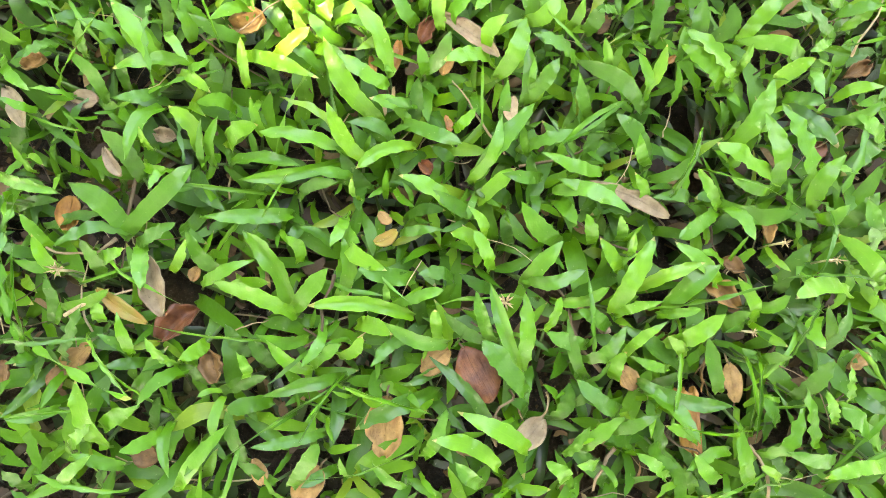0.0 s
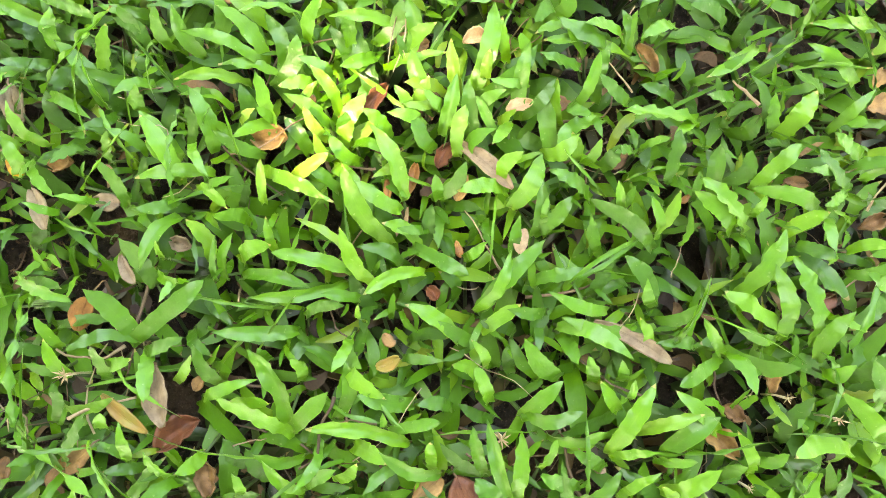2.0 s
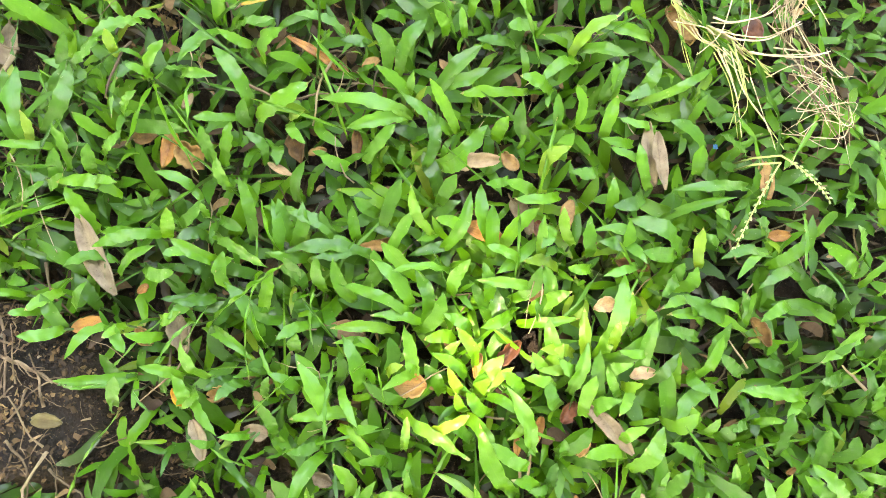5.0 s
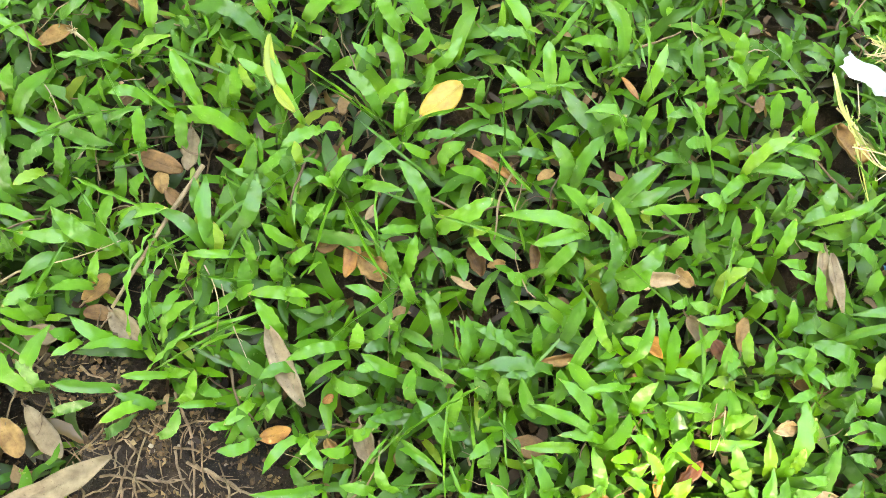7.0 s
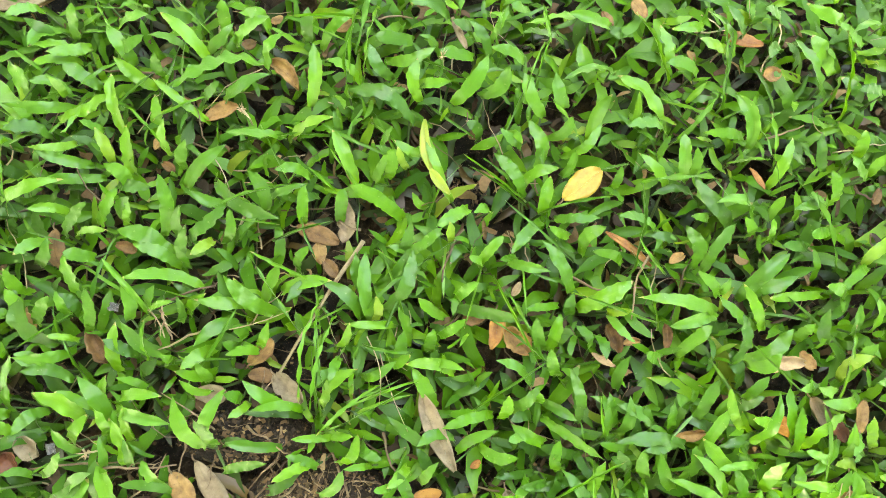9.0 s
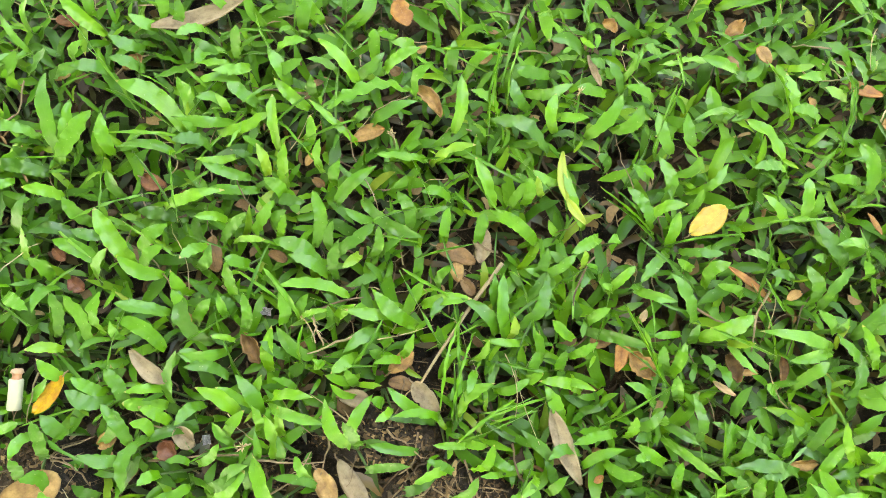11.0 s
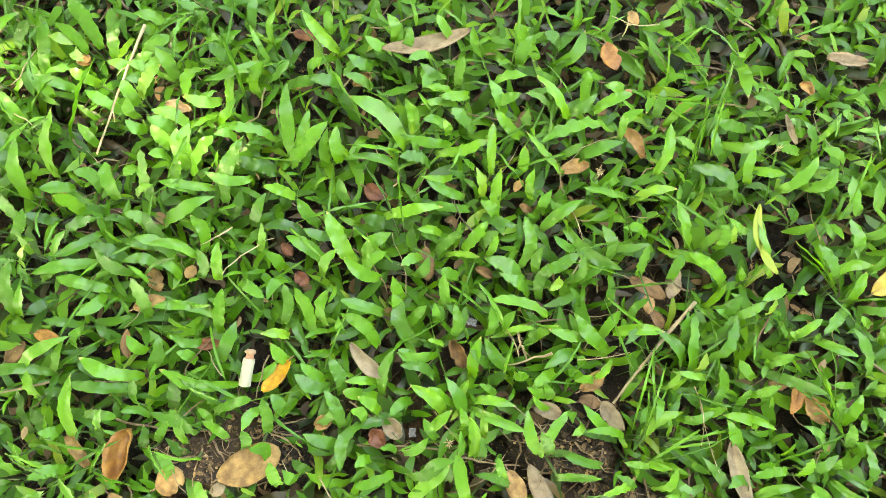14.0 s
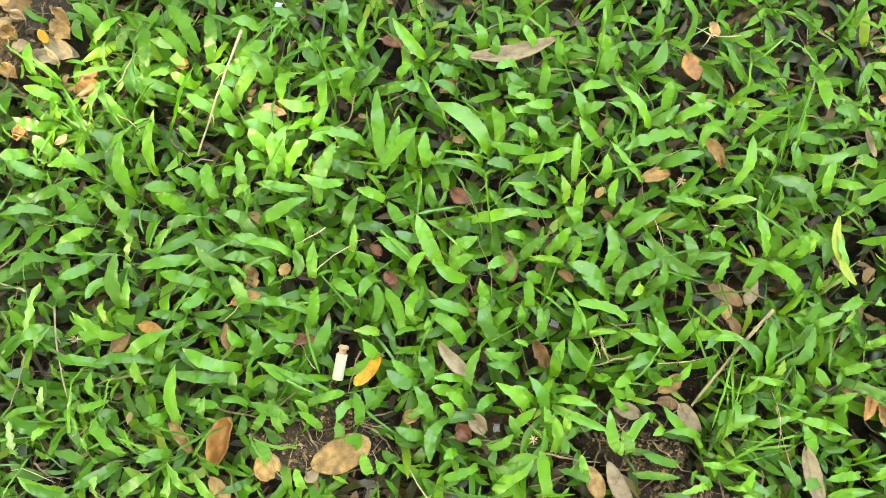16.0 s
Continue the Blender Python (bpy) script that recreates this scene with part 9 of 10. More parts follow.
tuft(0.055, 0.190, (-9.0, -3.9, 10, 43, 10.6, 10, 5.6, "g"), (-3.1, -6.3, 12, 49, 10.3, 10, 6.4, "g"), (-3.0, 8.5, 12, -167, 16.6, 10, 6.4, "g"), (-0.8, 10.4, 11, 161, 25.3, 10, 7.2, "g"), (0.2, -2.4, 11, -132, 12.3, 10, 5.6, "g"), (6.7, 4.1, 14, 102, 13.2, 11, 4.6, "y"), (9.0, -10.5, 12, -162, 17.8, 10, 4.3, "g"))
tuft(0.047, 0.214, (0.0, 0.0, 10, 22, 28.2, 10, 3.9, "g"))
tuft(0.060, 0.002, (-10.5, 3.4, 10, 89, 24.5, 10, 5.3, "g"), (-10.2, -5.0, 13, 130, 22.6, 10, 7.0, "g"), (-9.5, -15.4, 3, 130, 9.9, 10, 4.2, "d"), (-2.6, 16.1, 12, 70, 11.2, 11, 3.6, "y"), (-0.1, -15.3, 4, 65, 12.7, 10, 5.9, "d"), (10.1, 5.3, 9, 37, 18.2, 10, 4.9, "g"), (11.4, 0.0, 9, 110, 21.4, 10, 4.2, "g"), (11.5, 10.8, 12, 165, 16.0, 10, 5.6, "g"))
tuft(0.060, 0.270, (-8.1, 0.4, 14, 121, 24.2, 13, 1.5, "t"), (-7.2, 17.7, 17, 109, 22.7, 13, 1.5, "t"), (-4.1, -17.4, 4, 115, 16.4, 10, 6.0, "d"), (8.9, -5.7, 9, 158, 16.1, 10, 4.8, "g"), (10.5, 5.0, 16, 136, 46.7, 13, 1.3, "t"))
tuft(0.062, 0.070, (-8.4, -0.1, 3, -86, 12.6, 10, 3.4, "d"), (-5.5, -1.4, 2, 104, 13.2, 10, 4.4, "d"), (0.9, -5.4, 9, -64, 11.8, 10, 5.5, "g"), (1.3, -2.8, 14, -23, 23.8, 11, 5.9, "y"), (11.8, 9.7, 9, 71, 14.6, 10, 5.6, "g"))
tuft(0.070, 0.236, (-11.1, -0.4, 10, 100, 8.8, 10, 5.8, "g"), (-9.8, 11.2, 12, 163, 18.6, 10, 5.3, "g"), (4.4, -18.0, 11, -176, 9.4, 10, 4.4, "g"), (8.2, 11.2, 12, 170, 15.6, 10, 4.8, "g"), (8.4, -4.0, 12, -165, 33.4, 10, 4.7, "g"))
tuft(0.072, 0.120, (-10.5, -0.2, 3, 135, 10.9, 10, 5.6, "d"), (-7.3, 8.4, 10, 108, 8.9, 10, 4.7, "g"), (-4.3, 7.4, 13, 57, 7.0, 11, 3.8, "y"), (-1.3, -4.4, 11, 157, 17.5, 10, 5.1, "g"), (2.5, 6.7, 12, 56, 6.9, 10, 5.9, "g"), (9.4, -10.1, 14, 110, 10.2, 11, 3.3, "y"), (11.4, -7.7, 9, 71, 7.2, 10, 3.1, "g"))
tuft(0.074, 0.029, (-12.3, -0.9, 11, 13, 17.0, 10, 4.2, "g"), (-11.2, 20.1, 10, 138, 18.9, 10, 6.7, "g"), (6.4, -10.2, 9, 156, 13.0, 10, 5.2, "g"), (8.3, -3.5, 13, 65, 26.3, 10, 6.4, "g"), (8.8, -5.5, 13, 15, 12.6, 11, 3.7, "y"))
tuft(0.067, 0.291, (-5.1, 3.9, 15, 160, 27.0, 13, 1.3, "t"), (5.1, -3.9, 17, 165, 32.0, 13, 1.3, "t"))
tuft(0.070, -0.029, (-7.3, -5.7, 11, 127, 10.7, 10, 5.2, "g"), (-6.5, 4.5, 11, 54, 11.9, 10, 4.1, "g"), (-0.8, 6.7, 12, 42, 17.1, 10, 5.5, "g"), (4.6, 2.1, 12, 174, 9.9, 11, 4.1, "y"), (10.0, -7.5, 1, 136, 19.2, 10, 5.5, "d"))
tuft(0.067, 0.354, (-3.7, 2.6, 13, -161, 26.5, 13, 1.3, "t"), (3.7, -2.6, 14, -153, 32.5, 13, 1.3, "t"))
tuft(0.076, 0.165, (-11.3, 0.6, 11, 179, 16.6, 10, 5.5, "g"), (-9.4, 5.4, 11, 144, 9.7, 10, 4.3, "g"), (-4.3, -10.4, 10, 81, 17.9, 10, 5.8, "g"), (-2.9, -19.2, 10, -137, 22.0, 10, 6.0, "g"), (0.8, 10.0, 10, 166, 23.2, 10, 7.6, "g"), (5.1, 12.6, 13, 178, 16.3, 10, 5.0, "g"), (7.0, 7.9, 10, 110, 13.0, 10, 4.8, "g"), (7.3, 5.0, 10, 176, 33.8, 10, 5.5, "g"), (7.6, -11.8, 11, 155, 14.7, 10, 5.0, "g"))
tuft(0.068, 0.330, (0.0, 0.0, 3, 37, 5.4, 10, 5.7, "d"))
tuft(0.085, 0.206, (-15.9, -1.4, 13, 175, 10.9, 10, 3.8, "g"), (-7.1, 2.9, 10, 93, 9.1, 10, 4.4, "g"), (4.6, 6.0, 13, 159, 9.0, 10, 4.6, "g"), (5.4, -1.4, 12, -163, 21.8, 10, 4.6, "g"), (6.1, 0.3, 11, -136, 21.4, 11, 3.6, "y"), (6.9, -6.5, 13, 46, 14.4, 10, 5.1, "g"))
tuft(0.084, 0.051, (-9.0, -2.4, 11, 115, 8.8, 10, 4.7, "g"), (-3.6, 12.2, 3, -26, 8.7, 10, 3.4, "d"), (0.2, -11.8, 12, 132, 12.7, 10, 4.7, "g"), (0.4, -1.7, 12, 109, 6.8, 11, 3.7, "y"), (3.3, -7.1, 14, 98, 7.3, 11, 2.7, "y"), (8.8, 10.7, 13, 118, 10.2, 10, 3.7, "g"))
tuft(0.088, 0.093, (-12.7, 1.4, 11, 113, 14.4, 10, 4.3, "g"), (-10.5, -19.3, 14, 168, 21.9, 11, 4.7, "y"), (1.3, -9.0, 2, -159, 13.1, 10, 4.0, "d"), (6.6, 6.1, 11, 153, 28.0, 10, 5.9, "g"), (7.3, 11.1, 13, 68, 13.8, 11, 4.3, "y"), (8.1, 9.7, 11, 115, 14.1, 11, 4.1, "y"))
tuft(0.089, -0.010, (-8.2, -6.5, 13, 28, 13.3, 10, 4.3, "g"), (-6.9, 10.7, 9, 78, 10.0, 10, 5.7, "g"), (-6.6, -0.1, 12, 143, 19.4, 10, 6.3, "g"), (1.2, -13.4, 4, 163, 13.5, 10, 4.5, "d"), (3.7, 8.4, 12, -12, 26.8, 10, 5.1, "g"), (4.5, 6.4, 12, -48, 21.0, 10, 5.8, "g"), (5.7, -12.0, 11, -51, 6.3, 10, 5.6, "g"), (6.7, 6.5, 1, 27, 13.7, 10, 4.3, "d"))
tuft(0.093, 0.177, (-9.5, -3.7, 9, 87, 12.8, 10, 4.8, "g"), (2.0, -3.7, 4, -163, 13.0, 10, 3.9, "d"), (7.5, 7.4, 12, -147, 17.8, 10, 4.6, "g"))
tuft(0.084, 0.261, (0.0, 0.0, 2, -174, 22.5, 10, 5.5, "d"))
tuft(0.099, 0.014, (-13.2, -4.2, 12, 43, 15.0, 11, 3.7, "y"), (-0.4, 9.2, 11, 8, 10.5, 11, 3.5, "y"), (1.3, -9.4, 13, 164, 17.7, 10, 3.4, "g"), (2.3, 11.3, 12, 44, 21.2, 10, 6.9, "g"), (2.6, -0.7, 13, 34, 18.2, 11, 6.1, "y"), (7.4, -6.2, 11, 140, 10.8, 11, 4.2, "y"))
tuft(0.091, 0.134, (-4.7, -1.0, 12, -163, 9.5, 10, 3.6, "g"), (-2.3, 9.8, 1, -77, 14.9, 10, 5.7, "d"), (-1.6, 0.9, 11, 17, 7.7, 11, 2.9, "y"), (8.6, -9.7, 12, 85, 16.0, 10, 5.2, "g"))
tuft(0.097, 0.071, (-8.7, -2.1, 11, 179, 26.0, 10, 4.6, "g"), (-8.2, 1.0, 2, -49, 16.6, 10, 3.9, "d"), (-1.7, 6.0, 13, 125, 9.3, 11, 4.3, "y"), (-1.4, 5.9, 11, 129, 20.8, 10, 6.1, "g"), (0.8, 0.7, 12, 28, 13.6, 10, 4.5, "g"), (6.0, -4.6, 14, 70, 21.9, 13, 0.8, "t"), (13.2, -6.9, 12, -175, 14.5, 10, 4.6, "g"))
tuft(0.092, 0.033, (0.0, 0.0, 14, 24, 19.0, 11, 4.7, "y"))
tuft(0.108, -0.030, (-10.1, -2.5, 12, 140, 15.4, 11, 4.1, "y"), (-7.5, 0.5, 5, 109, 26.3, 10, 5.5, "d"), (2.2, 9.7, 12, 156, 15.8, 10, 4.4, "g"), (7.2, -4.1, 2, 132, 16.1, 10, 4.3, "d"), (8.2, -3.6, 13, 137, 16.2, 10, 4.8, "g"))
tuft(0.111, 0.194, (-9.1, 6.2, 10, -144, 18.7, 10, 5.2, "g"), (9.1, -6.2, 11, 175, 16.3, 10, 5.6, "g"))
tuft(0.111, 0.155, (-7.5, 1.7, 5, 170, 14.6, 10, 4.6, "d"), (-2.4, -7.1, 12, -176, 30.8, 10, 6.0, "g"), (-1.8, -6.6, 10, -136, 14.7, 10, 4.3, "g"), (-1.2, 8.5, 11, 29, 17.6, 10, 4.3, "g"), (12.8, 3.5, 12, -163, 14.9, 10, 4.5, "g"))
tuft(0.122, 0.117, (-12.3, 0.5, 10, 93, 8.1, 10, 3.9, "g"), (-5.3, 4.7, 11, 94, 14.5, 10, 6.0, "g"), (0.1, 8.7, 9, 59, 11.3, 10, 6.9, "g"), (1.3, -10.4, 13, 147, 20.8, 10, 5.9, "g"), (3.2, 10.6, 3, 143, 13.4, 10, 6.4, "d"), (4.5, -9.9, 14, 139, 24.3, 11, 5.9, "y"), (8.5, -4.1, 12, 76, 5.0, 11, 3.1, "y"))
tuft(0.122, 0.002, (-10.9, 0.3, 2, 146, 29.6, 10, 5.9, "d"), (-3.8, -5.3, 12, 110, 18.7, 10, 5.1, "g"), (-0.1, 16.5, 9, 43, 8.0, 10, 4.5, "g"), (3.1, -17.9, 15, 175, 26.6, 13, 1.2, "t"), (11.6, 6.4, 10, 162, 10.0, 10, 4.3, "g"))
tuft(0.131, 0.027, (-11.9, 7.9, 12, 143, 21.2, 10, 6.0, "g"), (1.1, -5.6, 11, 122, 15.7, 10, 4.3, "g"), (1.6, -0.9, 12, 24, 8.1, 10, 4.2, "g"), (9.1, -1.4, 1, 0, 16.1, 10, 4.4, "d"))
tuft(0.130, -0.024, (-9.6, 0.3, 12, -165, 18.4, 10, 4.1, "g"), (-3.2, 7.4, 15, 89, 23.4, 13, 0.7, "t"), (-2.1, 6.9, 16, 96, 24.1, 13, 0.7, "t"), (-1.6, -11.2, 9, 105, 22.1, 10, 5.6, "g"), (0.2, -1.9, 11, 48, 21.6, 10, 5.6, "g"), (7.3, -10.6, 12, 144, 12.9, 11, 3.6, "y"), (9.0, 9.2, 10, 136, 15.6, 10, 4.9, "g"))
tuft(0.126, 0.063, (-5.5, -1.0, 12, 133, 14.7, 11, 3.8, "y"), (-5.4, -2.8, 10, -147, 19.7, 10, 5.4, "g"), (-2.2, -1.4, 11, -67, 14.5, 10, 6.4, "g"), (-1.7, -0.6, 10, -10, 21.7, 10, 5.9, "g"), (-1.2, 0.3, 4, 172, 11.0, 10, 4.4, "d"), (15.9, 5.4, 9, 172, 19.1, 10, 4.4, "g"))
tuft(0.137, 0.144, (-11.2, 3.1, 3, 33, 9.9, 10, 6.5, "d"), (-4.1, -19.2, 11, 49, 18.7, 10, 5.8, "g"), (-2.6, 5.7, 9, 110, 15.7, 10, 5.8, "g"), (-1.8, 22.7, 3, 60, 24.2, 10, 5.2, "d"), (-0.7, -16.4, 4, 87, 10.1, 10, 5.1, "d"), (2.8, 3.0, 10, 110, 11.8, 10, 5.0, "g"), (5.7, 1.8, 10, 58, 16.5, 10, 7.3, "g"), (11.9, -0.7, 5, -169, 15.9, 10, 4.1, "d"))
tuft(0.136, 0.203, (-7.7, 0.0, 11, 158, 20.6, 10, 5.9, "g"), (-6.1, 5.4, 12, 121, 13.3, 10, 5.2, "g"), (-4.2, -4.8, 10, 55, 12.4, 10, 3.6, "g"), (-1.8, -10.2, 16, 65, 7.2, 13, 1.1, "t"), (6.8, 3.4, 16, -23, 12.6, 13, 1.1, "t"), (13.1, 6.2, 15, 12, 14.4, 13, 1.1, "t"))
tuft(0.136, 0.080, (-7.4, 5.0, 10, 60, 25.1, 10, 7.2, "g"), (-7.3, 13.5, 3, 123, 8.0, 10, 3.5, "d"), (7.1, -10.0, 11, 105, 24.4, 10, 6.2, "g"), (7.6, -8.4, 11, 154, 27.6, 10, 5.7, "g"))
tuft(0.141, 0.180, (-8.1, 0.0, 10, -141, 29.2, 10, 5.1, "g"), (3.7, -0.6, 16, 91, 11.1, 13, 1.3, "t"), (4.4, 0.5, 17, -139, 33.7, 13, 1.1, "t"))
tuft(0.145, 0.005, (-10.0, 1.8, 10, 17, 6.2, 10, 4.2, "g"), (-3.8, 2.3, 16, 73, 20.6, 13, 1.2, "t"), (1.6, -10.1, 10, 55, 15.3, 10, 6.0, "g"), (12.2, 6.0, 11, 70, 15.9, 10, 5.0, "g"))
tuft(0.155, 0.108, (-9.9, 0.3, 10, 31, 12.5, 10, 5.8, "g"), (-5.2, -4.4, 10, -33, 9.3, 10, 5.3, "g"), (-5.2, -5.6, 4, -43, 24.1, 10, 7.5, "d"), (2.3, 8.8, 10, 172, 28.4, 10, 5.8, "g"), (5.4, 5.9, 12, -105, 13.5, 11, 4.2, "y"), (12.6, -5.0, 12, 2, 10.2, 11, 4.4, "y"))
tuft(0.156, 0.029, (-9.9, 4.2, 4, 61, 17.1, 10, 6.5, "d"), (-0.5, -6.9, 11, -109, 11.0, 10, 5.5, "g"), (10.3, 2.7, 13, -173, 23.9, 10, 6.6, "g"))
tuft(0.153, -0.029, (-5.6, -8.3, 1, 128, 16.4, 10, 5.6, "d"), (-1.1, 6.2, 11, 109, 23.1, 10, 6.4, "g"), (6.8, 2.1, 10, 170, 23.2, 10, 5.0, "g"))
tuft(0.149, 0.219, (0.0, 0.0, 15, -167, 20.3, 13, 1.1, "t"))
tuft(0.160, 0.065, (-5.0, 4.2, 10, 112, 31.0, 10, 6.5, "g"), (-2.5, -1.2, 9, 63, 17.6, 10, 6.5, "g"), (-2.2, -7.3, 12, 33, 5.8, 10, 5.4, "g"), (-0.7, 0.1, 10, -83, 15.0, 10, 4.1, "g"), (2.0, 13.2, 9, -28, 9.1, 10, 3.9, "g"), (8.5, -9.0, 10, 53, 11.9, 10, 5.9, "g"))
tuft(0.167, -0.012, (-9.6, -2.3, 13, 122, 13.4, 11, 3.4, "y"), (-8.6, 16.6, 2, 134, 27.0, 10, 3.9, "d"), (-2.2, 5.4, 12, 112, 13.5, 10, 3.7, "g"), (6.2, 8.4, 3, -62, 8.1, 10, 5.2, "d"), (6.6, -17.9, 13, -178, 25.3, 10, 4.9, "g"), (7.6, -10.3, 12, 142, 22.7, 10, 5.9, "g"))
tuft(0.165, 0.163, (-5.9, -0.2, 10, 162, 16.6, 10, 6.3, "g"), (-2.5, -13.3, 10, 51, 16.4, 10, 4.3, "g"), (0.2, -10.0, 10, -43, 5.9, 10, 5.0, "g"), (3.7, 18.5, 3, -152, 14.7, 10, 4.5, "d"), (4.4, 5.0, 12, 157, 22.8, 10, 5.5, "g"))
tuft(0.171, 0.130, (-9.9, 2.0, 13, -169, 14.6, 10, 4.0, "g"), (-5.5, -4.4, 12, -143, 16.1, 10, 3.7, "g"), (-2.7, -4.2, 10, 140, 19.9, 10, 5.9, "g"), (-1.0, 4.7, 11, 0, 12.0, 10, 5.3, "g"), (1.0, 8.4, 12, 161, 16.7, 10, 5.4, "g"), (3.2, 1.0, 11, 61, 12.7, 10, 4.8, "g"), (4.6, -11.7, 3, 100, 6.4, 10, 3.6, "d"), (10.3, 4.1, 2, 141, 16.6, 10, 5.5, "d"))
tuft(0.170, 0.192, (-4.5, 0.8, 14, 119, 16.6, 13, 1.1, "t"), (-2.5, -1.1, 16, 131, 27.6, 13, 1.1, "t"), (6.9, 0.2, 11, -168, 28.7, 10, 5.1, "g"))
tuft(0.180, 0.090, (-12.1, 4.0, 12, 23, 11.3, 10, 4.7, "g"), (4.1, -3.1, 10, 154, 15.1, 10, 5.3, "g"), (8.0, -0.9, 5, -141, 25.1, 10, 6.2, "d"))
tuft(0.178, 0.042, (-4.7, 0.8, 10, 97, 10.4, 10, 6.4, "g"), (2.2, 8.1, 12, 128, 15.4, 10, 5.1, "g"), (2.5, -8.9, 9, 138, 25.7, 10, 6.4, "g"))
tuft(0.184, 0.008, (0.0, 0.0, 2, 179, 19.6, 10, 4.7, "d"))
tuft(0.192, 0.123, (0.0, 0.0, 2, -161, 18.9, 10, 4.7, "d"))

# ---- the rest of the lawn: leaves between and under the tufts above, past counting ----
# greens below the tuft leaves': shade low in the sward put into the colour
LAWN = blade_material("lawn_leaf", [(0.0, (0.022, 0.096, 0.005)), (0.35, (0.034, 0.138, 0.006)), (0.75, (0.052, 0.182, 0.007)), (0.92, (0.072, 0.215, 0.008)), (0.98, (0.10, 0.23, 0.015)), (1.0, (0.13, 0.20, 0.02))], (1.4, 1.45, 0.5), 0.42, 0.28)


def laid(shape, m):
    v, u, f = shape
    a = np.array(v) @ np.array(m.to_3x3()).T + np.array(m.translation)
    return a.tolist(), u, f


def thin_spot(x, y):
    """High where the sward is thin and the litter under it shows."""
    return noise.noise(Vector((x * 42, y * 42, 8.0))) + 0.4 * noise.noise(Vector((x * 110, y * 110, 3.0)))


def fill_lawn(count, x0, x1, y0, y1):
    rng = random.Random(21)
    made, grid, shapes = 0, {}, []
    models = [leaf_shape(rng, 8, 2) for _ in range(28)]
    for _ in range(count * 14):
        if made >= count:
            break
        x, y = rng.uniform(x0, x1), rng.uniform(y0, y1)
        if rng.random() < bareness(x, y) * 0.985 or not is_free(x, y, -0.002) or thin_spot(x, y) > 0.30:
            continue
        cell = (int(x // 0.010), int(y // 0.010))
        if any((x - a) ** 2 + (y - b) ** 2 < 0.0081 ** 2 for i in (-1, 0, 1) for j in (-1, 0, 1) for a, b in grid.get((cell[0] + i, cell[1] + j), ())):
            continue
        grid.setdefault(cell, []).append((x, y))
        made += 1
        z = ground_height(x, y)
        turn = rng.uniform(0, 6.28)
        n = rng.choice((3, 3, 4, 4, 5))
        for k in range(n):
            heading = turn + k * 6.28 / n + rng.uniform(-0.5, 0.5)
            length = rng.uniform(0.010, 0.019) if rng.random() < 0.65 else rng.uniform(0.017, 0.028)
            low = max(z + 0.004, rng.uniform(-0.014, 0.004))
            rise = max(z + 0.006, rng.uniform(-0.006, 0.011)) - low
            if rng.random() < 0.24:
                # young leaves that stand up between the older ones
                length, low = rng.uniform(0.005, 0.012), rng.uniform(0.003, 0.011)
                rise = rng.uniform(0.004, 0.010)
            width = min(0.0074, length * rng.uniform(0.20, 0.31))
            start = rng.uniform(0.0, 0.004)
            d = Vector((math.cos(heading), math.sin(heading), 0))
            base = Vector((x, y, low)) + d * start
            tip = base + d * length + Vector((0, 0, rise))
            free = all(is_free(p.x, p.y) for p in (base.lerp(tip, 0.35), base.lerp(tip, 0.7), tip))
            if bareness(tip.x, tip.y, BARE[:3]) > 0.55:
                continue
            if not free and rng.random() < 0.88:
                continue
            shapes.append(laid(rng.choice(models), leaf_pose(base, tip, width, rng.uniform(-0.45, 0.45))))
    tagged(new("lawn", leaf_mesh("lawn", shapes, LAWN)), "dense green carpet grass with broad short leaves", "grass", kind="stuff")


fill_lawn(2900, -0.84, 0.24, -0.10, 0.52)


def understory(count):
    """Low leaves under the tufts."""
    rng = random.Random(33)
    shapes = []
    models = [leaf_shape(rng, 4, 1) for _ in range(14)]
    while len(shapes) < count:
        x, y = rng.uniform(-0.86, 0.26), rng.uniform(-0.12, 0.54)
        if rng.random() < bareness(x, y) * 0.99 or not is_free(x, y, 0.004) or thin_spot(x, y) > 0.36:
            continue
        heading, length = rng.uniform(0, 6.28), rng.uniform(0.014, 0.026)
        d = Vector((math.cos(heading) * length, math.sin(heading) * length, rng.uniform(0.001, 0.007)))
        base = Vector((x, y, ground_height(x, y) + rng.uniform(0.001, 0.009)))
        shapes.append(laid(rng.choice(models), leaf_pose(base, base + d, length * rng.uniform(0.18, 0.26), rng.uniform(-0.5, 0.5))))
    tagged(new("undergrowth", leaf_mesh("undergrowth", shapes, UNDER)), "low mat of grass leaves with shade put into their greens", "grass", kind="stuff")


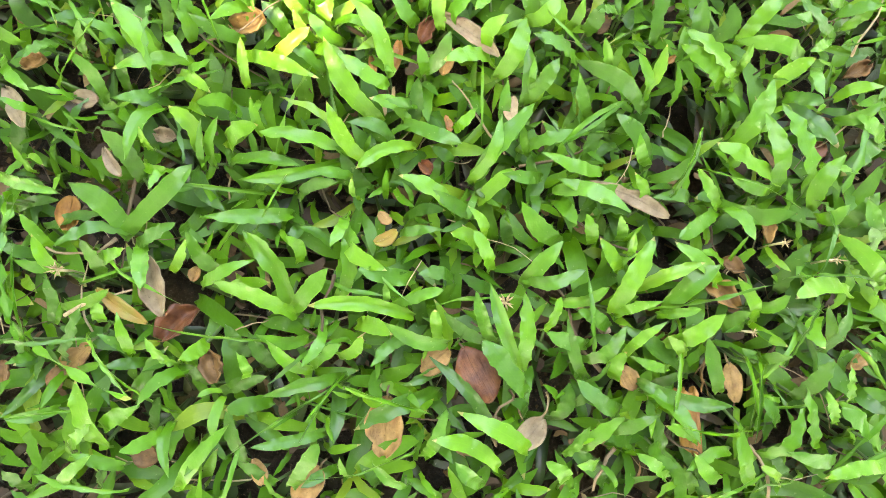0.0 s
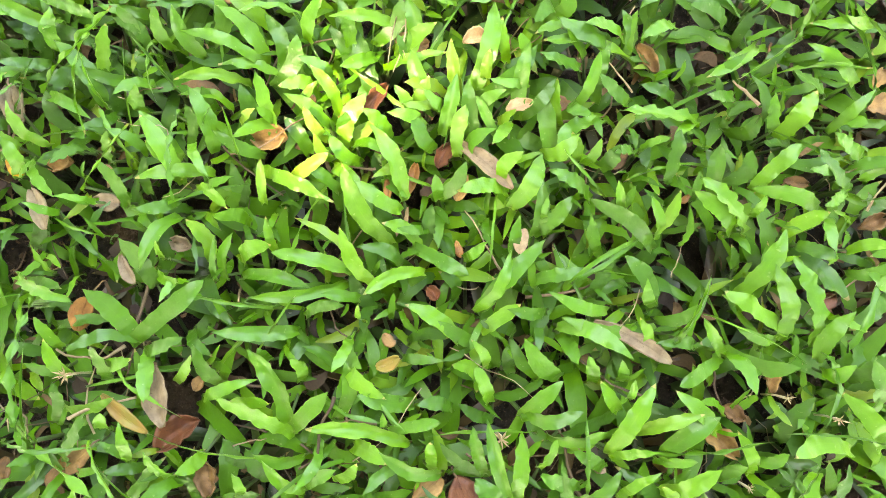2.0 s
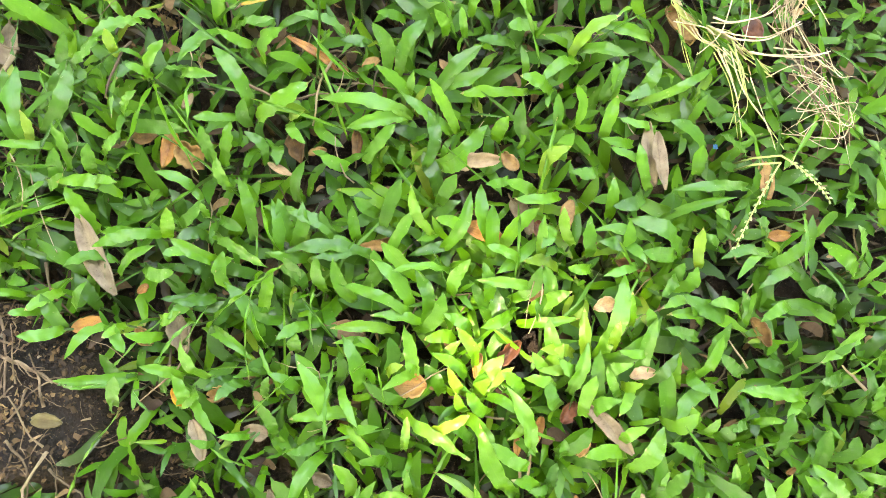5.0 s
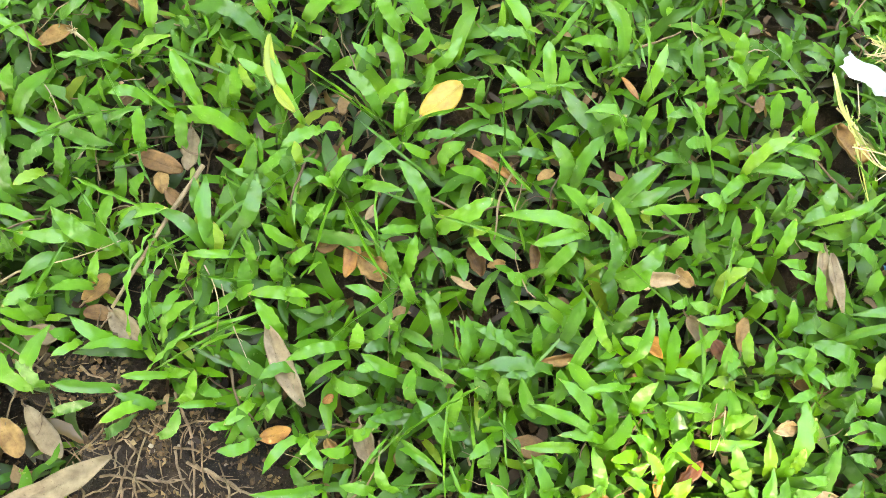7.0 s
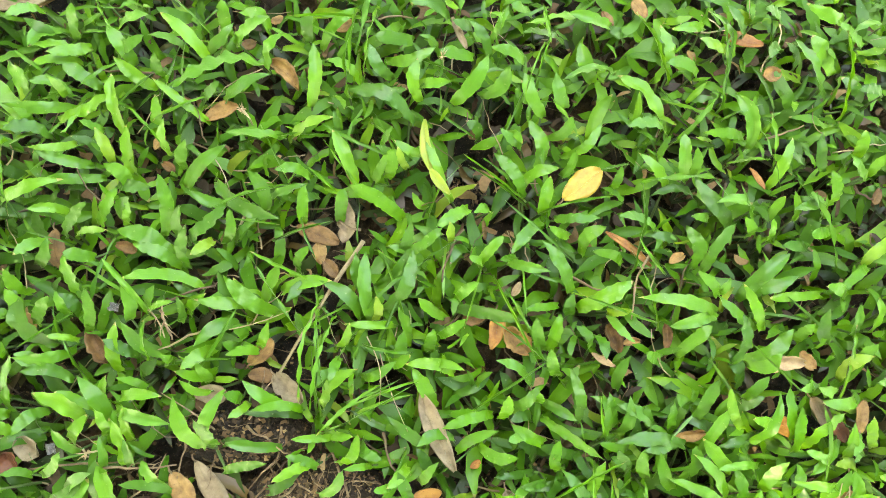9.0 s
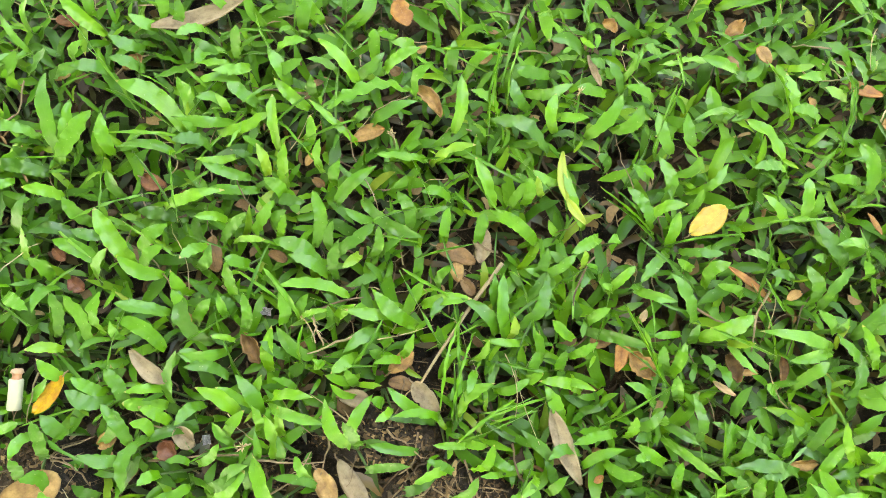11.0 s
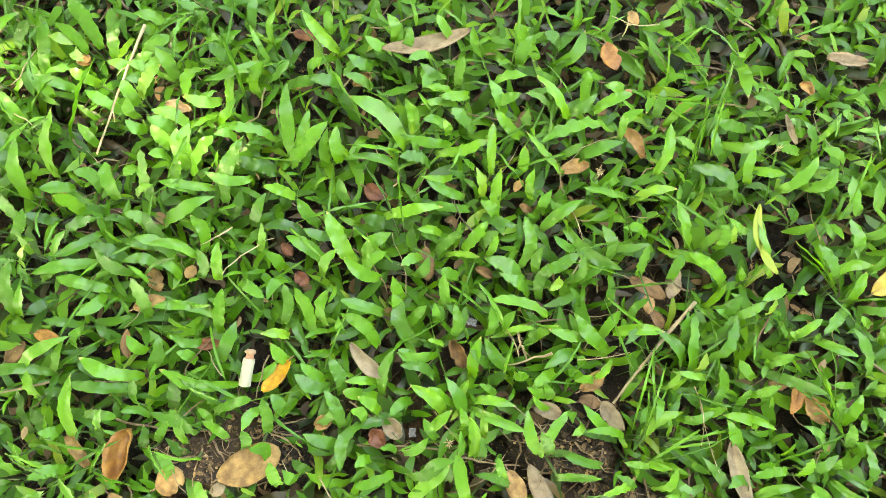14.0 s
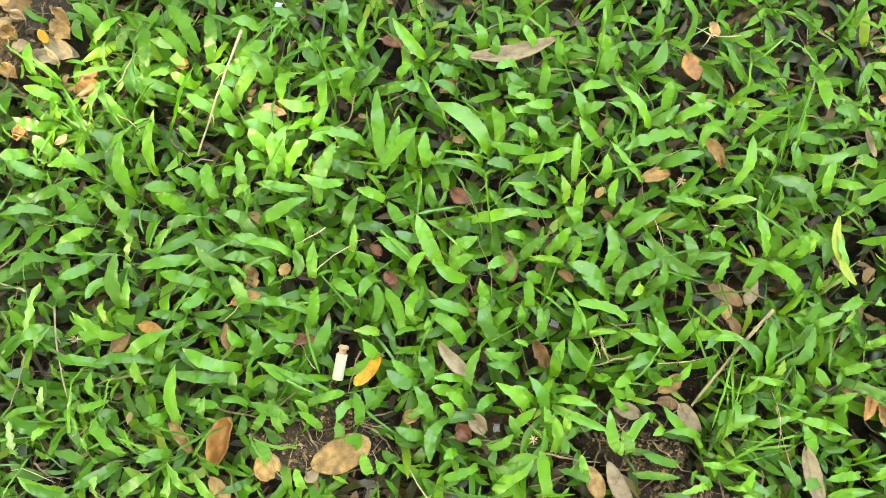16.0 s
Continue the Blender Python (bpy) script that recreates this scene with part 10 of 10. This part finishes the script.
def outer_lawn(count):
    """The lawn goes on beyond what is walked past, thinning outwards."""
    rng = random.Random(34)
    shapes = []
    models = [leaf_shape(rng, 4, 1) for _ in range(14)]
    while len(shapes) < count:
        reach = 0.35 + 2.3 * rng.random() ** 1.4
        a = rng.uniform(0, 6.28)
        x, y = -0.3 + math.cos(a) * (reach + 0.2), 0.2 + math.sin(a) * reach
        if -0.85 < x < 0.25 and -0.11 < y < 0.53:
            continue
        heading, length = rng.uniform(0, 6.28), rng.uniform(0.020, 0.036) * (1 + 0.4 * reach)
        base = Vector((x, y, ground_height(x, y) + rng.uniform(0.002, 0.012)))
        d = Vector((math.cos(heading) * length, math.sin(heading) * length, rng.uniform(0.002, 0.014)))
        shapes.append(laid(rng.choice(models), leaf_pose(base, base + d, length * rng.uniform(0.22, 0.32), rng.uniform(-0.5, 0.5))))
    tagged(new("outer_lawn", leaf_mesh("outer_lawn", shapes, LAWN)), "carpet grass going on round the spot", "grass", kind="stuff")


# dark greens carry the shade under the tufts; the browns are dead leaf
UNDER = blade_material("shaded_grass_leaf", [(0.0, (0.012, 0.036, 0.005)), (0.65, (0.024, 0.068, 0.008)), (0.85, (0.05, 0.035, 0.012)), (1.0, (0.10, 0.065, 0.024))], (1.3, 1.4, 0.6))
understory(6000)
outer_lawn(26000)


AREAS = [a * b for _, _, a, b, _ in BARE]


def litter_bits(count):
    """Crumbs of dead leaf on the soil under the grass."""
    rng = random.Random(44)
    shapes = []
    models = [leaf_shape(rng, 4, 1) for _ in range(10)]
    while len(shapes) < count:
        x, y = rng.uniform(-0.86, 0.26), rng.uniform(-0.12, 0.54)
        h, l = rng.uniform(0, 6.28), rng.uniform(0.002, 0.010)
        high = rng.uniform(0.005, 0.029)
        if len(shapes) % 7 == 0:
            cx, cy, a, b, turn = rng.choices(BARE[:6], AREAS[:6])[0]
            x, y = cx + rng.gauss(0, a * 0.6), cy + rng.gauss(0, b * 0.7)
        if bareness(x, y) > 0.2:
            l, high = min(l, rng.uniform(0.001, 0.004)), rng.uniform(0.0003, 0.0012)
        if not is_free(x, y, 0.004):
            continue
        base = Vector((x, y, ground_height(x, y) + high))
        tip = base + Vector((math.cos(h) * l, math.sin(h) * l, rng.uniform(-0.0005, 0.002)))
        shapes.append(laid(rng.choice(models), leaf_pose(base, tip, l * rng.uniform(0.15, 0.7), rng.uniform(-0.9, 0.9))))
    tagged(new("leaf_litter", leaf_mesh("leaf_litter", shapes, BITS)), "brown crumbs of dead leaf on the soil", "litter", kind="stuff")


def bits_material(name, stops):
    m, t, p, out = nodes_of(name)
    island = t.nodes.new("ShaderNodeNewGeometry").outputs["Random Per Island"]
    col = ramp(t, island, stops)
    n = noise_of(t, 700.0, 3.0, 0.6, place(t))
    t.links.new(mixed(t, n, col, mixed(t, 1.0, col, (0.45, 0.4, 0.36), "MULTIPLY")), p.inputs["Base Color"])
    p.inputs["Roughness"].default_value = 0.8
    bumped(t, p, n, 0.5, 0.0006)
    return m


BITS = bits_material("dead_leaf_crumbs", [(0.0, (0.022, 0.013, 0.005)), (0.5, (0.065, 0.038, 0.013)), (0.85, (0.16, 0.098, 0.036)), (1.0, (0.36, 0.25, 0.11))])
litter_bits(8000)


def crooked(bm, rng, at, heading, length, thick):
    """A dead stem that bends at its joints."""
    n = rng.randint(4, 7)
    p, pts = Vector(at), [Vector(at)]
    for k in range(n):
        heading += rng.gauss(0, 0.28)
        p = p + Vector((math.cos(heading), math.sin(heading), 0)) * (length / n)
        p.z = max(p.z + rng.uniform(-0.0008, 0.0008), ground_height(p.x, p.y) + thick * 0.6)
        pts.append(p.copy())
    tube(bm, pts, [thick * rng.uniform(0.75, 1.25) * (1 - 0.45 * k / n) for k in range(n + 1)], 5)
    return pts, heading


def rootlets(count):
    """Dead roots and stems on the open soil, some of them forked."""
    rng = random.Random(55)
    bm = bmesh.new()
    for _ in range(count):
        cx, cy, a, b, turn = rng.choices(BARE, AREAS)[0]
        x, y = cx + rng.gauss(0, a * 0.6), cy + rng.gauss(0, b * 0.7)
        thick = rng.choice((0.00015, 0.0002, 0.0003, 0.0004, 0.0006))
        pts, heading = crooked(bm, rng, (x, y, ground_height(x, y) + rng.uniform(0.0005, 0.003)), rng.uniform(0, 6.28), rng.uniform(0.005, 0.016) + thick * 22, thick)
        if thick > 0.00025 and rng.random() < 0.6:
            crooked(bm, rng, pts[len(pts) // 2], heading + rng.choice((-1, 1)) * rng.uniform(0.5, 1.1), rng.uniform(0.004, 0.011), thick * 0.7)
    tagged(link("rootlets", bm, ROOT), "crooked dry roots and dead stems on bare soil", "roots", kind="stuff")


rootlets(230)


def dead_stems(count):
    """Pale dead runners and straw bits lying through the sward."""
    rng = random.Random(88)
    bm = bmesh.new()
    for _ in range(count):
        x, y = rng.uniform(-0.84, 0.24), rng.uniform(-0.10, 0.52)
        if not is_free(x, y, 0.003):
            continue
        thick = rng.choice((0.00025, 0.0003, 0.0004, 0.0005, 0.0007))
        low = ground_height(x, y)
        crooked(bm, rng, (x, y, rng.uniform(low + 0.003, max(low + 0.004, 0.016))), rng.uniform(0, 6.28), rng.uniform(0.010, 0.038), thick)
    tagged(link("dead_stems", bm, CHAFF), "thin pale dead grass stems tangled through the lawn", "straw", kind="stuff")


CHAFF = bits_material("dead_stem_chaff", [(0.0, (0.07, 0.048, 0.026)), (0.4, (0.17, 0.125, 0.068)), (0.8, (0.33, 0.26, 0.15)), (1.0, (0.46, 0.40, 0.25))])
dead_stems(1600)


def crumbs(count):
    rng = random.Random(66)
    verts, faces = [], []
    cube = [(-1, -1, -1), (1, -1, -1), (1, 1, -1), (-1, 1, -1), (-1, -1, 1), (1, -1, 1), (1, 1, 1), (-1, 1, 1)]
    quads = [(3, 2, 1, 0), (4, 5, 6, 7), (0, 1, 5, 4), (1, 2, 6, 5), (2, 3, 7, 6), (3, 0, 4, 7)]
    for _ in range(count):
        cx, cy, a, b, turn = rng.choices(BARE, AREAS)[0]
        x, y = cx + rng.gauss(0, a * 0.7), cy + rng.gauss(0, b * 0.8)
        if not is_free(x, y, 0.004):
            continue
        r = rng.uniform(0.0003, 0.0011) if rng.random() < 0.94 else rng.uniform(0.0008, 0.0020)
        e = Euler((rng.uniform(0, 3), rng.uniform(0, 3), rng.uniform(0, 3))).to_matrix()
        flat = 1.0
        if rng.random() < 0.15:
            # chips of bark and leaf that lie flat
            r, flat = rng.uniform(0.0006, 0.0019), 0.2
            e = Euler((rng.gauss(0, 0.35), rng.gauss(0, 0.35), rng.uniform(0, 6.28))).to_matrix()
        k = len(verts)
        z = ground_height(x, y) + r * 0.4 * flat + (0.0008 if flat < 1 else 0.0)
        long = rng.uniform(1.0, 1.9)
        for c in cube:
            p = e @ Vector((c[0] * r * long * rng.uniform(0.3, 0.75), c[1] * r * rng.uniform(0.25, 0.75), c[2] * r * flat * rng.uniform(0.2, 0.8)))
            verts.append((x + p.x, y + p.y, z + p.z))
        faces += [tuple(k + i for i in q) for q in quads]
    me = bpy.data.meshes.new("soil_crumbs")
    me.from_pydata(verts, [], faces)
    me.materials.append(BITS)
    tagged(new("soil_crumbs", me), "loose crumbs of brown soil and grit", "soil", kind="stuff")


crumbs(10000)


def fine_grass(count):
    """Thread-like blades of another grass that stand up through the lawn."""
    rng = random.Random(77)
    shapes = []
    models = [leaf_shape(rng, 9, 1) for _ in range(12)]
    while len(shapes) < count:
        x, y = rng.uniform(-0.84, 0.24), rng.uniform(-0.10, 0.52)
        if bareness(x, y) > 0.3 or not is_free(x, y, 0.003):
            continue
        h, l = rng.uniform(0, 6.28), rng.uniform(0.018, 0.042)
        base = Vector((x, y, rng.uniform(0.006, 0.015)))
        tip = base + Vector((math.cos(h) * l, math.sin(h) * l, rng.uniform(0.002, 0.010)))
        shapes.append(laid(rng.choice(models), leaf_pose(base, tip, rng.uniform(0.0007, 0.0017), rng.uniform(-0.4, 0.4))))
    tagged(new("fine_grass", leaf_mesh("fine_grass", shapes, BLADE)), "thin bluish green grass blades between broad leaves", "grass", kind="stuff")


fine_grass(700)

# ---- true size: the plan above is drawn at four fifths ----
TRUE_SIZE = Matrix.Scale(1.25, 4)
bpy.context.view_layer.update()
for ob in list(scene.objects):
    if ob.parent is None and ob.type in ("MESH", "EMPTY"):
        ob.matrix_world = TRUE_SIZE @ ob.matrix_world
